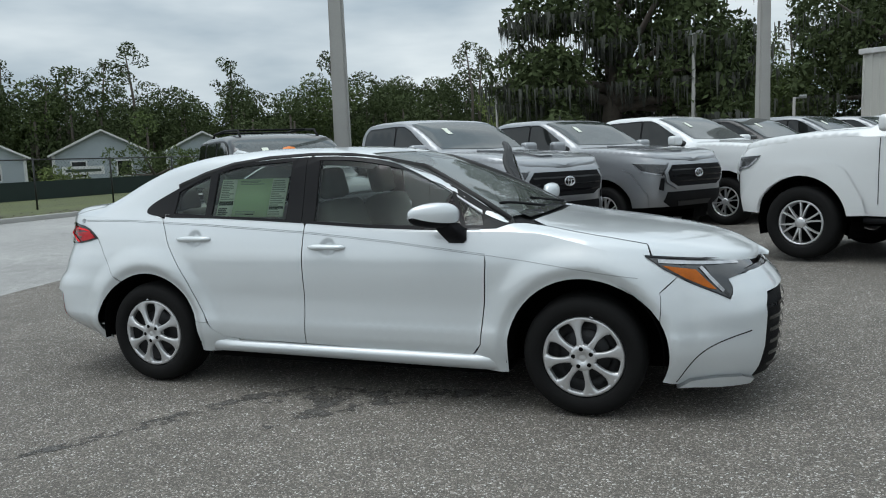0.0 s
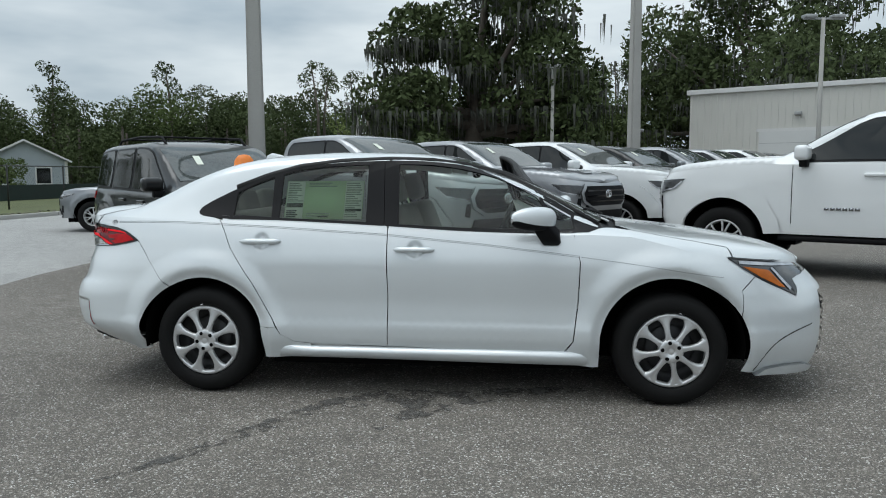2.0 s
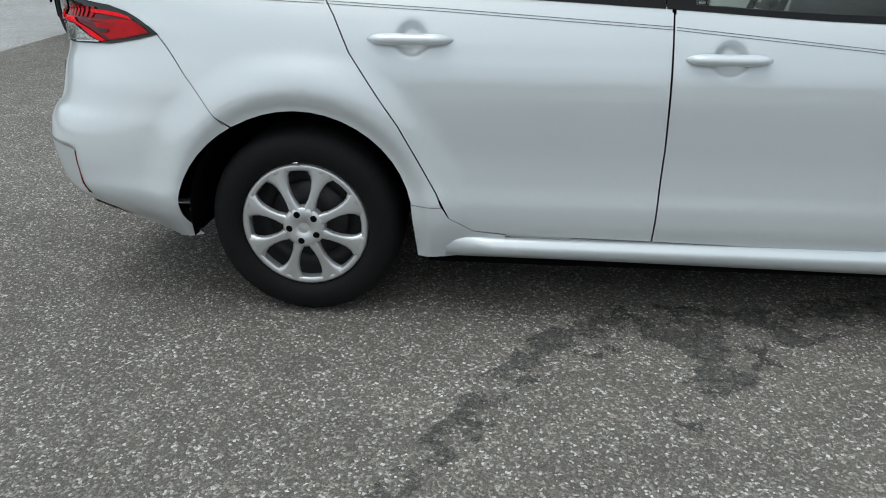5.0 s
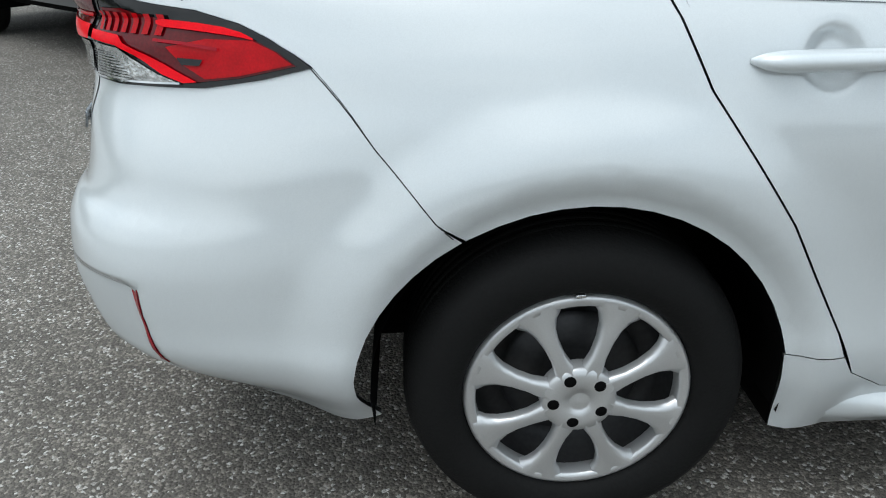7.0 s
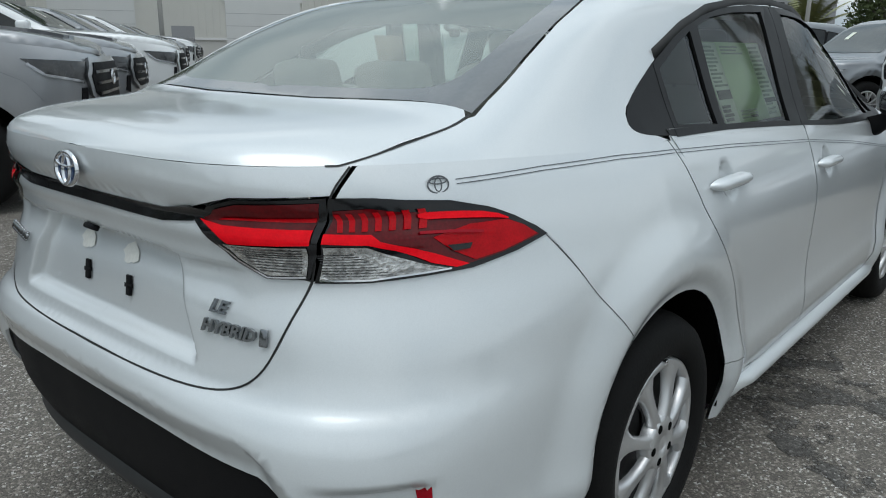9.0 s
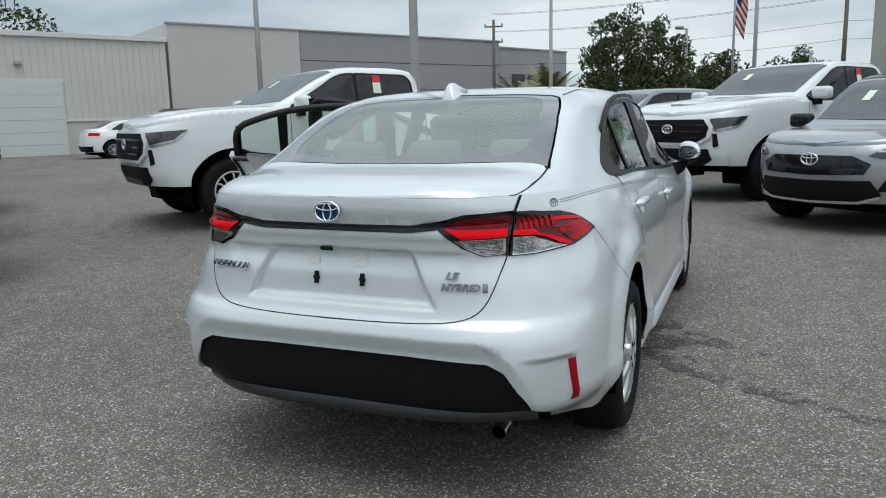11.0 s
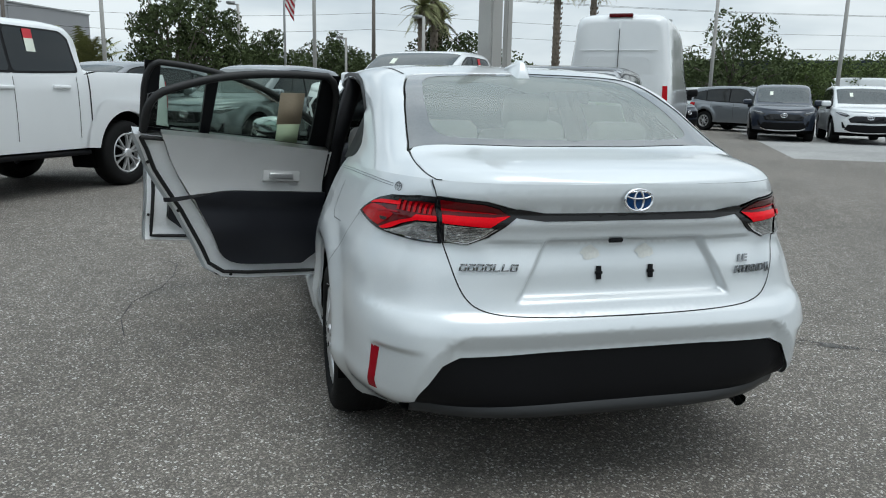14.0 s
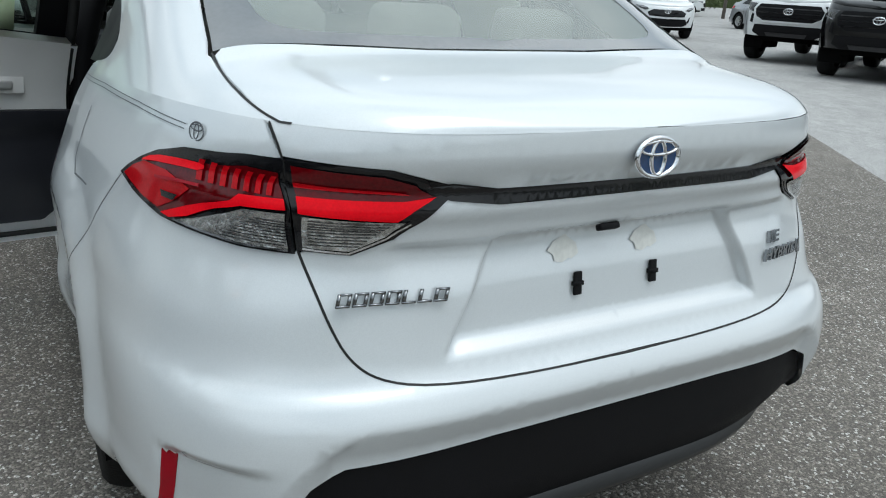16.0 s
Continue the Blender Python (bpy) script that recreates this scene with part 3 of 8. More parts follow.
def body_side(side, name_side):
    # quarter panel
    q = xz("-1.262,1.03 -1.225,.97 -1.178,.87 -1.03,.66 -.915,.455 -.897,.41 -.995,.41")
    q = [(a - 0.0045, b) for a, b in q]
    q += [p for p in arc(-1.35, 0.335, 0.362, 12, 122, 14)]
    q += xz("-1.603,.680 -1.693,.79 -1.786,.907 -1.812,.924 -1.852,.946 -1.90,.966 -1.97,.983 -2.05,.990") + yz(".62,.996 .587,.998 .594,1.046")
    q += belt(low(CAR.sy(.596, 1.046), 1.046).x, -1.265, 14)
    skin("quarter_panel", q, low, PEARL, sedan, side=side, grid=0.03, extra=FLARE_R)
    # sill corner before the rear wheel and rocker
    skin("sill_corner", xz("-.998,.408 -.899,.408 -.878,.372 -.80,.323 -.70,.313 -.70,.23 -.98,.224"), low, PEARL, sedan, side=side, grid=0.03)
    bm = bmesh.new()
    rows = []
    for x in np.linspace(-0.9, 0.93, 24):
        e = step(x, -0.9, -0.72) * step(0.93 - x, 0, 0.12)
        ring = [(0.80, 0.312), (0.826, 0.309 - 0.004 * e), (0.836 + 0.022 * e, 0.292 - 0.008 * e), (0.838 + 0.024 * e, 0.268), (0.826, 0.232 - 0.012 * step(x, -0.8, 0.9)), (0.79, 0.222 - 0.012 * step(x, -0.8, 0.9)), (0.70, 0.23)]
        rows.append([bm.verts.new((x, -y * side, z)) for y, z in ring])
    for r, t in zip(rows, rows[1:]):
        for i in range(len(r) - 1):
            bm.faces.new((r[i], r[i + 1], t[i + 1], t[i]))
    bmesh.ops.recalc_face_normals(bm, faces=bm.faces)
    part("rocker_panel", bm, PEARL, sedan)
    # fender
    f = xz(".852,.80 .842,.58 .816,.36 .775,.30 .79,.222 .955,.21")
    f = [(a + G, b) for a, b in f]
    f += arc(1.345, 0.335, 0.388, 172, 28, 18)
    f += xz("1.722,.656 1.80,.727 1.74,.768 1.655,.83")
    f += belt(1.64, 0.82, 12)
    skin("front_fender", f, low, PEARL, sedan, side=side, grid=0.03, extra=FLARE_F)


def sides():
    for side in (1, -1):
        body_side(side, "")


sides()

# wheel wells, floor and bulkheads
for cx, r in ((-1.35, 0.375), (1.345, 0.40)):
    for s in (1, -1):
        bm = bmesh.new()
        rows = []
        for a in range(-10, 191, 10):
            c, z = cx + r * math.cos(radians(a)), 0.335 + r * math.sin(radians(a))
            rows.append([bm.verts.new((c, -0.838 * s, z)), bm.verts.new((c, -0.52 * s, z))])
        for p, q in zip(rows, rows[1:]):
            bm.faces.new((p[0], p[1], q[1], q[0]))
        bm.faces.new([p[1] for p in rows])
        part("wheel_well", bm, DARK, sedan, "black wheel arch liner")
bm = boxed(-0.95, 0.93, -0.76, 0.76, 0.18, 0.26)
box(bm, -2.0, -1.0, -0.5, 0.5, 0.28, 0.45)
box(bm, 0.93, 2.1, -0.5, 0.5, 0.2, 0.5)
part("underbody", bm, DARK, sedan)

# rear bumper, diffuser, reflectors
LID = smooth_line([(0.0, .647), (.20, .648), (.40, .656), (.475, .672), (.515, .705), (.54, .76), (.557, .82), (.569, .862)])


def lid_edge(shift):
    return [(CAR.sy(max(y + shift * min(1, y / 0.4), 0), z), z - shift * (1 - min(1, y / 0.45))) for y, z in LID]


rb = xz("-1.7855,.9048 -1.6936,.7886 -1.6036,.6788") + [(-1.55, 0.655)][:0]
rb += [p for p in arc(-1.35, 0.335, 0.362, 123, 192, 10)]
rb += xz("-1.712,.255 -1.80,.24 -1.95,.275 -2.06,.30")
rb += yz(".70,.345 .655,.372 .625,.44 .585,.505 .53,.532 .27,.54 0,.54 0,.645") + lid_edge(0.0022)
rb += yz(".62,.872") + xz("-2.09,.872 -1.97,.872 -1.87,.885")
TAIL_NET = [(CAR.sy(y, z), z) for z in np.arange(0.35, 0.565, 0.016) for y in np.arange(0.60, 0.81, 0.012)]
TAIL_NET += [(CAR.sy(y, z), z) for z in (0.575, 0.588, 0.599, 0.604, 0.609, 0.618) for y in np.arange(0.012, 0.60, 0.024)]
TAIL_NET += [(CAR.sy(CREASE_Y(z) + dy, z), z) for z in np.arange(0.36, 0.604, 0.016) for dy in (-0.02, 0.0, 0.008)]
TAIL_NET += [(CAR.sy(y, z), z) for z in (0.628, 0.637, 0.646, 0.655, 0.664, 0.673, 0.684, 0.70) for y in np.arange(0.01, 0.80, 0.018)]
skin("rear_bumper", rb, low, PEARL, sedan, both=True, grid=0.026, h=0.006, extra=FLARE_R + TAIL_NET)
d = yz(".652,.366 .622,.436 .582,.50 .53,.528 .27,.536 0,.536 0,.30 .3,.305 .55,.318 .66,.345")
skin("rear_diffuser", d, low, TRIM, sedan, "matt black lower bumper insert", both=True, grid=0.03, off=-0.012)
bm = bmesh.new()
rows = [[bm.verts.new((CAR.low(CAR.sy(abs(y), 0.33), 0.33).x + dx, y, z)) for dx, z in ((0.01, 0.365), (-0.012, 0.342), (0.0, 0.315), (0.12, 0.27), (0.35, 0.25))] for y in np.linspace(-0.66, 0.66, 25)]
for r, t in zip(rows, rows[1:]):
    for i in range(4):
        bm.faces.new((r[i], r[i + 1], t[i + 1], t[i]))
part("diffuser_lip", bm, LIP, sedan, "satin black lower lip")
for s in (1, -1):
    rf = yz(".750,.536 .773,.536 .776,.388 .755,.383")
    skin("rear_reflector", rf, low, DEEP_RED, sedan, "narrow red reflector", side=s, grid=0.010, off=0.002, flange=0.004)
    strip("bumper_seam", xz("-1.787,.903 -1.692,.787 -1.602,.679 -1.575,.648"), low, 0.002, SEAL, sedan, side=s, off=0.0004)

# trunk lid: back and deck
tb = lid_edge(-0.0022) + yz(".44,.885 .36,.952 .28,.938 0,.938")
LID_NET = [(CAR.sy(y, z), z) for z in (0.682, 0.688, 0.694, 0.700, 0.706, 0.712, 0.864, 0.868, 0.8715, 0.875, 0.8785, 0.882, 0.888) for y in np.arange(0.008, 0.46, 0.011)]
LID_NET += [(CAR.sy(0.368 - (z - 0.69) * 0.53 - dy, z), z) for z in np.arange(0.69, 0.875, 0.012) for dy in (-0.004, 0.003, 0.009, 0.015, 0.021, 0.028)]
skin("trunk_lid", tb, low, PEARL, sedan, both=True, grid=0.016, h=0.007, extra=LID_NET)
skin("trunk_upper", yz("0,.959 .28,.961 .365,.973 .42,.988 .45,.996 .583,1.002 .5895,1.047 .3,1.049 0,1.05"), low, PEARL, sedan, both=True, grid=0.025)
TR_BACK = [(low(CAR.sy(y, 1.05), 1.05).x, 0.0) for y in (0.004, 0.1, 0.2, 0.3, 0.4, 0.5, 0.55, 0.588)]
TR_BACK += [(x, CAR.vy(x, y)) for x, y in ((-2.128, 0.592), (-2.0, 0.60), (-1.83, 0.600), (-1.815, 0.585), (-1.845, 0.4), (-1.868, 0.2), (-1.872, 0.0))]
TR_BACK += [(x, 1.0) for x in np.linspace(-1.95, TR_BACK[0][0] - 0.0005, 8)]
skin("trunk_deck", TR_BACK, top, PEARL, sedan, both=True, grid=0.03, h=0.02)
for s in (1, -1):
    strip("trunk_seam", [(x, CAR.vy(x, y)) for x, y in ((-2.146, 0.590), (-2.128, 0.597), (-2.0, 0.605), (-1.82, 0.603))], top, 0.004, SEAL, sedan, side=s, off=0.0008)
    strip("trunk_seam", smooth_line(yz(".588,1.046 .580,1.0 .571,.93")) + lid_edge(0.0)[::-1], low, 0.004, SEAL, sedan, side=s, off=0.0008)

# shoulder rail between trunk, rear window and quarter, roof and pillars in one pressing
GL_SIDE = "-1.815,.612 -1.76,.600 -1.6,.578 -1.45,.552 -1.3,.525 -1.215,.500 -1.185,.46"
roof = txz(DLO_TOP)[::-1] + txz("-1.403,1.097 -1.406,1.082 -1.392,1.068 -1.36,1.058 -1.26,1.032")
roof += [(x, 0.0) for x in np.linspace(-1.3, low(CAR.sy(.596, 1.046), 1.046).x, 12)]
roof += [(x, CAR.vy(x, y)) for x, y in ((-2.128, 0.597), (-2.0, 0.605), (-1.83, 0.607))]
roof += txy(GL_SIDE) + txy("-1.175,.3 -1.168,0.0")
roof += txy("0.155,0.0 .15,.2 .135,.4 .10,.545 .20,.578 .40,.618 .60,.655 .80,.70 .93,.735")
skin("roof_shell", roof, top, PEARL, sedan, "pearl white roof with pillars", both=True, grid=0.035, h=0.02)
strip("roof_ditch", txy("-1.17,.50 -1.08,.512 -.9,.52"), top, 0.008, SEAL, sedan, side=1, off=0.001)
strip("roof_ditch", txy("-1.17,.50 -1.08,.512 -.9,.52"), top, 0.008, SEAL, sedan, side=-1, off=0.001)

# windscreen and rear window with dark borders
ws = txy(".145,0.0 .14,.2 .125,.4 .095,.535 .20,.568 .40,.608 .60,.645 .80,.69 .93,.725 .98,.60 1.02,.35 1.035,0.0")
skin("windscreen", ws, top, FRONT_GLASS, sedan, "clear windscreen", both=True, grid=0.05, off=-0.004, flange=0, h=0.02)
rg = txy("-1.172,0.0 -1.179,.3 -1.189,.45 -1.22,.49 -1.3,.515 -1.45,.543 -1.6,.57 -1.76,.592 -1.81,.60 -1.835,.4 -1.855,.2 -1.858,0.0")
skin("rear_window", rg, top, REAR_GLASS, sedan, "tinted rear window", both=True, grid=0.04, off=-0.004, flange=0, h=0.02)
for s in (1, -1):
    edge = smooth_poly(txy("-1.172,0.0 -1.179,.3 -1.189,.45 -1.22,.49 -1.3,.515 -1.45,.543 -1.6,.57 -1.76,.592 -1.81,.60 -1.835,.4 -1.855,.2 -1.858,0.0 -1.815,0.0 -1.812,.2 -1.795,.4 -1.765,.475 -1.70,.50 -1.55,.488 -1.42,.47 -1.30,.448 -1.245,.41 -1.225,.3 -1.215,0.0"), sharp=range(12), rounds=1)
    skin("window_border", edge, top, FRIT, sedan, "dark ceramic window border", side=s, grid=0.035, off=-0.0025, flange=0, h=0.02)
strip("windscreen_border", txy("1.0,.55 1.02,.35 1.03,0.0"), top, 0.06, FRIT, sedan, side=1, off=0.0)
strip("windscreen_border", txy("1.0,.55 1.02,.35 1.03,0.0"), top, 0.06, FRIT, sedan, side=-1, off=0.0)

# hood, cowl, wipers
hd = [(x, CAR.vy(x, y)) for x, y in ((1.10, 0.0), (1.085, 0.35), (1.06, 0.6), (1.15, 0.695), (1.3, 0.72), (1.48, 0.72), (1.66, 0.705))] + [(x, 0.0) for x in np.linspace(1.685, 2.255, 12)] + [(2.258, 0.5), (2.26, 1.0)]
skin("hood", hd, top, PEARL, sedan, "pearl white hood", both=True, grid=0.04, h=0.02)
skin("fender_top", [(x, 0.0) for x in np.linspace(0.84, 1.675, 10)] + [(x, CAR.vy(x, y)) for x, y in ((1.657, 0.712), (1.48, 0.726), (1.3, 0.726), (1.15, 0.701), (1.05, 0.70), (0.985, 0.735), (0.9, 0.77))], top, PEARL, sedan, side=1, grid=0.03, h=0.02)
skin("fender_top", [(x, 0.0) for x in np.linspace(0.84, 1.675, 10)] + [(x, CAR.vy(x, y)) for x, y in ((1.657, 0.712), (1.48, 0.726), (1.3, 0.726), (1.15, 0.701), (1.05, 0.70), (0.985, 0.735), (0.9, 0.77))], top, PEARL, sedan, side=-1, grid=0.03, h=0.02)
skin("cowl", [(x, CAR.vy(x, y)) for x, y in ((0.96, 0.0), (0.96, 0.5), (0.93, 0.70), (1.04, 0.69), (1.07, 0.6), (1.095, 0.35), (1.11, 0.0))], top, TRIM, sedan, "black plastic cowl", both=True, grid=0.05, off=-0.02, flange=0, h=0.02)
for (x0, y0), (x1, y1) in (((1.02, -0.15), (0.88, -0.62)), ((1.03, 0.4), (0.93, -0.12))):
    bm = bmesh.new()
    pts = []
    for k in np.linspace(0, 1, 8):
        x, y = x0 + (x1 - x0) * k, y0 + (y1 - y0) * k
        p = top(x, CAR.vy(x, abs(y)))
        pts.append((x, y, p.z + 0.018))
    tube(bm, pts, 0.008, 6)
    part("wiper", bm, TRIM, sedan, "black windscreen wiper")

# front bumper, grille, headlamps
fb = [p for p in arc(1.345, 0.335, 0.388, 27, -14, 8)]
fb += xz("1.735,.20 1.85,.19 1.98,.185") + yz(".66,.18 .60,.20 .585,.26 .575,.36 .54,.56 .49,.62 0,.65 0,.72 .30,.725 .48,.722", False) + xz("2.12,.715 2.034,.710 2.060,.66 2.050,.607 1.88,.686 1.803,.724 1.725,.653")
skin("front_bumper", fb, low, PEARL, sedan, both=True, grid=0.035)
skin("lower_grille", yz("0,.18 .61,.185 .595,.20 .58,.26 .57,.36 .535,.55 .49,.61 0,.64", False), low, TRIM, sedan, "black lower grille", both=True, grid=0.05, off=-0.02)
for k in range(6):
    z = 0.25 + 0.06 * k
    strip("grille_bar", yz(f"0,{z} .53,{z}", False), low, 0.018, GLOSS_BLACK, sedan, off=-0.004)
    strip("grille_bar", yz(f"0,{z} .53,{z}", False), low, 0.018, GLOSS_BLACK, sedan, off=-0.004, side=-1)
for s in (1, -1):
    lamp = skin("headlamp", xz("1.65,.828 1.74,.765 1.88,.69 2.045,.612 2.055,.66 2.03,.715 2.12,.722") + yz(".50,.735 .38,.745 .36,.765", False) + xz("2.09,.785 1.9,.80"), low, LAMP_DARK, sedan, "slim headlamp with amber marker", side=s, grid=0.03, off=0.001)
    strip("lamp_guide", xz("1.71,.803 1.9,.782 2.08,.766"), low, 0.020, LAMP_CLEAR, lamp, side=s, off=0.006)
    strip("lamp_guide", xz("1.905,.765 1.95,.715 2.015,.648"), low, 0.020, LAMP_CLEAR, lamp, side=s, off=0.006)
    skin("amber_marker", xz("1.73,.782 1.80,.770 1.885,.755 1.93,.71 1.985,.657 1.95,.665 1.84,.718"), low, AMBER, lamp, side=s, grid=0.03, off=0.004, flange=0)
    skin("lamp_lens", xz("1.925,.768 1.96,.715 2.02,.655 2.045,.630 2.035,.70 2.12,.726 2.06,.765"), low, LAMP_DARK, lamp, side=s, grid=0.03, off=0.004, flange=0)
    strip("lamp_rim", xz("1.65,.829 1.9,.801 2.09,.786"), low, 0.010, GLOSS_BLACK, lamp, side=s, off=0.005)
    strip("lamp_rim", xz("1.655,.825 1.74,.765 1.88,.69 2.045,.612"), low, 0.006, GLOSS_BLACK, lamp, side=s, off=0.005)
    skin("front_lip", xz("1.80,.188 1.86,.222 1.98,.236 2.10,.232") + yz(".64,.225 .60,.212 .60,.185", False) + xz("1.98,.183"), low, PEARL, sedan, side=s, grid=0.025, off=0.024, flange=0.026)
    # black strip draws the dark line of a step not cut into the skin
    strip("bumper_crease", smooth_line(xz("1.80,.205 1.845,.275 1.90,.345 1.97,.395 2.06,.430 2.15,.450")), low, 0.006, SEAL, sedan, side=s, off=0.0008)
    strip("fender_seam", xz("1.722,.656 1.765,.695 1.802,.727"), low, 0.0018, STRIPE, sedan, side=s, off=0.0008)
    strip("hood_seam", [(x, CAR.vy(x, y)) for x, y in ((1.06, 0.66), (1.15, 0.698), (1.3, 0.723), (1.48, 0.723), (1.655, 0.709))], top, 0.006, SEAL, sedan, side=s, off=0.0008)
skin("front_panel", yz("0,.725 .30,.728 .52,.705 .52,.735 .36,.742 0,.745", False), low, GLOSS_BLACK, sedan, both=True, grid=0.04, off=-0.004)

# tail lamps: outer on the body, inner on the lid, black bar between
LAMP_TOP = "-2.05,.989 -1.97,.982 -1.90,.965 -1.85,.944 -1.81,.922"
for s in (1, -1):
    tail = skin("tail_lamp", xz("-1.785,.904 -1.86,.886 -1.96,.869 -2.08,.863") + yz(".64,.860 .573,.860 .579,.997 .62,.996") + xz(LAMP_TOP), low, GLOSS_BLACK, sedan, "dark red tail lamp with clear reverse light", side=s, grid=0.014, off=0.0035)
    skin("lens_body", xz("-1.808,.906 -1.90,.886 -1.985,.875 -2.03,.886 -2.08,.912") + yz(".63,.922 .580,.925 .584,.978 .62,.979") + xz("-2.05,.970 -1.95,.960 -1.88,.945 -1.835,.925"), low, DARK_RED, tail, side=s, grid=0.011, off=0.0060, flange=0)
    skin("brake_lens", xz("-1.813,.908 -1.90,.889 -1.955,.882 -1.99,.900 -2.02,.926 -1.95,.940 -1.875,.940 -1.84,.926"), low, RED_LENS, tail, side=s, grid=0.011, off=0.0080, flange=0)
    skin("upper_light_guide", smooth_poly(xz("-2.035,.954 -2.035,.968 -1.98,.965 -1.90,.955 -1.862,.938 -1.90,.945 -1.98,.952"), rounds=1), low, RED_BRIGHT, tail, side=s, grid=0.009, off=0.0105, flange=0)
    skin("lower_light_guide", yz(".580,.926 .580,.939 .63,.936") + xz("-2.10,.926 -2.055,.913 -2.00,.890 -1.968,.877 -1.992,.874 -2.03,.885 -2.08,.911") + yz(".63,.922"), low, RED_BRIGHT, tail, side=s, grid=0.009, off=0.0105, flange=0)
    skin("lens_window", xz("-2.0,.912 -1.955,.911 -1.962,.901 -1.992,.901"), low, GLOSS_BLACK, tail, side=s, grid=0.011, off=0.0112, flange=0)
    strip("lens_crease", xz("-2.04,.934 -1.99,.932 -1.93,.926"), low, 0.005, DEEP_RED, tail, side=s, off=0.0115)
    skin("clear_lens", xz("-2.00,.873 -2.09,.869") + yz(".64,.866 .580,.866 .582,.921 .63,.918") + xz("-2.09,.904 -2.04,.884"), low, CLEAR_LENS, tail, side=s, grid=0.011, off=0.0065, flange=0)
    strip("lens_rim", xz("-2.00,.873 -2.09,.868") + yz(".64,.865 .580,.865"), low, 0.003, CHROME, tail, side=s, off=0.0085)
    for k in range(7):
        y0 = 0.594 + 0.0125 * k
        skin("lamp_rib", yz(f"{y0},.941 {y0 + 0.006},.941 {y0 - 0.004},.974 {y0 - 0.010},.974"), low, RED_LENS, tail, side=s, grid=0.009, off=0.0092, flange=0)
    for k in range(9):
        strip("lens_flute", [(a, b + 0.0045 * k) for a, b in yz(f".584,.872 {0.66 - 0.004 * k},.872")], low, 0.0012, LAMP_DARK, tail, side=s, off=0.0082)
    inner = skin("inner_tail_lamp", yz(".566,.866 .50,.862 .44,.888 .365,.948 .40,.977 .45,.992 .577,.998"), low, GLOSS_BLACK, sedan, "inner tail lamp on the trunk lid", side=s, grid=0.014, off=0.0035)
    skin("brake_lens", yz(".565,.940 .44,.938 .385,.951 .415,.976 .46,.987 .57,.991"), low, DARK_RED, inner, side=s, grid=0.011, off=0.0065, flange=0)
    skin("light_band", yz(".566,.924 .44,.921 .395,.945 .383,.953 .43,.946 .566,.945"), low, RED_BRIGHT, inner, side=s, grid=0.009, off=0.0092, flange=0)
    skin("upper_band", yz(".566,.957 .47,.957 .42,.955 .45,.966 .566,.969"), low, RED_LENS, inner, side=s, grid=0.011, off=0.0092, flange=0)
    skin("clear_lens", yz(".562,.872 .502,.869 .452,.893 .428,.918 .562,.92"), low, CLEAR_LENS, inner, side=s, grid=0.011, off=0.0065, flange=0)
    strip("lens_rim", yz(".562,.870 .503,.866 .452,.890 .420,.917"), low, 0.003, CHROME, inner, side=s, off=0.0082)
    for k in range(9):
        z = 0.877 + 0.0048 * k
        strip("lamp_rib", yz(f".555,{z} {0.49 - 0.006 * k},{z}"), low, 0.0014, LAMP_DARK, inner, off=0.008, side=s)
skin("tail_bar", yz("0,.937 .28,.937 .36,.946 .40,.970 .36,.974 .28,.9615 0,.9595"), low, GLOSS_BLACK, sedan, "gloss black bar between the tail lamps", both=True, grid=0.012, off=0.003)

# badges

def ring_bm(bm, rx, rz, w, depth, n=40, cx=0.0, cz=0.0):
    """An oval ring in the plane x = 0, standing out towards -x."""
    o = [[bm.verts.new((dx, cx + (rx + dr) * math.cos(k * math.tau / n), cz + (rz + dr) * math.sin(k * math.tau / n))) for k in range(n)] for dx, dr in ((0, 0), (-depth, -w * 0.2), (-depth, -w * 0.8), (0, -w))]
    for a, b in zip(o, o[1:]):
        for k in range(n):
            bm.faces.new((a[k], a[(k + 1) % n], b[(k + 1) % n], b[k]))
    return bm


def emblem(parent, place, rx, rz, ground, metal, name="emblem", w=0.008, depth=0.006):
    e = part(name, ring_bm(bmesh.new(), rx, rz, w, depth), metal, parent, "oval chrome emblem with nested rings")
    e.matrix_basis = place
    bm = bmesh.new()
    ring_bm(bm, rx * 0.36, rz * 0.86, w * 0.7, depth, cz=-rz * 0.03)
    ring_bm(bm, rx * 0.86, rz * 0.38, w * 0.7, depth, cz=rz * 0.42)
    part("inner_ring", bm, metal, e)
    if ground:
        bm = bmesh.new()
        bm.faces.new([bm.verts.new((-0.001, rx * 0.95 * math.cos(k * math.tau / 32), rz * 0.95 * math.sin(k * math.tau / 32))) for k in range(32)])
        bmesh.ops.recalc_face_normals(bm, faces=bm.faces)
        part("emblem_ground", bm, ground, e)
    return e


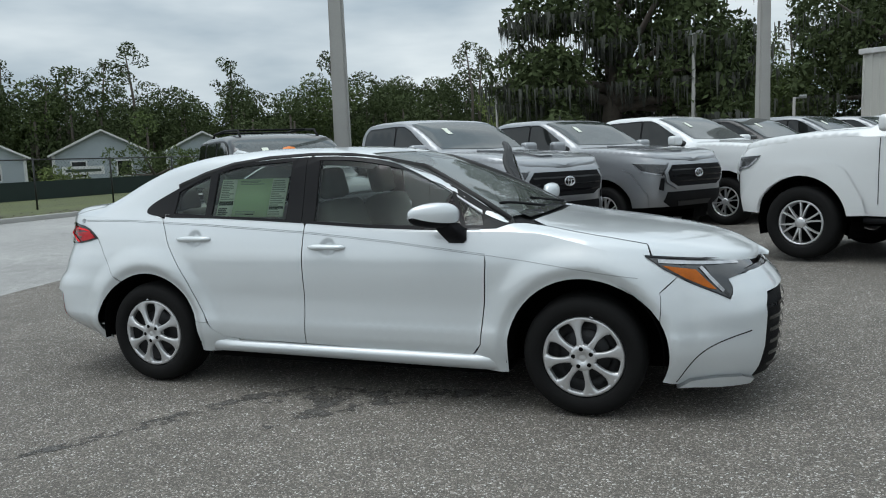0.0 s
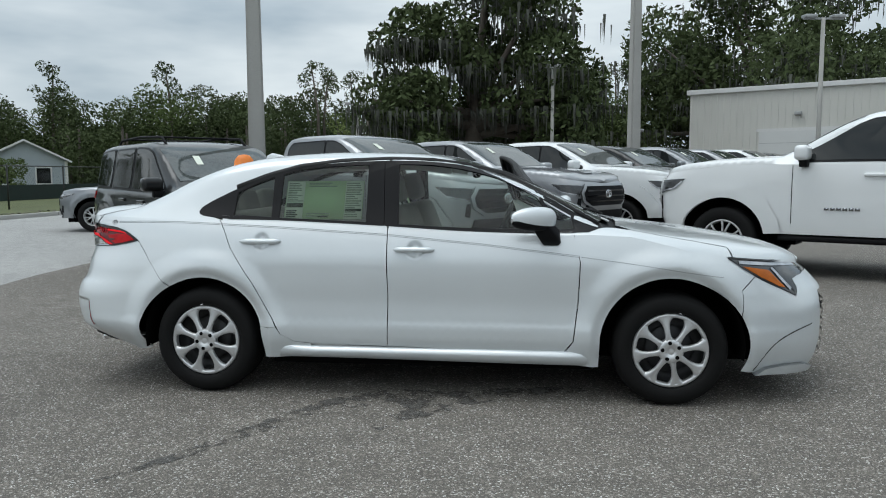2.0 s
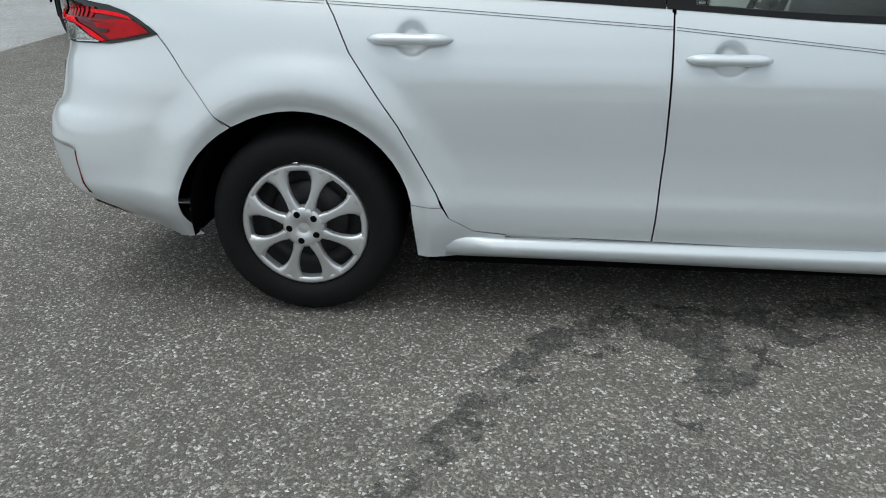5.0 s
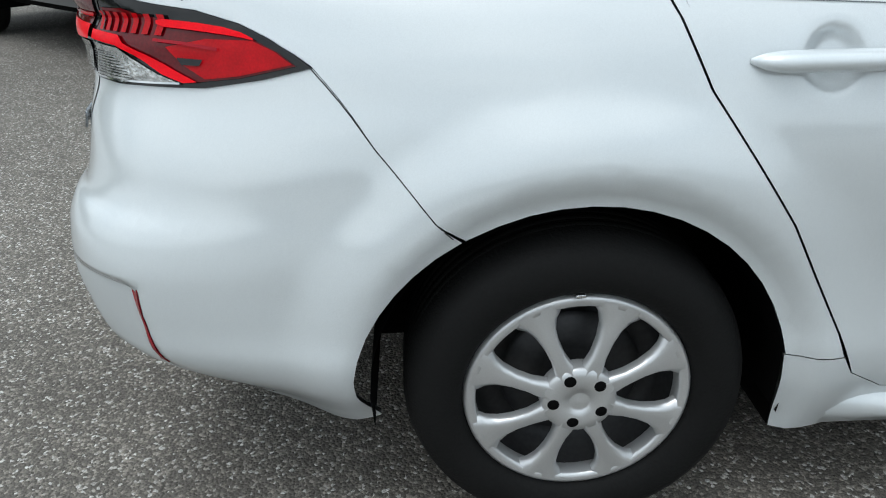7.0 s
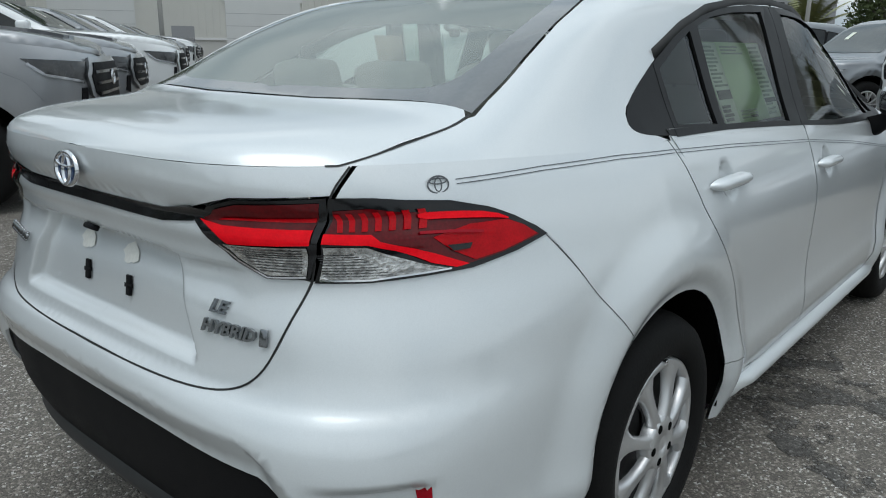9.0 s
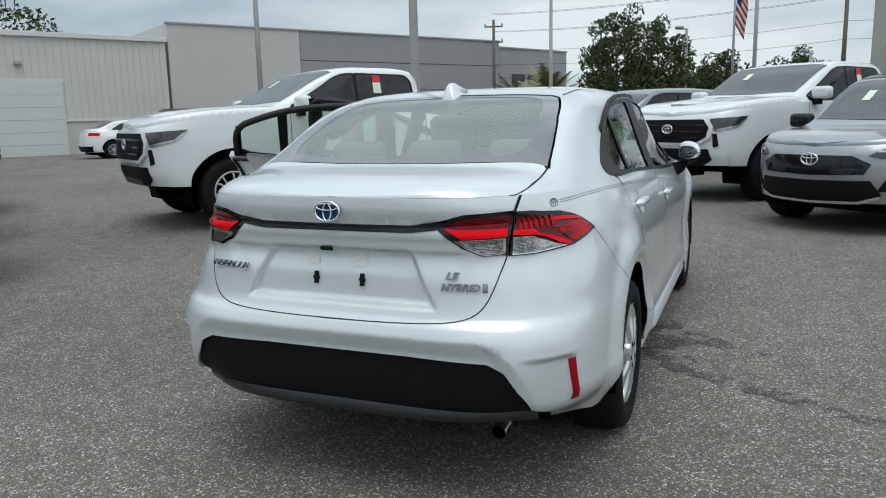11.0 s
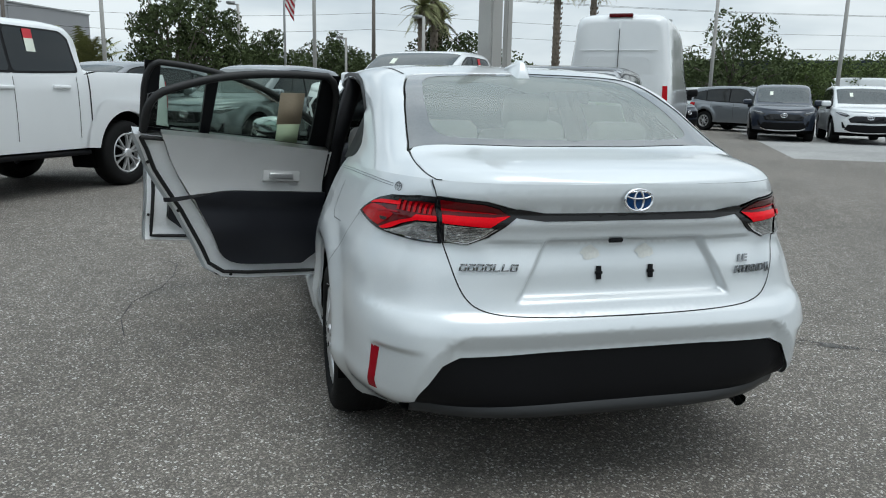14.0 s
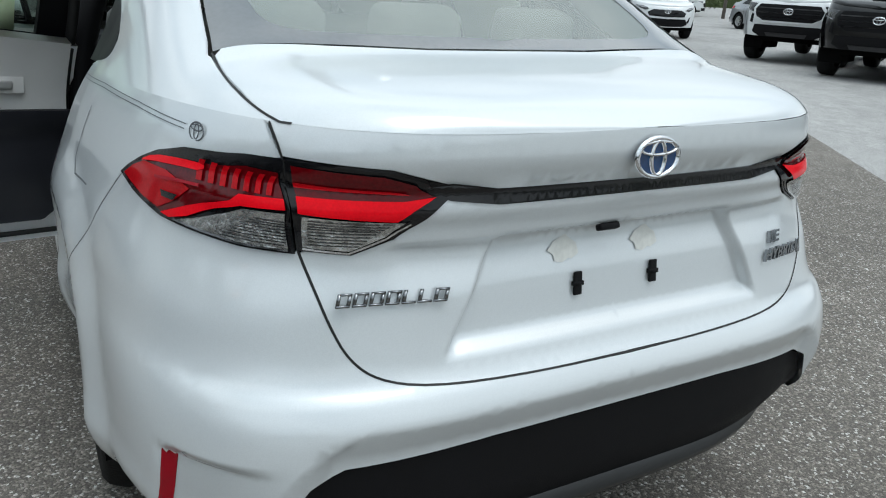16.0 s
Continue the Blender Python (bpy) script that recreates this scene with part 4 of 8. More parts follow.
def lettering(text, size, m, material, parent, name, label="", depth=0.003, spacing=1.0, wide=1.0, shear=0.0):
    cu = bpy.data.curves.new(name, "FONT")
    cu.body, cu.size, cu.extrude, cu.space_character, cu.shear, cu.offset = text, size, depth, spacing, shear, size * 0.03
    cu.align_x, cu.align_y, cu.resolution_u = "CENTER", "CENTER", 2
    tmp = new(name, cu)
    dg = bpy.context.evaluated_depsgraph_get()
    me = bpy.data.meshes.new_from_object(tmp.evaluated_get(dg))
    bpy.data.objects.remove(tmp)
    me.transform(Matrix.Diagonal((wide, 1, 1, 1)))
    me.materials.clear()
    me.materials.append(material)
    ob = part(name, bmesh.new(), material, parent, label)
    ob.matrix_basis = m
    # one mesh a letter
    bm = bmesh.new()
    bm.from_mesh(me)
    bmesh.ops.remove_doubles(bm, verts=bm.verts, dist=1e-6)
    left = set(bm.verts)
    islands = []
    while left:
        heap, seen = [left.pop()], set()
        while heap:
            v = heap.pop()
            seen.add(v)
            for q in (e.other_vert(v) for e in v.link_edges):
                if q in left:
                    left.discard(q)
                    heap.append(q)
        islands.append(seen)
    for isle in sorted(islands, key=lambda i: min(v.co.x for v in i)):
        n = bmesh.new()
        twin = {v: n.verts.new(v.co) for v in isle}
        for f in bm.faces:
            if f.verts[0] in isle:
                n.faces.new([twin[v] for v in f.verts])
        part("letter", n, material, ob, smooth=False)
    bm.free()
    return ob


def on_tail(y, z, off=0.004):
    """A pose on the tail: text x runs to the right as seen from behind, z outwards."""
    s = CAR.sy(abs(y), z)
    p = low(s, z)
    a = (low(s - 0.02, z) - low(s + 0.02, z)).normalized()
    b = (low(s, z + 0.01) - low(s, z - 0.01)).normalized()
    if y > 0:
        p, a, b = Vector((p.x, -p.y, p.z)), Vector((-a.x, a.y, -a.z)), Vector((b.x, -b.y, b.z))
    else:
        a = -a
    if a.y > 0:
        a = -a
    n = a.cross(b).normalized()
    b = n.cross(a).normalized()
    m = Matrix((a, b, n)).transposed().to_4x4()
    m.translation = p + n * off
    return m


slope = pose(-2.313, 0, 1.003, 0, 4, 0)
emblem(sedan, slope, 0.049, 0.036, EMBLEM_BLUE, CHROME)


def slanted_bar(bm, x0, x1, y0, y1, lean=0.28, depth=0.003):
    """A flat bar in the plane z = 0 that leans with its height, standing out towards +z."""
    q = [(x0 + lean * y0, y0), (x1 + lean * y0, y0), (x1 + lean * y1, y1), (x0 + lean * y1, y1)]
    a = [bm.verts.new((x, y, -depth)) for x, y in q]
    b = [bm.verts.new((x, y, depth)) for x, y in q]
    bm.faces.new(b)
    for k in range(4):
        bm.faces.new((a[k], a[(k + 1) % 4], b[(k + 1) % 4], b[k]))


# the model name as a row of plain slanted frames and bars
name_badge = part("badge", bmesh.new(), BADGE, sedan, "row of small slanted chrome bars")
name_badge.matrix_basis = on_tail(0.443, 0.797)
for k in range(7):
    bm = bmesh.new()
    x = (k - 3) * 0.0255
    slanted_bar(bm, x - 0.0108, x + 0.0108, -0.0105, -0.0070)
    slanted_bar(bm, x - 0.0108, x - 0.0058, -0.0068, 0.0105)
    if k not in (4, 5):
        slanted_bar(bm, x - 0.0056, x + 0.0108, 0.0070, 0.0105)
        slanted_bar(bm, x + 0.0058, x + 0.0108, -0.0068, 0.0068)
    part("badge_bar", bm, BADGE, name_badge)
lettering("LE", 0.032, on_tail(-0.408, 0.800), BADGE, sedan, "badge", "chrome trim lettering", wide=1.2, shear=0.28)
lettering("HYBRID", 0.032, on_tail(-0.437, 0.766), BADGE, sedan, "badge", "chrome hybrid lettering", wide=1.12, shear=0.28)
bm = boxed(-0.008, 0.008, -0.015, 0.015, 0, 0.005, 0.002)
part("badge_leaf", bm, [BADGE], sedan).matrix_basis = on_tail(-0.514, 0.766)
for y in (0.088, -0.088):
    bm = boxed(-0.008, 0.008, -0.021, 0.021, 0, 0.006, 0.0015)
    box(bm, -0.011, 0.011, -0.004, 0.004, 0, 0.007)
    part("plate_clip", bm, TRIM, sedan, "black number plate clip").matrix_basis = on_tail(y, 0.770, 0.002)
    bm = bmesh.new()
    bm.faces.new([bm.verts.new((0.03 * math.cos(k * math.tau / 14) * (1 + 0.18 * math.sin(3 * k)), 0.022 * math.sin(k * math.tau / 14) * (1 + 0.2 * math.cos(2 * k)), 0.002)) for k in range(14)])
    part("adhesive_mark", bm, STICKER, sedan).matrix_basis = on_tail(y * 1.05 + 0.02, 0.83, 0.001)
bm = boxed(-0.022, 0.022, -0.008, 0.008, 0, 0.012, 0.004)
part("reverse_camera", bm, TRIM, sedan).matrix_basis = on_tail(0.04, 0.877, 0.0)
# pinstripes with a small oval mark
for s in (1, -1):
    for dz in (0.0, 0.0075):
        line = [(x, z + dz) for x, z in ((-1.95, 1.008), (-1.75, 1.013), (-1.5, 1.012), (-1.258, 1.003))]
        strip("pinstripe", [(CAR.sx(x, z), z) for x, z in line], low, 0.0018, STRIPE, sedan, side=s, off=0.0012)
    p = low(CAR.sx(-1.985, 1.01), 1.01)
    q = low(CAR.sx(-1.96, 1.01), 1.01)
    ang = math.degrees(math.atan2(-(q.y - p.y), q.x - p.x))
    e = part("stripe_mark", ring_bm(bmesh.new(), 0.022, 0.016, 0.003, 0.0008, 24), STRIPE, sedan)
    e.matrix_basis = pose(p.x, p.y * s - 0.0012 * s, p.z, 0, 12, 90 - ang) if s == 1 else pose(p.x, p.y * s + 0.0012, p.z, 0, 12, -90 + ang)
    bm = bmesh.new()
    ring_bm(bm, 0.008, 0.013, 0.0025, 0.0008, 20)
    ring_bm(bm, 0.018, 0.006, 0.0025, 0.0008, 20, cz=0.006)
    part("mark_ring", bm, STRIPE, e)
for dz in (0.0, 0.0075):
    strip("pinstripe", [(x, z + dz) for x, z in ((-1.252, 1.002), (-.9, .985), (-.246, .945))], low, 0.0018, STRIPE, sedan, off=0.0012)
    strip("pinstripe", [(x, z + dz) for x, z in ((-.236, .944), (.3, .895), (.845, .832))], low, 0.0018, STRIPE, sedan, off=0.0012)
strip("pinstripe", xz(".853,.834 1.2,.79 1.45,.752 1.62,.728"), low, 0.0018, STRIPE, sedan, off=0.0012)
# fuel flap on the left quarter
strip("fuel_flap_edge", xz("-1.47,.97 -1.46,.86 -1.50,.835 -1.60,.835"), low, 0.004, STRIPE, sedan, side=-1, off=0.0008)
# shark fin
bm = bmesh.new()
prof = [(-1.25, 0.0), (-1.235, 0.058), (-1.20, 0.066), (-1.15, 0.045), (-1.10, 0.02), (-1.06, 0.0)]
rows = [[bm.verts.new((x + 0.0, y * (0.012 if h > 0.02 else 0.03), CAR.crown(x) - 0.006 + h)) for x, h in prof] for y in (-1, -0.4, 0.4, 1)]
for r, t in zip(rows, rows[1:]):
    for i in range(len(r) - 1):
        bm.faces.new((r[i], r[i + 1], t[i + 1], t[i]))
for r in (rows[0], rows[-1]):
    bm.faces.new(r)
bmesh.ops.recalc_face_normals(bm, faces=bm.faces)
part("shark_fin_antenna", bm, PEARL, sedan)
bm = boxed(-1.235, -1.215, -0.012, 0.012, CAR.crown(-1.22) - 0.005, CAR.crown(-1.22) + 0.003, 0.002)
part("brake_light", bm, TRIM, sedan)
# tail pipe
bm = bmesh.new()
tube(bm, [(-1.85, -0.53, 0.275), (-2.08, -0.53, 0.28), (-2.17, -0.53, 0.262)], 0.024, 12, caps=False)
part("tail_pipe", bm, CHROME, sedan, "short bent tail pipe")


# wheels
def cover_wheel(parent, x, y, side, turn):
    """Tyre, steel rim and an eight-spoke silver cover; the outer face looks along -y before side is applied."""
    w = part("wheel", bmesh.new(), RUBBER, parent)
    w.matrix_basis = pose(x, y, 0.315, 0, turn, 0 if side == 1 else 180)
    bm = bmesh.new()
    lathe(bm, [(0.205, 0.02), (0.212, -0.008), (0.222, -0.02), (0.25, -0.027), (0.28, -0.024), (0.298, -0.012), (0.309, 0.01), (0.3155, 0.03), (0.3155, 0.16), (0.308, 0.185), (0.28, 0.20), (0.21, 0.19)], 56)
    tyre = part("tyre", bm, RUBBER, w, "black tyre")
    bm = bmesh.new()
    for k in range(5):
        t = 0.045 + 0.028 * k
        lathe(bm, [(0.3160, t), (0.3175, t + 0.003), (0.3175, t + 0.017), (0.3160, t + 0.02)], 56)
    part("tread", bm, RUBBER, tyre)
    bm = bmesh.new()
    lathe(bm, [(0.208, 0.01), (0.19, 0.03), (0.185, 0.09), (0.13, 0.095), (0.10, 0.06), (0.0, 0.06)], 40)
    part("steel_rim", bm, STEEL, w, "dark steel rim")
    # cover: outer ring and spokes
    bm = bmesh.new()
    lathe(bm, [(0.209, 0.004), (0.207, -0.009), (0.202, -0.0125), (0.190, -0.0125), (0.186, -0.006), (0.185, 0.02)], 64)
    part("cover_ring", bm, ALLOY, w, "silver wheel cover ring")
    for k in range(8):
        bm = bmesh.new()
        rows = []
        for r, half, d in ((0.055, 0.021, -0.026), (0.075, 0.0175, -0.026), (0.095, 0.0140, -0.0245), (0.125, 0.0150, -0.0210), (0.152, 0.0205, -0.0175), (0.172, 0.030, -0.0155), (0.184, 0.042, -0.0145), (0.199, 0.050, -0.0130)):
            rows.append([bm.verts.new((u * half, d + dd, math.sqrt(max(r * r - (u * half) ** 2, 0)))) for u, dd in ((-1, 0.022), (-0.97, 0.006), (-0.55, -0.002), (0, 0.0025), (0.55, -0.002), (0.97, 0.006), (1, 0.022))])
        for a, b in zip(rows, rows[1:]):
            for i in range(6):
                bm.faces.new((a[i], a[i + 1], b[i + 1], b[i]))
        bmesh.ops.recalc_face_normals(bm, faces=bm.faces)
        if sum(f.normal.y for f in bm.faces) > 0:
            bmesh.ops.reverse_faces(bm, faces=bm.faces)
        o = part("spoke", bm, ALLOY, w)
        o.matrix_basis = pose(0, 0, 0, 0, 45 * k + 22.5, 0)
    bm = bmesh.new()
    lathe(bm, [(0.070, 0.005), (0.069, -0.020), (0.065, -0.0265), (0.05, -0.0285), (0.0225, -0.030), (0.0215, -0.0275), (0.016, -0.027), (0.0, -0.030)], 36)
    part("hub_cap", bm, ALLOY, w)
    for k in range(5):
        a = radians(72 * k + 51)
        bm = bmesh.new()
        lathe(bm, [(0.0, -0.0302), (0.0085, -0.0300), (0.0110, -0.0290), (0.0115, -0.0275)], 14)
        o = part("lug_nut", bm, DARK, w)
        o.matrix_basis = pose(0.047 * math.sin(a), 0.0, 0.047 * math.cos(a))
    bm = bmesh.new()
    lathe(bm, [(0.135, 0.065), (0.128, 0.055), (0.06, 0.055)], 32)
    part("brake_disc", bm, STEEL, w)
    bm = boxed(-0.008, 0.008, -0.027, -0.018, 0.213, 0.219, 0.001)
    part("balance_weight", bm, CHROME, w)
    return w


for x, turn in ((-1.35, -3), (1.35, 12)):
    cover_wheel(sedan, x, -0.815, 1, turn)
    cover_wheel(sedan, x, 0.815, -1, turn)


# mirrors
def mirror(parent, side):
    """A swept-back mirror: painted cap, black lower shell, glass and foot."""
    rows = ((0.825, 0.655, 0.050, 0.040), (0.835, 0.648, 0.070, 0.056), (0.858, 0.630, 0.086, 0.066), (0.888, 0.603, 0.092, 0.068), (0.918, 0.572, 0.086, 0.062), (0.942, 0.538, 0.068, 0.050), (0.956, 0.512, 0.042, 0.032), (0.961, 0.499, 0.018, 0.014))

    def shell(a0, a1, n, grow=0.0):
        bm = bmesh.new()
        rings = []
        for y, xc, hx, hz in rows:
            ring = []
            for k in range(n + 1):
                a = radians(a0 + (a1 - a0) * k / n)
                c, q = math.cos(a), math.sin(a)
                ring.append(bm.verts.new((xc + (hx + grow) * math.copysign(abs(c) ** 0.8, c), -side * y, 1.047 + (hz + grow) * math.copysign(abs(q) ** 0.75, q))))
            rings.append(ring)
        for p, q in zip(rings, rings[1:]):
            for k in range(n):
                bm.faces.new((p[k], p[k + 1], q[k + 1], q[k]))
        for r in (rings[0], rings[-1]):
            bm.faces.new(r)
        bmesh.ops.recalc_face_normals(bm, faces=bm.faces)
        return bm
    w = part("door_mirror", shell(-28, 208, 22), PEARL, parent, "pearl white door mirror with a black lower shell")
    part("mirror_base", shell(208, 332, 12, -0.0015), TRIM, w)
    part("mirror_glass", shell(150, 205, 4, 0.001), CHROME, w)
    bm = bmesh.new()
    rings = []
    for y, z0, z1, x0, x1 in ((0.765, 0.893, 0.965, 0.640, 0.750), (0.825, 0.897, 0.985, 0.636, 0.742), (0.855, 0.925, 1.005, 0.620, 0.725), (0.885, 0.975, 1.010, 0.590, 0.690)):
        rings.append([bm.verts.new((x, -side * y, z)) for x, z in ((x0, z0 + 0.015), (x0 + 0.015, z0), (x1 - 0.015, z0), (x1, z0 + 0.015), (x1 - 0.01, z1), (x0 + 0.01, z1))])
    for p, q in zip(rings, rings[1:]):
        for k in range(6):
            bm.faces.new((p[k], p[(k + 1) % 6], q[(k + 1) % 6], q[k]))
    for r in (rings[0], rings[-1]):
        bm.faces.new(r)
    bmesh.ops.recalc_face_normals(bm, faces=bm.faces)
    part("mirror_foot", bm, TRIM, w)
    return w


def handle(parent, x0, x1, z, side):
    """A door handle with its cup."""
    y = CAR.flank((x0 + x1) / 2, z)
    bm = bmesh.new()
    n = 12
    rows = []
    for i in range(n + 1):
        u = i / n
        x = x0 + (x1 - x0) * u
        h = 0.016 * (1 - (2 * u - 1) ** 6 * 0.75)
        o = 0.030 * (1 - (2 * u - 1) ** 8) + 0.004
        yy = CAR.flank(x, z)
        rows.append([bm.verts.new((x, -side * (yy + o * c), z + h * s)) for c, s in ((0.1, 1), (0.75, 0.9), (1, 0.35), (1, -0.35), (0.75, -0.9), (0.1, -1))])
    for a, b in zip(rows, rows[1:]):
        for j in range(5):
            bm.faces.new((a[j], a[j + 1], b[j + 1], b[j]))
    bm.faces.new(rows[0]), bm.faces.new(rows[-1])
    bmesh.ops.recalc_face_normals(bm, faces=bm.faces)
    o = part("door_handle", bm, PEARL, parent, "pearl white door handle")
    return o


def window_pane(poly, name, material, parent, side, off=-0.004):
    return skin(name, poly, top, material, parent, side=side, grid=0.06, off=off, flange=0, h=0.02)


QUARTER_PANE = "-1.185,1.06 -1.18,1.192 -1.05,1.25 -.955,1.285 -.95,1.048"
REAR_PANE = "-.905,1.044 -.90,1.298 -.80,1.325 -.62,1.345 -.38,1.355 -.375,1.02"
FRONT_PANE = "-.185,1.01 -.195,1.355 0.0,1.35 .2,1.32 .38,1.272 .56,1.19 .62,1.158 .70,.985 .45,.985 .2,.99"
FRONT_QUARTER = ".645,1.145 .80,1.058 .82,.985 .725,.983"
SURROUND_TIP = "-1.418,1.076 -1.375,1.125 -1.20,1.208 -1.20,1.036 -1.375,1.050"


def rail(bm, pts, w_in, w_out, side):
    """A window frame bar that follows the cabin side."""
    rows = []
    for x, z in pts:
        p = top(x, CAR.vz(x, z))
        rows.append([bm.verts.new((p.x, (p.y + o) * side, p.z + dz)) for o, dz in ((-0.004, -0.016), (-0.004, 0.016), (0.045, 0.012), (0.045, -0.02))])
    for a, b in zip(rows, rows[1:]):
        for j in range(4):
            bm.faces.new((a[j], a[(j + 1) % 4], b[(j + 1) % 4], b[j]))
    bm.faces.new(rows[0]), bm.faces.new(rows[-1])
    bmesh.ops.recalc_face_normals(bm, faces=bm.faces)
    return bm


def frame_mesh(outer, panes, parent, side, name="window_frame", material=FRAME_BLACK, label="black window frame", off=0.002):
    """A flat frame on the cabin side with holes for the panes."""
    po = dense(txz(outer), 0.05)
    holes = [dense(txz(p), 0.05) for p in panes]
    pts, faces = [Vector(p) for p in po], [list(range(len(po)))]
    edges = []
    for h in holes:
        b = len(pts)
        pts += [Vector(p) for p in h]
        edges += [(b + i, b + (i + 1) % len(h)) for i in range(len(h))]
    v2, _, tris, _, _, _ = delaunay_2d_cdt(pts, edges, faces, 1, 1e-6)
    bm = bmesh.new()
    vs = []
    for v in v2:
        p = top(v[0], v[1])
        vs.append(bm.verts.new((p.x, (p.y - off) * side, p.z)))
    for t in tris:
        c = sum((v2[i] for i in t), Vector((0, 0))) / 3
        if not any(inside(c, h) for h in holes):
            bm.faces.new([vs[i] for i in t])
    for v in [v for v in bm.verts if not v.link_faces]:
        bm.verts.remove(v)
    bmesh.ops.recalc_face_normals(bm, faces=bm.faces)
    if sum(f.normal.y for f in bm.faces) * side > 0:
        bmesh.ops.reverse_faces(bm, faces=bm.faces)
    geo = bmesh.ops.extrude_face_region(bm, geom=bm.faces[:])
    for v in [g for g in geo["geom"] if isinstance(g, bmesh.types.BMVert)]:
        v.co.y += 0.02 * side
    bmesh.ops.recalc_face_normals(bm, faces=bm.faces)
    return part(name, bm, material, parent, label, smooth=False)


REAR_FRAME = "-1.21,1.035 -1.205,1.205 -1.05,1.27 -.9,1.318 -.72,1.35 -.50,1.37 -.285,1.376 -.268,1.0 -.62,1.018 -.9,1.03"
FRONT_FRAME = "-.265,1.0 -.282,1.376 -.1,1.376 .1,1.358 .3,1.316 .5,1.245 .7,1.145 .90,1.035 .985,.992 .90,.968 .70,.962 .45,.964 .2,.972"


def door(which, side, parent):
    """One door as parts: skin, frame, panes, handle, trim card."""
    d = part("front_door" if which == "front" else "rear_door", bmesh.new(), PEARL, parent, "pearl white side door" + (", open" if side == -1 else ", closed"))
    if which == "front":
        poly, frame, hx = FRONT_DOOR, FRONT_FRAME, (-0.205, 0.035, 0.868)
        panes = [("front_pane", FRONT_PANE), ("quarter_pane", FRONT_QUARTER)]
    else:
        poly, frame, hx = REAR_DOOR, REAR_FRAME, (-1.125, -0.872, 0.910)
        panes = [("rear_pane", REAR_PANE), ("quarter_pane", QUARTER_PANE)]
    poly2 = poly + ([(x, CAR.shoulder(x)) for x in np.linspace(0.8, -0.235, 8)] if which == "front" else [(x, CAR.shoulder(x)) for x in np.linspace(-0.26, -1.245, 8)])
    hc = ((hx[0] + hx[1]) / 2 + 0.005, hx[2])
    CAR.cups = (hc,)
    skin("door_skin", poly2, low, PEARL, d, side=side, grid=0.035, extra=[p for r in (0.008, 0.02, 0.028, 0.037, 0.046, 0.056, 0.066) for p in arc(*hc, r, 0, 345, 23)])
    CAR.cups = ()
    a, b = (-0.238, 0.90) if which == "front" else (-1.25, -0.25)
    up = [(x, 0.0) for x in np.linspace(a, b, 10)] + ([(x, CAR.vz(x, z)) for x, z in ((0.90, 0.97), (0.70, 0.968), (0.45, 0.97), (0.2, 0.978), (-0.238, 1.002))] if which == "front" else [(x, CAR.vz(x, z)) for x, z in ((-0.25, 1.003), (-0.62, 1.021), (-0.9, 1.033), (-1.2, 1.045), (-1.25, 1.047))])
    skin("door_ledge", up, top, PEARL, d, side=side, grid=0.03, h=0.02)
    frame_mesh(frame, [p for _, p in panes], d, side)
    for nm, p in panes:
        window_pane(txz(p), nm, CLEAR_GLASS, d, side)
    o = handle(d, *hx, side)
    bm = bmesh.new()
    fr = smooth_line([(float(a), float(b)) for a, b in (q.split(",") for q in frame.split())][:-2])
    tube(bm, [((p := top(x, CAR.vz(x, z))).x, (p.y + 0.028) * side, p.z - 0.008) for x, z in fr], 0.019, 6)
    part("frame_seal", bm, SEAL, d, "thick black window frame seal")
    # inner card
    inner = [(x, z) for x, z in poly2]
    cx, cz = sum(p[0] for p in inner) / len(inner), sum(p[1] for p in inner) / len(inner)
    shrink = smooth_poly([(cx + (x - cx) * 0.84 + 0.035, cz + (z - cz) * 0.89 + 0.028) for x, z in inner], rounds=1)

    def back(s, z):
        return Vector((s, -(CAR.flank(s, z) - 0.085 - 0.02 * step(z, 0.45, 0.6) + 0.01 * step(z, 0.62, 0.9)), z))
    skin("inner_shell", [(cx + (x - cx) * 0.985, cz + (z - cz) * 0.985) for x, z in inner], lambda s, z: Vector((s, -(CAR.flank(s, z) - 0.06), z)), DOOR_RIM, d, side=side, grid=0.06, flange=0.055, out=Vector((0, -9, 0.6)))
    skin("door_card", shrink, back, CARD, d, "light grey door trim", side=side, grid=0.05, flange=0.04, out=Vector((0, -9, 0.6)))
    lower = [(x, min(z, 0.775 - 0.06 * step(cx + 0.05 - x, 0, 0.40) ** 2)) for x, z in dense(shrink, 0.03)]
    skin("door_card_lower", smooth_poly(lower, rounds=1), lambda s, z: back(s, z) + Vector((0, 0.014 + 0.03 * step(z, 0.68, 0.76), 0)), CARD_BLACK, d, "black lower door trim with armrest", side=side, grid=0.05, flange=0.03, out=Vector((0, -9, 0.6)))
    y = -(CAR.flank(cx, 0.84) - 0.10)
    hxx = cx + (0.22 if which == "rear" else 0.3)
    bm = boxed(hxx - 0.10, hxx + 0.10, y * side - 0.008, y * side + 0.008, 0.825, 0.885, 0.006)
    part("handle_recess", bm, CARD, d)
    bm = boxed(hxx - 0.07, hxx + 0.06, (y + 0.012) * side - 0.01, (y + 0.012) * side + 0.01, 0.84, 0.87, 0.008)
    part("inner_handle", bm, ALLOY, d)
    bm = bmesh.new()
    e = dense([(cx + (x - cx) * 0.93, cz + (z - cz) * 0.925) for x, z in inner], 0.05)
    tube(bm, [(x, -(CAR.flank(x, z) - 0.075) * side, z) for x, z in e + e[:1]], 0.010, 6, caps=False)
    part("door_seal", bm, SEAL, d, "black rubber door seal")
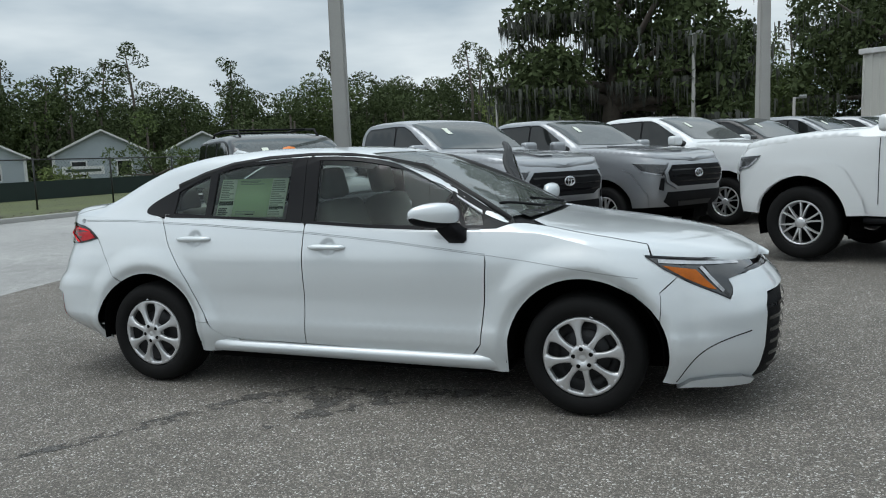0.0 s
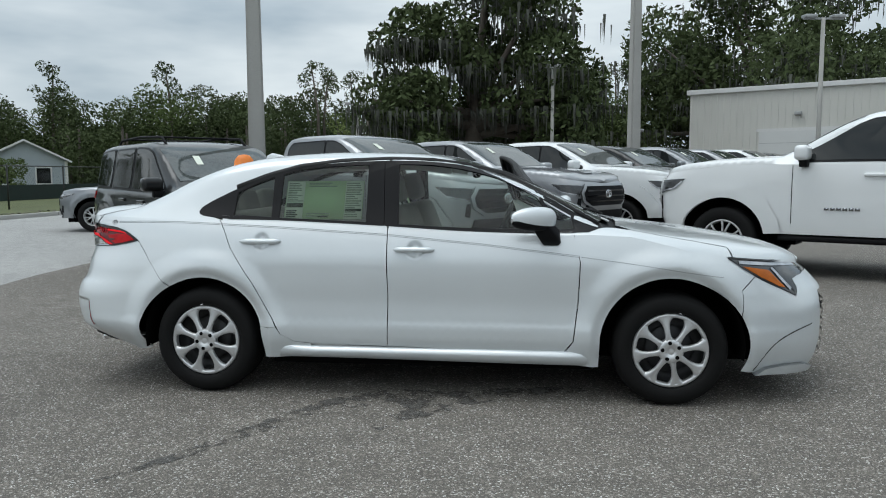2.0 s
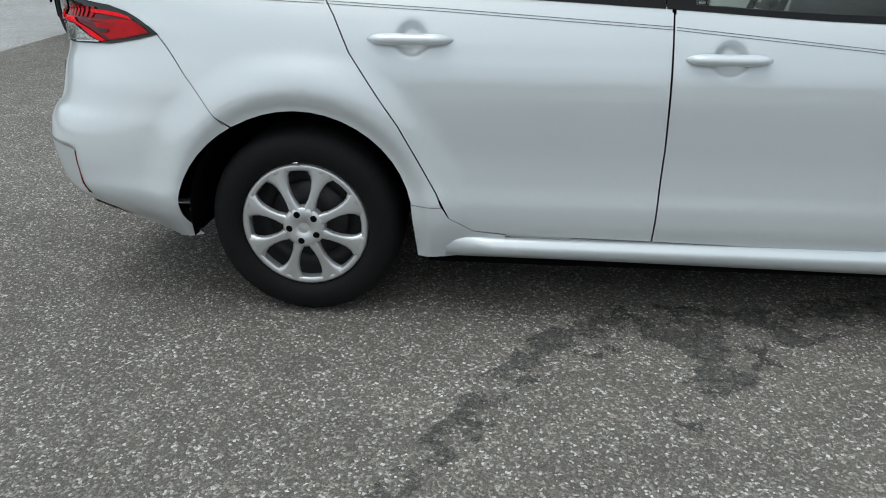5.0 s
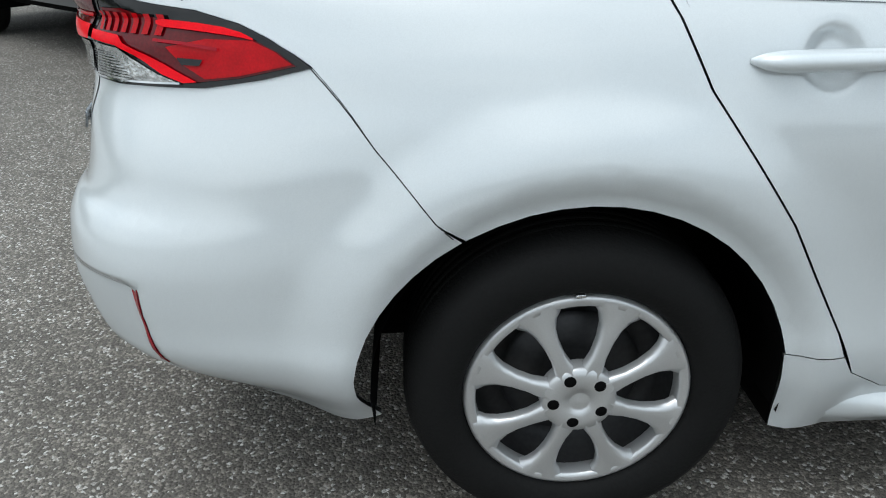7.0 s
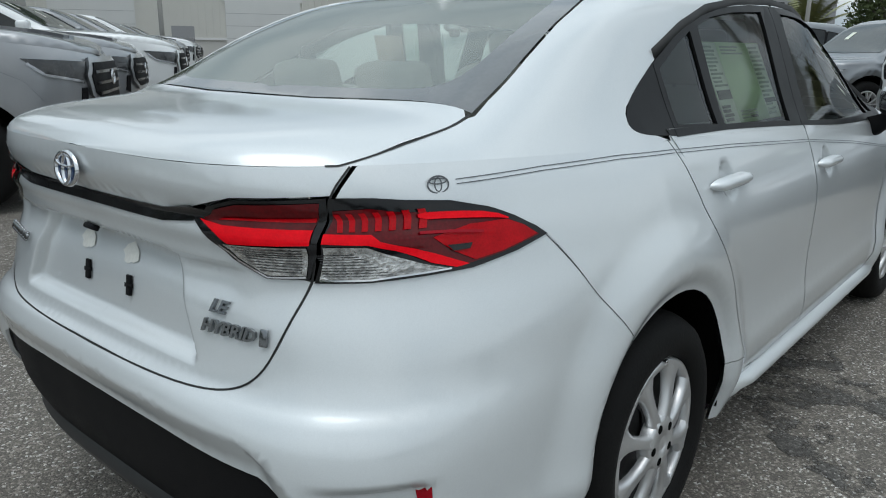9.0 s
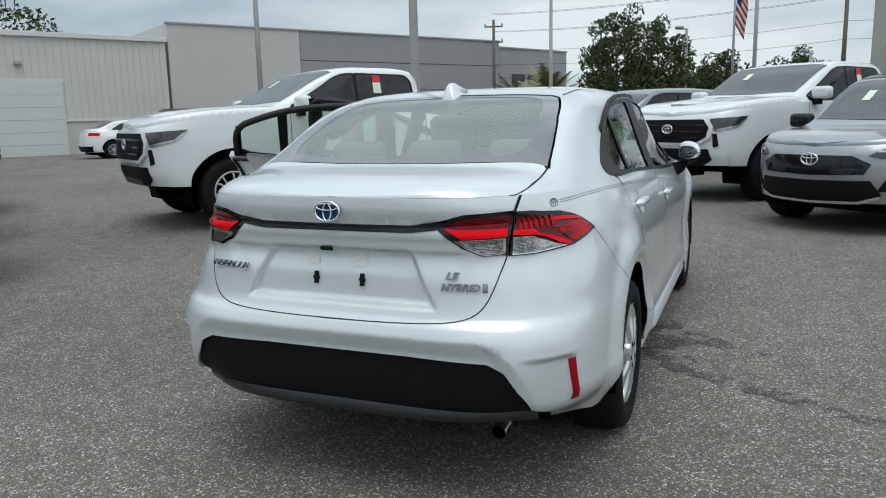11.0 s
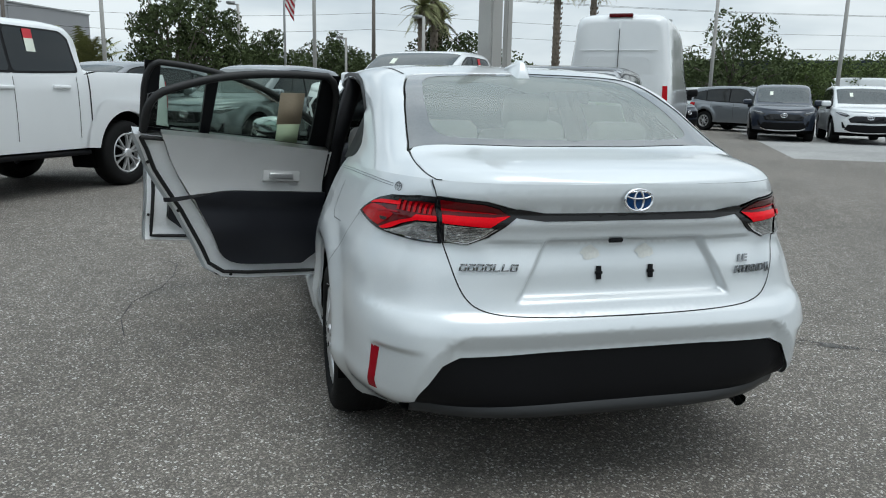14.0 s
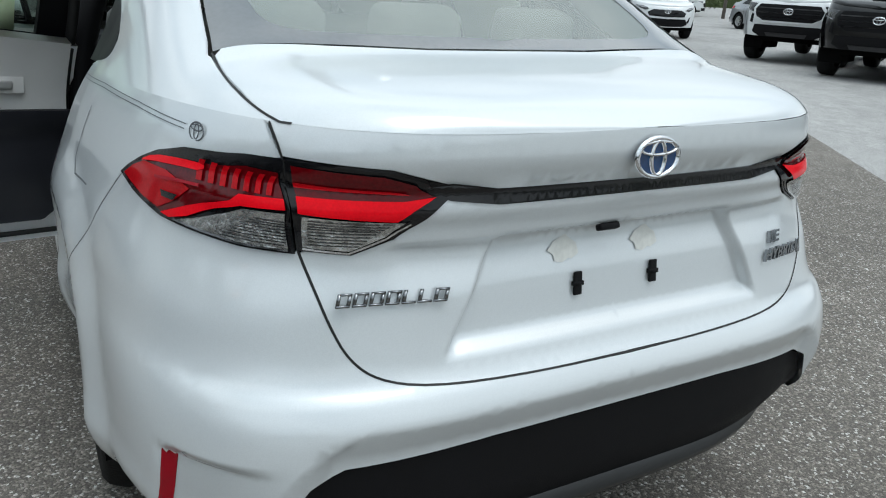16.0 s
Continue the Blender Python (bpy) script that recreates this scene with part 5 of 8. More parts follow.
    for q in (0.06, 0.16, 0.30, 0.52, 0.62, 0.70, 0.80):
        x, z = e[int(q * len(e))]
        x, z = cx + (x - cx) * 1.035, cz + (z - cz) * 1.035
        bm = bmesh.new()
        lathe(bm, [(0.0, 0.004), (0.007, 0.004), (0.0085, 0.0), (0.0085, -0.002)], 10)
        part("drain_plug", bm, SEAL, d).matrix_basis = pose(x, -(CAR.flank(x, z) - 0.062) * side, z, 0, 0, 0 if side == 1 else 180)
    if which == "front":
        mirror(d, side)
    return d


for wh in ("front", "rear"):
    door(wh, 1, sedan)
    dd = door(wh, -1, sedan)
    hx, hy, ang = (0.80, 0.80, -71) if wh == "front" else (-0.275, 0.80, -68)
    dd.matrix_basis = Matrix.Translation((hx, hy, 0.6)) @ pose(0, 0, 0, 0, 0, ang) @ pose(0, 0, 0, 0, 4.3, 0) @ Matrix.Translation((-hx, -hy, -0.6))
# quarter window tips
for s in (1, -1):
    skin("window_corner", smooth_poly(txz(SURROUND_TIP), sharp=(2, 3)), top, FRAME_BLACK, sedan, side=s, grid=0.04, off=0.001, flange=0.01, h=0.02)
    bm = bmesh.new()
    rail(bm, [(-1.19, 1.222), (-1.0, 1.292), (-0.8, 1.345), (-0.55, 1.375), (-0.25, 1.385), (0.0, 1.376), (0.2, 1.348), (0.4, 1.296), (0.6, 1.205), (0.8, 1.098), (0.96, 1.008)], 0.01, 0.01, s)
    part("roof_rail", bm, SEAL, sedan)
# left side apertures: pillars
for s in (1, -1):
    bm = bmesh.new()
    tube(bm, [(-0.25, -0.74 * s, 0.3), (-0.26, -0.75 * s, 0.7), (-0.26, -0.70 * s, 1.0), (-0.25, -0.58 * s, 1.37)], 0.045, 8)
    part("centre_pillar", bm, TRIM, sedan)
for s in (-1,):
    bm = bmesh.new()
    e = [(a, b) for a, b in REAR_DOOR]
    tube(bm, [(x, (CAR.flank(x, z) - 0.07) * 1, z) for x, z in dense([p for p in e[:10]], 0.05, False)], 0.03, 8)
    part("door_aperture", bm, WHITE, sedan)
    bm = bmesh.new()
    tube(bm, [(x, (CAR.flank(x, z) - 0.06), z) for x, z in dense(FRONT_DOOR[3:10], 0.05, False)], 0.03, 8)
    part("door_aperture", bm, WHITE, sedan)
    for poly in (REAR_DOOR, FRONT_DOOR):
        bm = bmesh.new()
        tube(bm, [(x, (CAR.flank(x, z) - 0.085), z) for x, z in dense(poly, 0.05, False)], 0.012, 6)
        part("aperture_seal", bm, SEAL, sedan)


# cabin
def seat(parent, x, y, back=True, wide=0.25):
    s = part("front_seat", bmesh.new(), SEAT, parent, "light grey cloth seat")
    bm = boxed(x - 0.25, x + 0.27, y - wide, y + wide, 0.42, 0.58, 0.06, 3)
    part("seat_cushion", bm, SEAT, s)
    bm = boxed(-0.08, 0.08, y - wide, y + wide, 0, 0.62, 0.07, 3)
    bmesh.ops.transform(bm, matrix=pose(x - 0.26, 0, 0.52, 0, -20, 0), verts=bm.verts)
    part("seat_back", bm, SEAT, s)
    bm = boxed(-0.05, 0.05, y - 0.13, y + 0.13, 0, 0.19, 0.045, 3)
    bmesh.ops.transform(bm, matrix=pose(x - 0.47, 0, 1.12, 0, -14, 0), verts=bm.verts)
    part("head_rest", bm, SEAT, s)
    bm = bmesh.new()
    for dy in (-0.06, 0.06):
        tube(bm, [(x - 0.455, y + dy, 1.08), (x - 0.475, y + dy, 1.15)], 0.007, 6)
    part("rest_post", bm, CHROME, s)


seat(sedan, 0.22, -0.37)
seat(sedan, 0.22, 0.37)
rear_seat = part("rear_seat", bmesh.new(), SEAT, sedan, "light grey rear bench")
bm = boxed(-1.10, -0.62, -0.50, 0.50, 0.40, 0.56, 0.06, 3)
part("bench_cushion", bm, SEAT, rear_seat)
bm = boxed(-0.09, 0.09, -0.505, 0.505, 0, 0.60, 0.06, 3)
bmesh.ops.transform(bm, matrix=pose(-1.12, 0, 0.50, 0, -24, 0), verts=bm.verts)
part("bench_back", bm, SEAT, rear_seat)
for y in (-0.37, 0.0, 0.37):
    bm = boxed(-0.05, 0.05, y - 0.12, y + 0.12, 0, 0.15, 0.04, 3)
    bmesh.ops.transform(bm, matrix=pose(-1.38, 0, 1.05, 0, -16, 0), verts=bm.verts)
    part("head_rest", bm, SEAT, rear_seat)
bm = boxed(-1.86, -1.32, -0.58, 0.58, 1.03, 1.05, 0.006)
part("parcel_shelf", bm, CARD, sedan, "grey parcel shelf")
bm = boxed(0.55, 1.0, -0.68, 0.68, 0.62, 0.95, 0.07, 3)
box(bm, 0.0, 0.6, -0.10, 0.10, 0.3, 0.62, 0.03)
part("dashboard", bm, CARD_BLACK, sedan, "black dashboard and console")
bm = bmesh.new()
ring = [(0.36 + 0.07 * math.sin(a), 0.37 + 0.18 * math.cos(a), 0.90 + 0.17 * math.sin(a)) for a in np.linspace(0, math.tau, 25)]
tube(bm, ring, 0.016, 8, caps=False)
box(bm, 0.36, 0.40, 0.30, 0.44, 0.86, 0.94, 0.015)
tube(bm, [(0.38, 0.22, 0.90), (0.38, 0.52, 0.90)], 0.015, 6)
part("steering_wheel", bm, CARD_BLACK, sedan)
bm = boxed(0.19, 0.23, -0.12, 0.12, 1.27, 1.335, 0.02)
part("interior_mirror", bm, TRIM, sedan)
bm = bmesh.new()
rows = []
for x in np.linspace(-1.15, 0.1, 8):
    rows.append([bm.verts.new((x, y, CAR.crown(x) - 0.03 - 0.10 * (abs(y) / 0.6) ** 3)) for y in np.linspace(-0.56, 0.56, 9)])
for a, b in zip(rows, rows[1:]):
    for j in range(8):
        bm.faces.new((a[j], a[j + 1], b[j + 1], b[j]))
part("headliner", bm, CARD, sedan)
bm = boxed(-0.9, 0.9, -0.7, 0.7, 0.27, 0.29)
part("carpet", bm, CARD_BLACK, sedan)


# window sticker in the right rear pane
def on_pane(x, z, side=1, inw=0.012):
    p = top(x, CAR.vz(x, z))
    b = (top(x, CAR.vz(x, z + 0.02)) - p).normalized()
    n = Vector((1, 0, 0)).cross(b).normalized()
    m = Matrix((Vector((1, 0, 0)), b, n)).transposed().to_4x4()
    m.translation = p - n * inw
    return m


ms = on_pane(-0.64, 1.03, inw=0.008)
stk = part("window_label", bmesh.new(), PAPER, sedan, "pale green price label with printed rows")
stk.matrix_basis = ms
bm = boxed(-0.235, 0.235, 0.01, 0.255, -0.0005, 0.0005)
part("label_sheet", bm, PAPER_GREEN, stk)


def bars(parent, x0, x1, y0, y1, n, material, seed, z=0.0012, fill=0.55):
    rnd = random.Random(seed)
    bm = bmesh.new()
    for i in range(n):
        yy = y1 - (y1 - y0) * (i + 0.5) / n
        h = (y1 - y0) / n * fill / 2
        xe = x0 + (x1 - x0) * rnd.uniform(0.55, 1.0)
        box(bm, x0, xe, yy - h, yy + h, z - 0.0003, z + 0.0003)
    return part("printed_rows", bm, material, parent)


bm = boxed(-0.232, -0.125, 0.012, 0.252, 0.0004, 0.0010)
box(bm, 0.125, 0.232, 0.012, 0.252, 0.0004, 0.0010)
part("label_column", bm, PAPER, stk)
bars(stk, -0.225, -0.13, 0.12, 0.245, 11, INK_GREY, 3)
bars(stk, -0.225, -0.13, 0.02, 0.07, 4, INK, 4, fill=0.7)
bars(stk, 0.13, 0.225, 0.02, 0.245, 16, INK_GREY, 5)
bars(stk, -0.10, 0.05, 0.02, 0.05, 3, INK_GREY, 6)
bars(stk, -0.10, 0.10, 0.215, 0.245, 3, INK_GREY, 7)
for x0, y0, x1, y1 in ((-0.228, 0.085, -0.128, 0.112), (0.13, 0.06, 0.228, 0.075), (-0.03, 0.022, 0.03, 0.03)):
    bm = boxed(x0, x1, y0, y1, 0.0011, 0.0016)
    part("label_box", bm, INK, stk)
bm = boxed(-0.065, 0.065, 0.085, 0.255, -0.0008, 0.0008)
pap = part("paper_sheet", bm, PAPER_TAN, sedan, "tan paper sheet behind the left rear pane")
ml = on_pane(-0.47, 1.05, inw=-0.004)
flipy = Matrix.Diagonal((1, -1, 1, 1))
lr = Matrix.Translation((-0.275, 0.80, 0)) @ pose(0, 0, 0, 0, 0, -68) @ Matrix.Translation((0.275, -0.80, 0))
tr = Vector((ml.translation.x, -ml.translation.y - 0.01, ml.translation.z))
pap.matrix_basis = lr @ Matrix.Translation(tr) @ pose(0, 0, 0, 90 + 22, 0, 0)
bm = boxed(-0.06, 0.06, -0.03, 0.088, -0.0008, 0.0008)
p2 = part("paper_sheet", bm, PAPER_GREEN, sedan)
p2.matrix_basis = pap.matrix_basis @ pose(0.0, 0.0, 0.001)

# ---- the other vehicles ----
def v_arc(cx, cz, r, a, b, n=12):
    return arc(cx, cz, r, a, b, n)


def alloy_wheel(parent, x, y, r, side, rim_mat, spokes=6, wide=0.24, rim=0.62):
    w = part("wheel", bmesh.new(), RUBBER, parent)
    w.matrix_basis = pose(x, y, r, 0, 11, 0 if side == 1 else 180)
    rr = r * rim
    bm = bmesh.new()
    lathe(bm, [(rr, 0.03), (rr * 1.02, -0.012), (rr * 1.12, -0.026), (r * 0.87, -0.028), (r * 0.95, -0.014), (r * 0.99, 0.015), (r, 0.045), (r, wide - 0.05), (r * 0.97, wide - 0.02), (rr, wide)], 40)
    part("tyre", bm, RUBBER, w, "black tyre")
    bm = bmesh.new()
    lathe(bm, [(rr, 0.0), (rr * 0.965, -0.012), (rr * 0.91, -0.006), (rr * 0.89, 0.05), (rr * 0.85, 0.12), (0.0, 0.12)], 36)
    part("rim", bm, [rim_mat if rim_mat is ALLOY else GLOSS_BLACK], w)
    bm = bmesh.new()
    lathe(bm, [(rr * 0.86, 0.08), (0.0, 0.08)], 24)
    part("brake", bm, DARK, w)
    for k in range(spokes):
        bm = bmesh.new()
        for sgn in (-1, 1):
            rows = []
            for q, off, half, d in ((0.14, 0.02, 0.05, -0.008), (0.45, 0.06, 0.042, -0.014), (0.72, 0.12, 0.04, -0.012), (0.93, 0.19, 0.045, -0.006)):
                cx = sgn * off * rr * 1.1
                rows.append([bm.verts.new((cx + u * half * rr, d + dd, q * rr)) for u, dd in ((-1, 0.03), (-0.9, 0.0), (0.9, 0.0), (1, 0.03))])
            for a, b in zip(rows, rows[1:]):
                for i in range(3):
                    bm.faces.new((a[i], a[i + 1], b[i + 1], b[i]))
        bmesh.ops.recalc_face_normals(bm, faces=bm.faces)
        if sum(f.normal.y for f in bm.faces) > 0:
            bmesh.ops.reverse_faces(bm, faces=bm.faces)
        part("spoke", bm, rim_mat, w, smooth=False).matrix_basis = pose(0, 0, 0, 0, 360 / spokes * k, 0)
    bm = bmesh.new()
    lathe(bm, [(rr * 0.24, 0.03), (rr * 0.24, -0.012), (rr * 0.16, -0.02), (0.0, -0.022)], 20)
    part("hub_cap", bm, rim_mat, w)
    return w


class Kind:
    def __init__(self, name, wb, tyre, bottom, half, arch, flare, wide, nose, tail, shoulder, crown, cab, fn, rn, ftaper, rtaper, panes, screen, rear, bed):
        self.name = name
        self.wb = wb
        self.tyre = tyre
        self.bottom = bottom
        self.half = half
        self.arch = arch
        self.flare = flare
        self.wide = wide
        self.nose = nose
        self.tail = tail
        self.shoulder = shoulder
        self.crown = crown
        self.cab = cab
        self.fn = fn
        self.rn = rn
        self.ftaper = ftaper
        self.rtaper = rtaper
        self.panes = panes
        self.screen = screen
        self.rear = rear
        self.bed = bed


PICKUP = Kind(name="pickup_truck", wb=3.35, tyre=0.40, bottom=0.50, half=0.95, arch=0.50, flare=0.003,
              wide="0.3:.90 0.45:.93 0.6:.945 0.9:.95 1.15:.945 1.3:.93 1.4:.90 2.0:.6", nose="0.3:2.45 0.5:2.54 0.66:2.60 0.95:2.61 1.1:2.59 1.18:2.54 1.3:2.42", tail="0.3:-2.62 0.6:-2.70 1.0:-2.72 1.4:-2.70",
              shoulder="-2.75:1.37 -1.2:1.37 -1.0:1.32 0.0:1.30 0.9:1.30 1.2:1.31 1.7:1.29 2.2:1.24 2.45:1.20 2.62:1.14",
              crown="-2.75:1.375 -1.16:1.375 -1.11:1.39 -1.05:1.79 -0.99:1.875 -0.6:1.91 -0.2:1.91 0.10:1.885 0.25:1.84 0.98:1.44 1.06:1.40 1.5:1.385 2.1:1.34 2.4:1.28 2.55:1.20 2.62:1.145",
              cab=(-1.10, 1.05), fn=4.6, rn=7.0, ftaper=.06, rtaper=.02,
              panes=["-.96,1.37 -.93,1.71 -.84,1.775 -.10,1.79 -.10,1.345", "-.06,1.345 -.06,1.79 .12,1.78 .26,1.73 .84,1.41 .82,1.34"],
              screen=(0.22, 0.95, 1.12), rear=(-1.05, -0.99), bed=True)
SUV = Kind(name="suv_car", wb=2.69, tyre=0.365, bottom=0.33, half=0.92, arch=0.435, flare=0.035,
           wide="0.2:.86 0.35:.895 0.6:.91 0.85:.915 1.0:.90 1.1:.86 1.7:.55", nose="0.2:2.12 0.35:2.22 0.6:2.28 0.8:2.26 0.9:2.2 1.0:2.1", tail="0.2:-2.15 0.5:-2.28 0.9:-2.26 1.1:-2.22 1.3:-2.15",
           shoulder="-2.3:1.10 -1.6:1.09 -0.6:1.06 0.6:1.01 1.0:1.0 1.5:.97 2.0:.92 2.3:.88",
           crown="-2.3:1.11 -2.22:1.16 -2.12:1.35 -1.98:1.52 -1.80:1.63 -1.3:1.68 -0.6:1.70 0.0:1.685 0.25:1.65 0.45:1.57 1.12:1.13 1.25:1.07 1.7:1.04 2.05:.98 2.22:.92 2.3:.885",
           cab=(-2.2, 1.2), fn=3.0, rn=4.5, ftaper=.10, rtaper=.05,
           panes=["-1.95,1.20 -1.75,1.44 -1.38,1.50 -1.30,1.13", "-1.26,1.13 -1.32,1.515 -.9,1.55 -.34,1.565 -.32,1.09", "-.27,1.09 -.28,1.565 .10,1.56 .36,1.50 .95,1.10 .92,1.05"],
           screen=(0.42, 1.08, 0.98), rear=(-2.10, -1.88), bed=False)
OLD_SUV = Kind(name="suv_car", wb=2.87, tyre=0.38, bottom=0.40, half=0.92, arch=0.45, flare=0.03,
               wide="0.2:.87 0.4:.90 0.7:.915 0.9:.92 1.05:.90 1.15:.86 1.8:.62", nose="0.2:2.2 0.4:2.36 0.7:2.40 0.9:2.38 1.0:2.28", tail="0.2:-2.3 0.5:-2.42 0.9:-2.42 1.2:-2.38 1.4:-2.3",
               shoulder="-2.45:1.13 -0.6:1.10 0.8:1.06 1.2:1.04 1.8:1.0 2.2:.97 2.42:.93",
               crown="-2.45:1.14 -2.40:1.2 -2.32:1.5 -2.24:1.68 -2.1:1.74 -1.2:1.77 -0.3:1.77 0.05:1.73 0.25:1.66 0.92:1.22 1.05:1.16 1.6:1.13 2.1:1.06 2.3:.99 2.42:.935",
               cab=(-2.35, 1.0), fn=3.4, rn=5.5, ftaper=.08, rtaper=.03,
               panes=["-2.18,1.18 -2.10,1.62 -1.36,1.66 -1.34,1.15", "-1.20,1.15 -1.22,1.65 -.52,1.66 -.50,1.13", "-.40,1.13 -.42,1.655 -.02,1.64 .18,1.58 .72,1.16 .70,1.10"],
               screen=(0.22, 0.88, 1.02), rear=(-2.38, -2.27), bed=False)
VAN = Kind(name="cargo_van", wb=3.75, tyre=0.36, bottom=0.40, half=1.03, arch=0.43, flare=0.012,
           wide="0.3:.97 0.5:1.02 0.9:1.03 1.3:1.02 1.6:.99 2.2:.95 2.8:.85", nose="0.3:2.8 0.5:2.86 0.9:2.84 1.1:2.75 1.2:2.6", tail="0.3:-2.98 0.6:-3.02 1.2:-3.02 2.0:-2.99 2.8:-2.94",
           shoulder="-3.05:1.62 0.6:1.58 1.4:1.32 1.9:1.20 2.4:1.12 2.88:1.0",
           crown="-3.05:1.65 -3.01:1.9 -2.98:2.55 -2.92:2.68 -2.7:2.74 -1.0:2.76 0.5:2.72 0.95:2.60 1.25:2.35 2.1:1.48 2.3:1.36 2.6:1.22 2.8:1.08 2.88:1.01",
           cab=(-3.0, 2.2), fn=3.2, rn=9.0, ftaper=.10, rtaper=.02,
           panes=["1.02,1.55 1.05,2.08 1.28,2.06 1.80,1.48 1.75,1.38"], screen=(1.30, 2.10, 1.2), rear=None, bed=False)
SEDAN = Kind(name="sedan_car", wb=2.70, tyre=0.33, bottom=0.25, half=0.88, arch=0.38, flare=0.02,
             wide="0.15:.83 0.3:.87 0.6:.875 0.8:.87 0.95:.82 1.5:.5", nose="0.15:2.1 0.3:2.25 0.55:2.3 0.7:2.24 0.8:2.1", tail="0.15:-2.1 0.4:-2.3 0.8:-2.26 1.0:-2.2",
             shoulder="-2.35:1.0 -1.2:1.0 0.6:.95 1.0:.93 1.5:.86 2.0:.79 2.32:.73",
             crown="-2.35:1.01 -2.2:1.08 -1.8:1.12 -1.2:1.37 -0.6:1.43 -0.1:1.42 0.15:1.38 0.9:1.06 1.1:1.0 1.6:.95 2.0:.88 2.2:.8 2.32:.735",
             cab=(-1.85, 1.1), fn=2.7, rn=4.5, ftaper=.10, rtaper=.08,
             panes=["-1.35,1.07 -1.0,1.27 -.35,1.34 -.33,1.0", "-.28,1.0 -.29,1.34 .15,1.31 .70,1.06 .7,.97"], screen=(0.15, 0.92, 0.95), rear=(-1.75, -1.22), bed=False)
V_CAB = curve_profile("1,0 .955,.25 .915,.5 .88,.75 .845,.90 .78,.955 .6,.985 0,1")
V_BOX = curve_profile("1,0 .995,.4 .985,.7 .95,.88 .82,.97 .4,1 0,1")
V_FLAT = curve_profile("1,0 .99,.3 .965,.6 .9,.85 .7,.97 .3,1 0,1")


def vehicle(kind, body_paint, label, place, face="truck", rim=ALLOY, trim_arch=None, roof_paint=None, racks=False, tag=False, group="parked vehicles", detail=True):
    """A parked vehicle: skins, panes, lamps, grille, bumpers, mirrors, handles, wheels."""
    k = kind
    fx, rx = k.wb / 2, -k.wb / 2
    const = lambda v: (lambda z: v)

    def prof(x):
        w = step(x, k.cab[0] - 0.05, k.cab[0] + 0.1) * step(k.cab[1] + 0.15 - x, 0, 0.3)
        return (V_BOX if k.bed else V_FLAT) * (1 - w) + V_CAB * w
    sh = Shell(table(k.wide), table(k.nose), table(k.tail), table(k.shoulder), table(k.crown), fx, rx, const(k.fn), const(k.rn), const(k.ftaper), const(k.rtaper),
               [(fx, k.tyre + 0.02, k.arch, k.flare), (rx, k.tyre + 0.02, k.arch, k.flare)], prof)
    sh.cache = {}
    sh.L = 1.45
    car = thing(k.name, label, k.name.replace("_", " ").replace("car", "").strip() or "car", group)
    if k is SEDAN:
        car["category"] = "car"

    def px(text):
        return [(sh.sx(float(a), float(b)), float(b)) for a, b in (p.split(",") for p in text.split())]

    def py(text, rear=False):
        return [(sh.sy(float(a), float(b), rear), float(b)) for a, b in (p.split(",") for p in text.split())]

    def pt(text):
        return [(float(a), sh.vz(float(a), float(b))) for a, b in (p.split(",") for p in text.split())]
    zc, b = k.tyre + 0.02, k.bottom
    da = math.degrees(math.asin((b - zc) / k.arch))
    out = [(rx - sh.L, b)] + [(rx - k.arch * math.cos(radians(da)), b)] + v_arc(rx, zc, k.arch, 180 - da, da)[1:]
    out += [(fx - k.arch * math.cos(radians(da)), b)] + v_arc(fx, zc, k.arch, 180 - da, da)[1:]
    out += [(fx + sh.L, b)]
    xs = np.linspace(1, 0, 30)
    x_nose, x_tail = table(k.nose)(table(k.shoulder)(9)), table(k.tail)(table(k.shoulder)(-9))
    up = []
    for i in range(25):
        s = fx + sh.L - (fx - rx + 2 * sh.L) * i / 24
        z = 1.0
        for _ in range(4):
            z = sh.shoulder(sh.low(s, z).x)
        up.append((s, z))
    out += up
    skin("body", out, sh.low, body_paint, car, both=True, grid=0.065, flange=0.02, h=0.01)
    xa, xb = sh.low(rx - sh.L, sh.shoulder(-9)).x + 0.002, sh.low(fx + sh.L, sh.shoulder(9)).x - 0.002
    cab0, cab1 = k.cab
    skin("upper_body", [(x, 0.0) for x in np.linspace(xa, xb, 40)] + [(x, 1.0) for x in np.linspace(xb, xa, 40)], sh.top, body_paint, car, both=True, grid=0.06, flange=0, h=0.02)
    # closing panels at the ends of the upper skin
    for x in (xa, xb):
        ring = [sh.top(x, q) for q in np.linspace(0, 1, 12)]
        bm = bmesh.new()
        bm.faces.new([bm.verts.new(p) for p in ring] + [bm.verts.new((p.x, -p.y, p.z)) for p in ring[-2::-1]])
        part("end_panel", bm, body_paint, car)
    if roof_paint:
        skin("roof", [(x, sh.vz(x, sh.crown(x) - 0.145)) for x in np.linspace(cab0 + 0.35, k.screen[0] - 0.1, 10)] + [(x, 1.0) for x in np.linspace(k.screen[0] - 0.04, cab0 + 0.3, 10)], sh.top, roof_paint, car, both=True, grid=0.08, off=0.004, flange=0, h=0.02)
    if k.bed:
        skin("hood_bulge", [(1.12, 0.72), (1.5, 0.66), (2.1, 0.66), (2.34, 0.74), (2.34, 1.0), (1.12, 1.0)], sh.top, body_paint, car, both=True, grid=0.08, off=0.022, flange=0.025, h=0.02)
    # under the body
    bm = boxed(sh.tail(0.5) + 0.25, sh.nose(0.5) - 0.3, -k.half + 0.24, k.half - 0.24, b - 0.1, b + 0.2)
    part("underbody", bm, DARK, car)
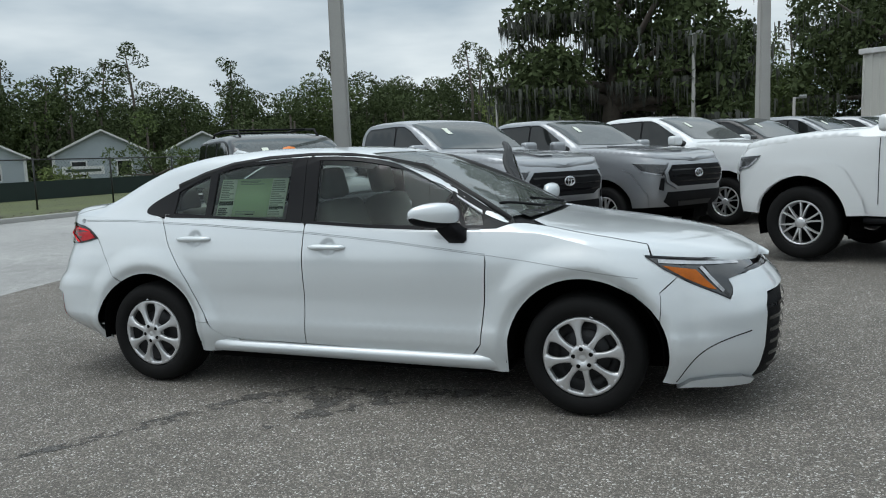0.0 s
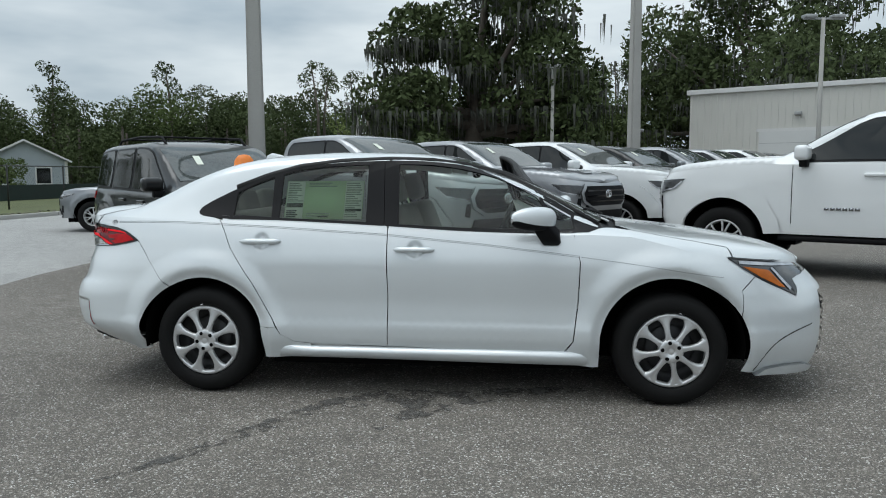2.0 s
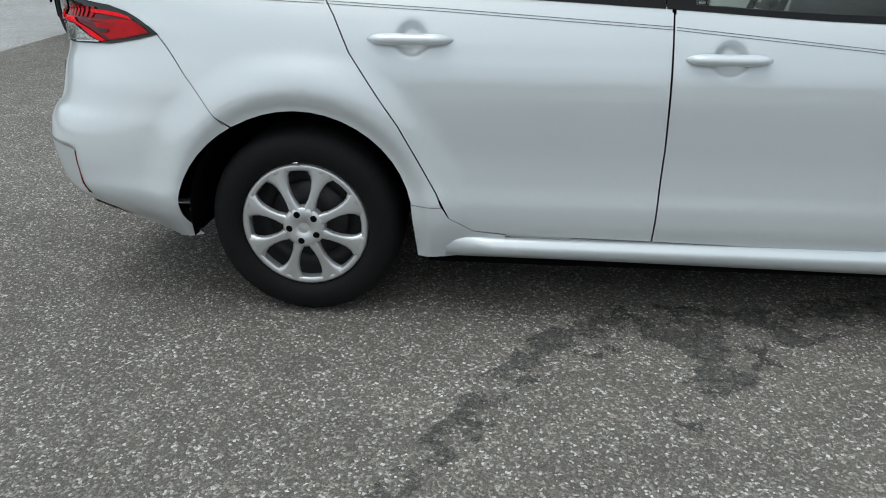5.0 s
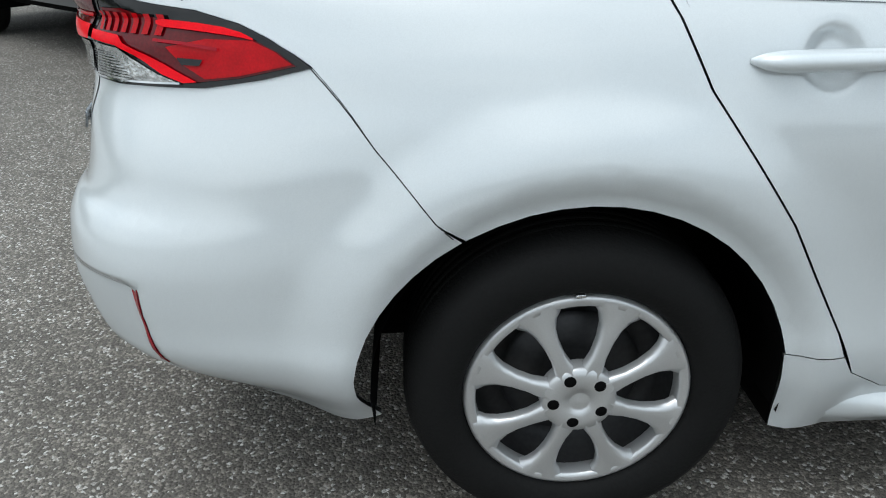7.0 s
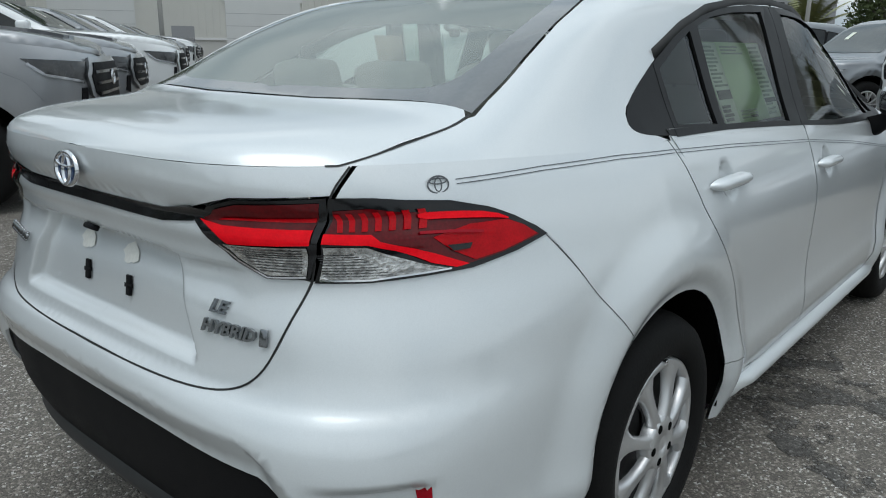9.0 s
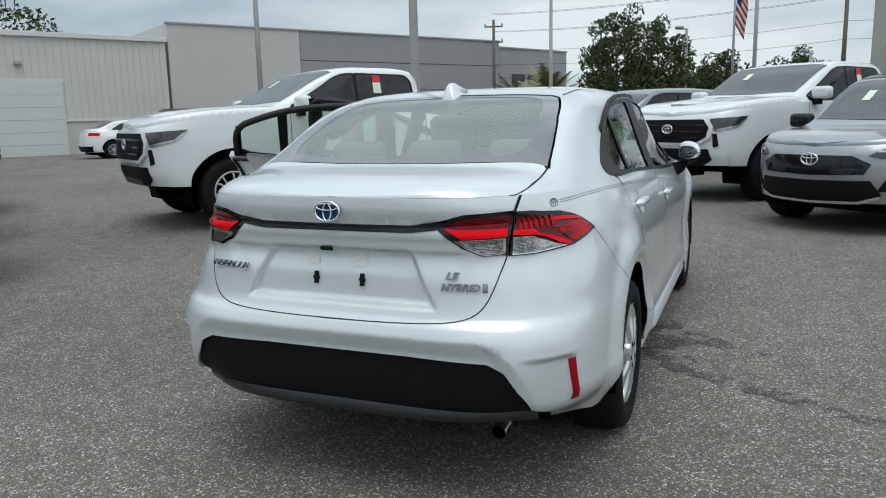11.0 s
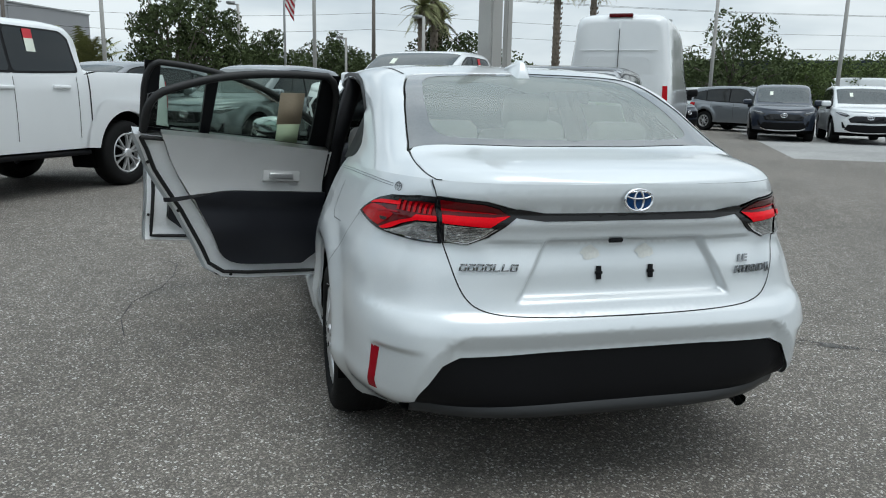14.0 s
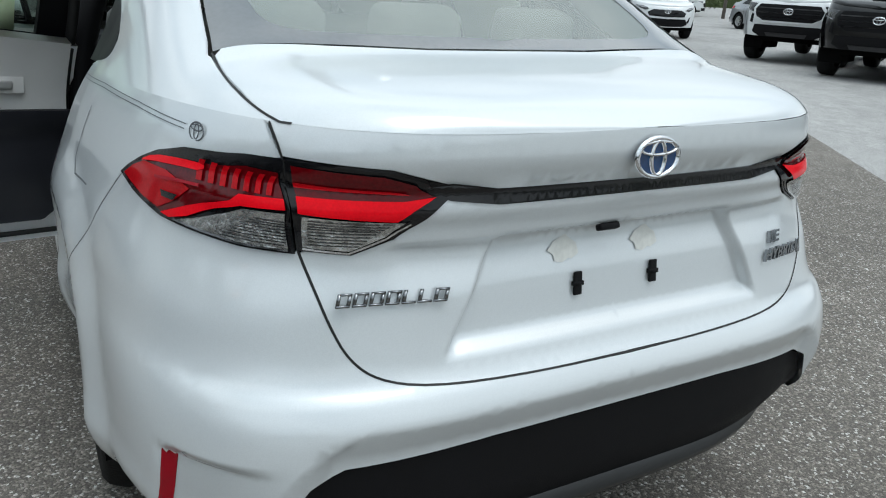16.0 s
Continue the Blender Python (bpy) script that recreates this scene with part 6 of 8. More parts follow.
    for cx in (fx, rx):
        for s in (1, -1):
            bm = bmesh.new()
            rows = []
            for a in range(-20, 201, 20):
                rows.append([bm.verts.new((cx + k.arch * 1.02 * math.cos(radians(a)), -s * (k.half - 0.04), zc + k.arch * 1.02 * math.sin(radians(a)))), bm.verts.new((cx + k.arch * 1.02 * math.cos(radians(a)), -s * (k.half - 0.40), zc + k.arch * 1.02 * math.sin(radians(a))))])
            for p, q in zip(rows, rows[1:]):
                bm.faces.new((p[0], p[1], q[1], q[0]))
            bm.faces.new([p[1] for p in rows])
            part("wheel_well", bm, DARK, car)
            if trim_arch:
                ring = v_arc(cx, zc, k.arch + 0.055, 180 - da, da) + v_arc(cx, zc, k.arch - 0.005, da, 180 - da)
                skin("arch_trim", ring, sh.low, trim_arch, car, side=s, grid=0.08, off=0.022, flange=0.03, h=0.01)
            if k.bed:
                a0, r1 = da + 4, k.arch + 0.15
                ring = [(cx - r1 - 0.02, b + 0.01), (cx - r1 * 0.98, zc + 0.26), (cx - r1 * 0.70, zc + r1 * 0.86), (cx - r1 * 0.5, zc + r1 * 0.97), (cx + r1 * 0.5, zc + r1 * 0.97), (cx + r1 * 0.70, zc + r1 * 0.86), (cx + r1 * 0.98, zc + 0.26), (cx + r1 + 0.02, b + 0.01)]
                ring = [(max(p, rx - sh.L + 0.1), z) for p, z in ring] + v_arc(cx, zc, k.arch - 0.005, da, 180 - da, 18)
                skin("arch_flare", ring, sh.low, body_paint, car, side=s, grid=0.07, off=0.045, flange=0.05, h=0.01)
            alloy_wheel(car, cx, -s * (k.half - (0.005 if k.bed else 0.045)), k.tyre, s, rim)
    # panes
    for s in (1, -1):
        for p in k.panes:
            q = [tuple(float(v) for v in w.split(",")) for w in p.split()]
            mx, mz = (min(v[0] for v in q) + max(v[0] for v in q)) / 2, (min(v[1] for v in q) + max(v[1] for v in q)) / 2
            wide = max(v[0] for v in q) - min(v[0] for v in q)
            ring = " ".join(f"{mx + (a - mx) * (1 + 0.07 / wide):.3f},{mz + (c - mz) * 1.10:.3f}" for a, c in q)
            skin("window_trim", cut_corners(pt(ring), 0.035), sh.top, FRAME_BLACK, car, side=s, grid=0.12, off=0.004, flange=0.006, h=0.02)
            skin("side_window", cut_corners(pt(p), 0.035), sh.top, DARK_GLASS, car, side=s, grid=0.12, off=0.009, flange=0.004, h=0.02)
    a, bx, _ = k.screen
    yo = [(x, sh.vy(x, sh.sect(x)[0][0][0] * 0.80)) for x in np.linspace(a, bx, 6)]
    skin("windscreen", [(a - 0.02, 1.0)] + yo + [(bx + 0.04, 1.0)], sh.top, SCREEN_GLASS, car, both=True, grid=0.1, off=0.006, flange=0.004, h=0.02)
    if k.rear:
        a, bx = k.rear
        yo = [(x, sh.vy(x, sh.sect(x)[0][0][0] * 0.74)) for x in np.linspace(a, bx, 5)]
        skin("rear_window", [(a, 1.0)] + yo + [(bx, 1.0)], sh.top, DARK_GLASS, car, both=True, grid=0.1, off=0.006, flange=0, h=0.02)
    if k.bed:
        # flat black panel at rail height stands for the dark hollow of the bed
        bm = boxed(-2.64, -1.18, -0.72, 0.72, 1.36, 1.383, 0.004)
        part("bed_cover", bm, TRIM, car, "black bed floor")
    # nose
    zf = sh.shoulder(9)
    if face == "truck":
        skin("grille_surround", py("0,.765 .48,.765 .645,.86 .68,1.01 .585,1.135 0,1.135"), sh.low, body_paint, car, both=True, grid=0.08, off=0.030, flange=0.03)
        skin("grille", py("0,.80 .46,.80 .60,.88 .63,1.0 .55,1.10 0,1.10"), sh.low, TRIM, car, "black grille", both=True, grid=0.08, off=0.034)
        for i in range(3):
            z = 0.87 + 0.08 * i
            for s in (1, -1):
                strip("grille_bar", py(f"0,{z} .58,{z}"), sh.low, 0.024, GLOSS_BLACK, car, off=0.044, side=s)
        skin("front_bumper", py("0,.50 .52,.50 .66,.58 .62,.72 0,.72"), sh.low, TRIM, car, "black bumper insert", both=True, grid=0.1, off=0.012)
        skin("skid_plate", py("0,.51 .36,.51 .40,.58 0,.58"), sh.low, STEEL, car, both=True, grid=0.1, off=0.02)
        for s in (1, -1):
            skin("headlamp", px("2.16,1.14 2.30,1.02") + py(".70,.95 .66,1.03 .62,1.11"), sh.low, LAMP_DARK, car, "dark headlamp", side=s, grid=0.06, off=0.01)
            strip("lamp_strip", px("2.20,1.105 2.31,1.02") + py(".71,.965"), sh.low, 0.020, LAMP_CLEAR, car, off=0.016, side=s)
            skin("air_slot", py(".72,.92 .67,.92 .68,.74 .74,.76"), sh.low, TRIM, car, side=s, grid=0.06, off=0.01)
    elif face == "suv":
        skin("grille", py("0,.60 .50,.62 .55,.72 .40,.80 0,.80"), sh.low, GLOSS_BLACK, car, "black mesh grille", both=True, grid=0.08, off=0.010)
        skin("lower_grille", py("0,.30 .45,.32 .62,.42 .55,.56 0,.55"), sh.low, TRIM, car, "black lower grille", both=True, grid=0.08, off=0.010)
        strip("skid_bar", py("0,.33 .45,.345 .6,.40"), sh.low, 0.03, CHROME, car, off=0.02)
        strip("skid_bar", py("0,.33 .45,.345 .6,.40"), sh.low, 0.03, CHROME, car, off=0.02, side=-1)
        for s in (1, -1):
            skin("headlamp", px("1.75,.90 1.98,.82") + py(".62,.77 .52,.80 .60,.86") + px("2.0,.89"), sh.low, LAMP_DARK, car, "slim dark headlamp", side=s, grid=0.06, off=0.008)
            strip("lamp_strip", px("1.80,.885 1.98,.865") + py(".66,.845 .58,.84"), sh.low, 0.022, LAMP_CLEAR, car, off=0.014, side=s)
            skin("fog_slot", px("2.05,.62 2.08,.62 2.13,.45 2.06,.46"), sh.low, TRIM, car, side=s, grid=0.06, off=0.008)
    elif face == "van":
        skin("grille", py("0,.62 .6,.64 .66,.84 .5,.90 0,.92"), sh.low, TRIM, car, "black grille", both=True, grid=0.1, off=0.01)
        skin("front_bumper", py("0,.36 .75,.38 .8,.55 0,.56"), sh.low, TRIM, car, both=True, grid=0.1, off=0.01)
        for s in (1, -1):
            skin("headlamp", px("2.35,.98 2.6,.90") + py(".72,.88 .68,1.0"), sh.low, LAMP_CLEAR, car, side=s, grid=0.06, off=0.008)
    # tail
    zt = sh.shoulder(-9)
    for s in (1, -1):
        if face == "van":
            skin("tail_lamp", py(".84,.86 .84,1.42", True) + px("-2.93,1.42 -2.93,.86"), sh.low, RED_LENS, car, "tall red tail lamp", side=s, grid=0.06, off=0.01)
        elif k.bed:
            skin("tail_lamp", py(".80,.92 .80,1.28", True) + px("-2.60,1.28 -2.60,.94"), sh.low, RED_LENS, car, side=s, grid=0.06, off=0.008)
        else:
            skin("tail_lamp", py(f".62,{zt - .14:.2f} .62,{zt - .03:.2f}", True) + px(f"{sh.tail(zt) + .42:.2f},{zt - .05:.2f} {sh.tail(zt) + .40:.2f},{zt - .16:.2f}"), sh.low, RED_LENS, car, side=s, grid=0.06, off=0.008)
    if face == "van":
        skin("rear_cladding", py("0,.40 .9,.40", True) + px("-2.6,.40 -2.6,.66") + py(".9,.80 0,.80", True), sh.low, TRIM, car, "black lower cladding", both=True, grid=0.1, off=0.008)
    skin("rear_bumper", py(f"0,{b + .02:.2f} .75,{b + .02:.2f} .78,{b + .22:.2f} 0,{b + .22:.2f}", True), sh.low, TRIM, car, both=True, grid=0.1, off=0.012)
    # mirrors and handles
    xm = k.screen[1] - 0.18
    zm = sh.shoulder(xm) + 0.13
    ym = sh.sect(xm)[0][0][0]
    for s in (1, -1):
        bm = boxed(xm - 0.07, xm + 0.08, min(-s * (ym - 0.02), -s * (ym + 0.24)), max(-s * (ym - 0.02), -s * (ym + 0.24)), zm - 0.085, zm + 0.085, 0.062, 4)
        o = part("door_mirror", bm, roof_paint or (body_paint if face != "van" else TRIM), car)
        bm = boxed(xm - 0.04, xm + 0.05, min(-s * (ym - 0.06), -s * (ym + 0.1)), max(-s * (ym - 0.06), -s * (ym + 0.1)), zm - 0.16, zm - 0.07, 0.015)
        part("mirror_foot", bm, TRIM, o)
    if face != "van":
        for x in ((-0.55, 0.05)[0] - 0.15, 0.05):
            for s in (1, -1):
                z = sh.shoulder(x) - 0.12
                bm = boxed(x - 0.12, x + 0.12, min(-s * (sh.flank(x, z) - 0.01), -s * (sh.flank(x, z) + 0.03)), max(-s * (sh.flank(x, z) - 0.01), -s * (sh.flank(x, z) + 0.03)), z - 0.02, z + 0.02, 0.012)
                part("door_handle", bm, body_paint, car)
        for x in ((k.screen[1] - 0.05), -0.08, cab0 + 0.16 if k.bed else -1.05):
            for s in (1, -1):
                strip("door_seam", [(x, b + 0.12), (x, sh.shoulder(x) - 0.01)], sh.low, 0.008, SEAL, car, off=0.003, side=s, grid=0.1)
        if k.bed:
            for s in (1, -1):
                strip("bed_seam", [(-1.12, b + 0.05), (-1.12, 1.36)], sh.low, 0.02, SEAL, car, off=0.003, side=s, grid=0.1)
                bm = boxed(-1.1, 1.05, min(-s * 0.80, -s * 0.93), max(-s * 0.80, -s * 0.93), 0.42, 0.48, 0.02)
                part("side_step", bm, TRIM, car)
    # paper label in the screen
    x = k.screen[0] + 0.22
    p = sh.top(x, sh.vy(x, 0.38))
    q = sh.top(x + 0.16, sh.vy(x + 0.16, 0.38))
    d = (q - p).normalized()
    bm = bmesh.new()
    n = d.cross(Vector((0, -1, 0))).normalized()
    if n.z < 0:
        n = -n
    bm.faces.new([bm.verts.new(v + n * 0.012) for v in (p, q, q + Vector((0, 0.09, 0)), p + Vector((0, 0.09, 0)))])
    part("screen_label", bm, PAPER, car, "white paper label in the windscreen")
    if face in ("truck", "suv"):
        e = sh.low(fx + sh.L, 0.98 if face == "truck" else 0.76)
        em = emblem(car, pose(e.x + (0.046 if face == "truck" else 0.018), 0, e.z, 0, 0, 180), 0.095, 0.066, None, CHROME, w=0.018)
    if racks:
        for s in (1, -1):
            bm = bmesh.new()
            pts = [(x, -s * 0.56, sh.crown(x) + dz) for x, dz in ((-1.9, -0.03), (-1.7, 0.06), (-0.9, 0.075), (-0.1, 0.06), (0.1, -0.04))]
            tube(bm, pts, 0.018, 8)
            part("roof_rack", bm, TRIM, car)
        bm = bmesh.new()
        for x in (-1.5, -0.5):
            tube(bm, [(x, -0.56, sh.crown(x) + 0.065), (x, 0.56, sh.crown(x) + 0.065)], 0.014, 6)
        part("rack_bar", bm, TRIM, car)
    if tag:
        for s in ((1, -1) if tag == 2 else (-1,)):
            x, z = -0.40, 1.67
            p = sh.top(x, sh.vz(x, z))
            up_ = (sh.top(x, sh.vz(x, z + 0.05)) - p).normalized()
            for dz0, dz1, mt, nm in ((0.02, 0.12, RED_TAG, "red_tag"), (-0.12, 0.02, PAPER, "paper_tag")):
                bm = bmesh.new()
                bm.faces.new([bm.verts.new((p.x + dx, (p.y + up_.y * dz - 0.016) * s, p.z + up_.z * dz)) for dx, dz in ((-0.06, dz0), (0.06, dz0), (0.06, dz1), (-0.06, dz1))])
                part(nm, bm, mt, car)
    car.matrix_basis = place
    return car


def facing(x, y, hx, hy, z=0.0):
    """A pose with the front axle's middle at (x, y), heading along (hx, hy), for a wheelbase set later."""
    return x, y, math.degrees(math.atan2(hy, hx)), z


def park(kind, fx, fy, hx, hy):
    n = math.hypot(hx, hy)
    hx, hy = hx / n, hy / n
    return pose(fx - hx * kind.wb / 2, fy - hy * kind.wb / 2, lot_height(fx - hx * kind.wb / 2), 0, 0, math.degrees(math.atan2(hy, hx)))


# white pickups facing the aisle
crew_truck = vehicle(PICKUP, WHITE, "white double-cab pickup truck with a red window tag", park(PICKUP, 3.35, 5.24, -.85, .52), tag=2)
for s in (1, -1):
    bm = bmesh.new()
    for i in range(6):
        for v in bmesh.ops.create_cube(bm, size=1.0)["verts"]:
            v.co = Vector((0.22 + 0.062 * i + v.co.x * 0.045, s * 0.955 + v.co.y * 0.012, 0.80 + v.co.z * 0.026))
    part("side_lettering", bm, BADGE, crew_truck, "grey lettering on the door")
copy_thing(crew_truck, park(PICKUP, 7.15, -0.72, -.81, .59))
# the row of trucks, noses along one line
ROW, HEAD = Vector((0.56, 0.83)), Vector((0.83, -0.56))


def in_row(k, back=0.0, start=(0.2, 5.0)):
    e = Vector(start) + ROW * 2.7 * k - HEAD * (0.93 + back)
    return e.x, e.y, HEAD.x, HEAD.y


silver_truck = vehicle(PICKUP, SILVER, "silver double-cab pickup truck with a black grille", park(PICKUP, *in_row(0)), trim_arch=None)
copy_thing(silver_truck, park(PICKUP, *in_row(1)))
white_truck = vehicle(PICKUP, WHITE, "large white pickup truck with a black bumper insert", park(PICKUP, *in_row(2, -0.2)), group="parked vehicles")
white_truck.scale = (1.05, 1.03, 1.03)
dark_truck = vehicle(PICKUP, BLACK_PAINT, "black double-cab pickup truck", park(PICKUP, *in_row(3)))
grey_truck = vehicle(PICKUP, GREY, "dark grey double-cab pickup truck", park(PICKUP, *in_row(4)))
for k, src in ((5, silver_truck), (6, white_truck), (7, dark_truck), (8, grey_truck), (9, silver_truck)):
    copy_thing(src, park(PICKUP, *in_row(k)))
# black older SUV with a roof rack, and a grey one behind it
old = vehicle(OLD_SUV, BLACK_PAINT, "black older sport utility vehicle with a roof rack", park(OLD_SUV, -2.85, 3.9, .74, -.67), face="suv", rim=ALLOY, racks=True)
grey_suv = vehicle(SUV, GREY, "grey compact sport utility vehicle beside a fence", park(SUV, -9.95, 12.2, -.9, -.25), face="suv")
# silver hybrid SUV with a black roof
silver_suv = vehicle(SUV, SILVER, "silver compact sport utility vehicle with black roof and wheels", park(SUV, 4.51, -2.32, -.805, .593), face="suv", rim=GLOSS_BLACK, trim_arch=TRIM, roof_paint=GLOSS_BLACK, racks=False)
silver_suv.scale = (1.0, 1.0, 0.955)
van = vehicle(VAN, WHITE, "white high-roof cargo van seen from behind", park(VAN, 12.95, -8.3, .82, -.57), face="van", rim=STEEL)
bm = boxed(-2.97, -2.90, -0.22, 0.22, 2.66, 2.73, 0.02)
part("brake_light", bm, DARK_RED, van, "dark red high brake light")
bm = boxed(-3.035, -3.02, -0.006, 0.006, 0.62, 2.45)
part("door_seam", bm, SEAL, van)
bm = boxed(-3.02, -3.008, -0.72, 0.72, 2.05, 2.07, 0.004)
part("door_crease", bm, WHITE, van)
copy_thing(van, park(VAN, 36, -40.0, -.75, -.66))
# cars across the aisle
dark_suv = vehicle(SUV, BLUE_PAINT, "dark blue sport utility vehicle with black grille", park(SUV, 15.6, -14.4, -.82, .57), face="suv", rim=ALLOY)
white_suv = vehicle(SUV, WHITE, "white compact sport utility vehicle with chrome bars", park(SUV, 14.3, -16.2, -.84, .55), face="suv", rim=ALLOY)
copy_thing(dark_suv, park(SUV, 17.6, -11.6, -.72, -.30))
copy_thing(grey_suv, park(SUV, 20.5, -12.6, -.72, -.30))
copy_thing(dark_suv, park(SUV, 23.0, -10.2, -.72, -.30))
copy_thing(grey_suv, park(SUV, 19.6, -17.5, -.75, -.30))
copy_thing(white_suv, park(SUV, 24.0, -19.0, -.8, -.30))
black_truck = copy_thing(dark_truck, park(PICKUP, 4.7, -12.1, -.35, .94))
copy_thing(white_truck, park(PICKUP, 7.5, -13.6, -.35, .94))
for k, src in enumerate((dark_truck, silver_truck, dark_truck, grey_truck)):
    copy_thing(src, park(PICKUP, 1.2 - 2.9 * k, -13.6 + 0.7 * k, -.2, .97))
blue = vehicle(SEDAN, SKY_BLUE, "blue compact car in a far row", park(SEDAN, 22.5, -33.0, -.9, .2), face="suv")
silver_car = vehicle(SEDAN, SILVER, "silver compact car in a far row", park(SEDAN, 20.0, -30.0, -.9, .2), face="suv")
copy_thing(silver_car, park(SEDAN, 17.6, -27.0, -.9, .2))
copy_thing(blue, park(SEDAN, 25, -36, -.9, .2))
white_car = vehicle(SEDAN, WHITE, "white compact sedan by the building", park(SEDAN, 19.6, 20.2, .86, -.5), face="suv")
copy_thing(dark_truck, park(PICKUP, 21.3, 21.0, -.60, -.80))
# cars beyond the white pickups
copy_thing(grey_suv, park(SUV, 10.6, 4.6, -.81, .59))
copy_thing(dark_suv, park(SUV, 12.4, 8.0, -.81, .59))
copy_thing(grey_suv, park(SUV, 10.4, 1.8, -.81, .59))
copy_thing(dark_suv, park(SUV, 14.0, 11.0, -.81, .59))
# bucket on the cowl of the black SUV
bm = bmesh.new()
lathe(bm, [(0.15, 0.0), (0.15, 0.03), (0.11, 0.04), (0.10, 0.16), (0.12, 0.17), (0.12, 0.19), (0.0, 0.2)], 20, "z")
bucket = part("bucket", bm, TEAL, None)
tagged(bucket, "teal plastic bucket with orange lid on a car hood", "bucket")
bucket.matrix_basis = pose(-2.62, 3.0, 1.20)
bm = bmesh.new()
lathe(bm, [(0.0, 0.33), (0.06, 0.32), (0.10, 0.27), (0.11, 0.20), (0.12, 0.192), (0.0, 0.19)], 20, "z")
part("lid", bm, ORANGE, bucket, "orange plastic lid")

# ---- the place ----
def asphalt(name, dark, light, specks, cell, gain=1.0, rough=0.85, bump=0.6, mask=0.0, warm=0.0):
    """Worn asphalt: stones in two sizes set in binder, with broad patches."""
    m, n, l, p = mat_new(name)
    co = n.new("ShaderNodeTexCoord")
    big, mid = n.new("ShaderNodeTexNoise"), n.new("ShaderNodeTexNoise")
    big.inputs["Scale"].default_value, big.inputs["Detail"].default_value = 0.35, 5
    mid.inputs["Scale"].default_value, mid.inputs["Detail"].default_value = 5.0, 5
    v1, v2 = n.new("ShaderNodeTexVoronoi"), n.new("ShaderNodeTexVoronoi")
    v1.inputs["Scale"].default_value, v2.inputs["Scale"].default_value = cell, cell * 2.3
    for t in (big, mid, v1, v2):
        l.new(co.outputs["Object"], t.inputs["Vector"])
    sep = n.new("ShaderNodeSeparateColor")
    l.new(v1.outputs["Color"], sep.inputs[0])
    ramp = n.new("ShaderNodeValToRGB")
    e = ramp.color_ramp.elements
    e[0].position, e[0].color = 0.0, (dark, dark * (1 - warm), dark * (0.97 - 2 * warm), 1)
    e[1].position, e[1].color = 1.0, (specks, specks * 0.985, specks * 0.94, 1)
    for pos, c in ((0.58, dark * 1.2), (0.76, light), (0.91, light * 1.35)):
        q = e.new(pos)
        q.color = (c, c * (0.995 - warm), c * (0.965 - 2 * warm), 1)
    l.new(sep.outputs[0], ramp.inputs["Fac"])
    sep2 = n.new("ShaderNodeSeparateColor")
    l.new(v2.outputs["Color"], sep2.inputs[0])
    r2 = n.new("ShaderNodeMapRange")
    r2.inputs["To Min"].default_value, r2.inputs["To Max"].default_value = 0.62, 1.4
    l.new(sep2.outputs[1], r2.inputs["Value"])
    rb, rm = n.new("ShaderNodeMapRange"), n.new("ShaderNodeMapRange")
    rb.inputs["From Min"].default_value, rb.inputs["From Max"].default_value = 0.3, 0.7
    rb.inputs["To Min"].default_value, rb.inputs["To Max"].default_value = 0.86 * gain, 1.14 * gain
    rm.inputs["From Min"].default_value, rm.inputs["From Max"].default_value = 0.3, 0.7
    rm.inputs["To Min"].default_value, rm.inputs["To Max"].default_value = 0.88, 1.12
    l.new(big.outputs["Fac"], rb.inputs["Value"]), l.new(mid.outputs["Fac"], rm.inputs["Value"])
    m1, m2 = n.new("ShaderNodeMath"), n.new("ShaderNodeMath")
    m1.operation = m2.operation = "MULTIPLY"
    l.new(rb.outputs[0], m1.inputs[0]), l.new(rm.outputs[0], m1.inputs[1])
    l.new(m1.outputs[0], m2.inputs[0]), l.new(r2.outputs[0], m2.inputs[1])
    sc = n.new("ShaderNodeVectorMath")
    sc.operation = "SCALE"
    l.new(ramp.outputs["Color"], sc.inputs[0]), l.new(m2.outputs[0], sc.inputs["Scale"])
    l.new(sc.outputs[0], p.inputs["Base Color"])
    p.inputs["Roughness"].default_value = rough
    p.inputs["Specular IOR Level"].default_value = 0.35
    b = n.new("ShaderNodeBump")
    b.inputs["Strength"].default_value, b.inputs["Distance"].default_value = bump, 0.006
    l.new(v1.outputs["Distance"], b.inputs["Height"])
    b.invert = True
    l.new(b.outputs["Normal"], p.inputs["Normal"])
    if mask:
        out, tr, mx, nz, rp = n["Material Output"], n.new("ShaderNodeBsdfTransparent"), n.new("ShaderNodeMixShader"), n.new("ShaderNodeTexNoise"), n.new("ShaderNodeMapRange")
        nz.inputs["Scale"].default_value, nz.inputs["Detail"].default_value, nz.inputs["Roughness"].default_value = 6.0, 8, 0.7
        l.new(co.outputs["Object"], nz.inputs["Vector"])
        rp.inputs["From Min"].default_value, rp.inputs["From Max"].default_value = mask - 0.05, mask + 0.05
        l.new(nz.outputs["Fac"], rp.inputs["Value"])
        l.new(rp.outputs[0], mx.inputs[0]), l.new(tr.outputs[0], mx.inputs[1]), l.new(p.outputs[0], mx.inputs[2])
        l.new(mx.outputs[0], out.inputs["Surface"])
    return m


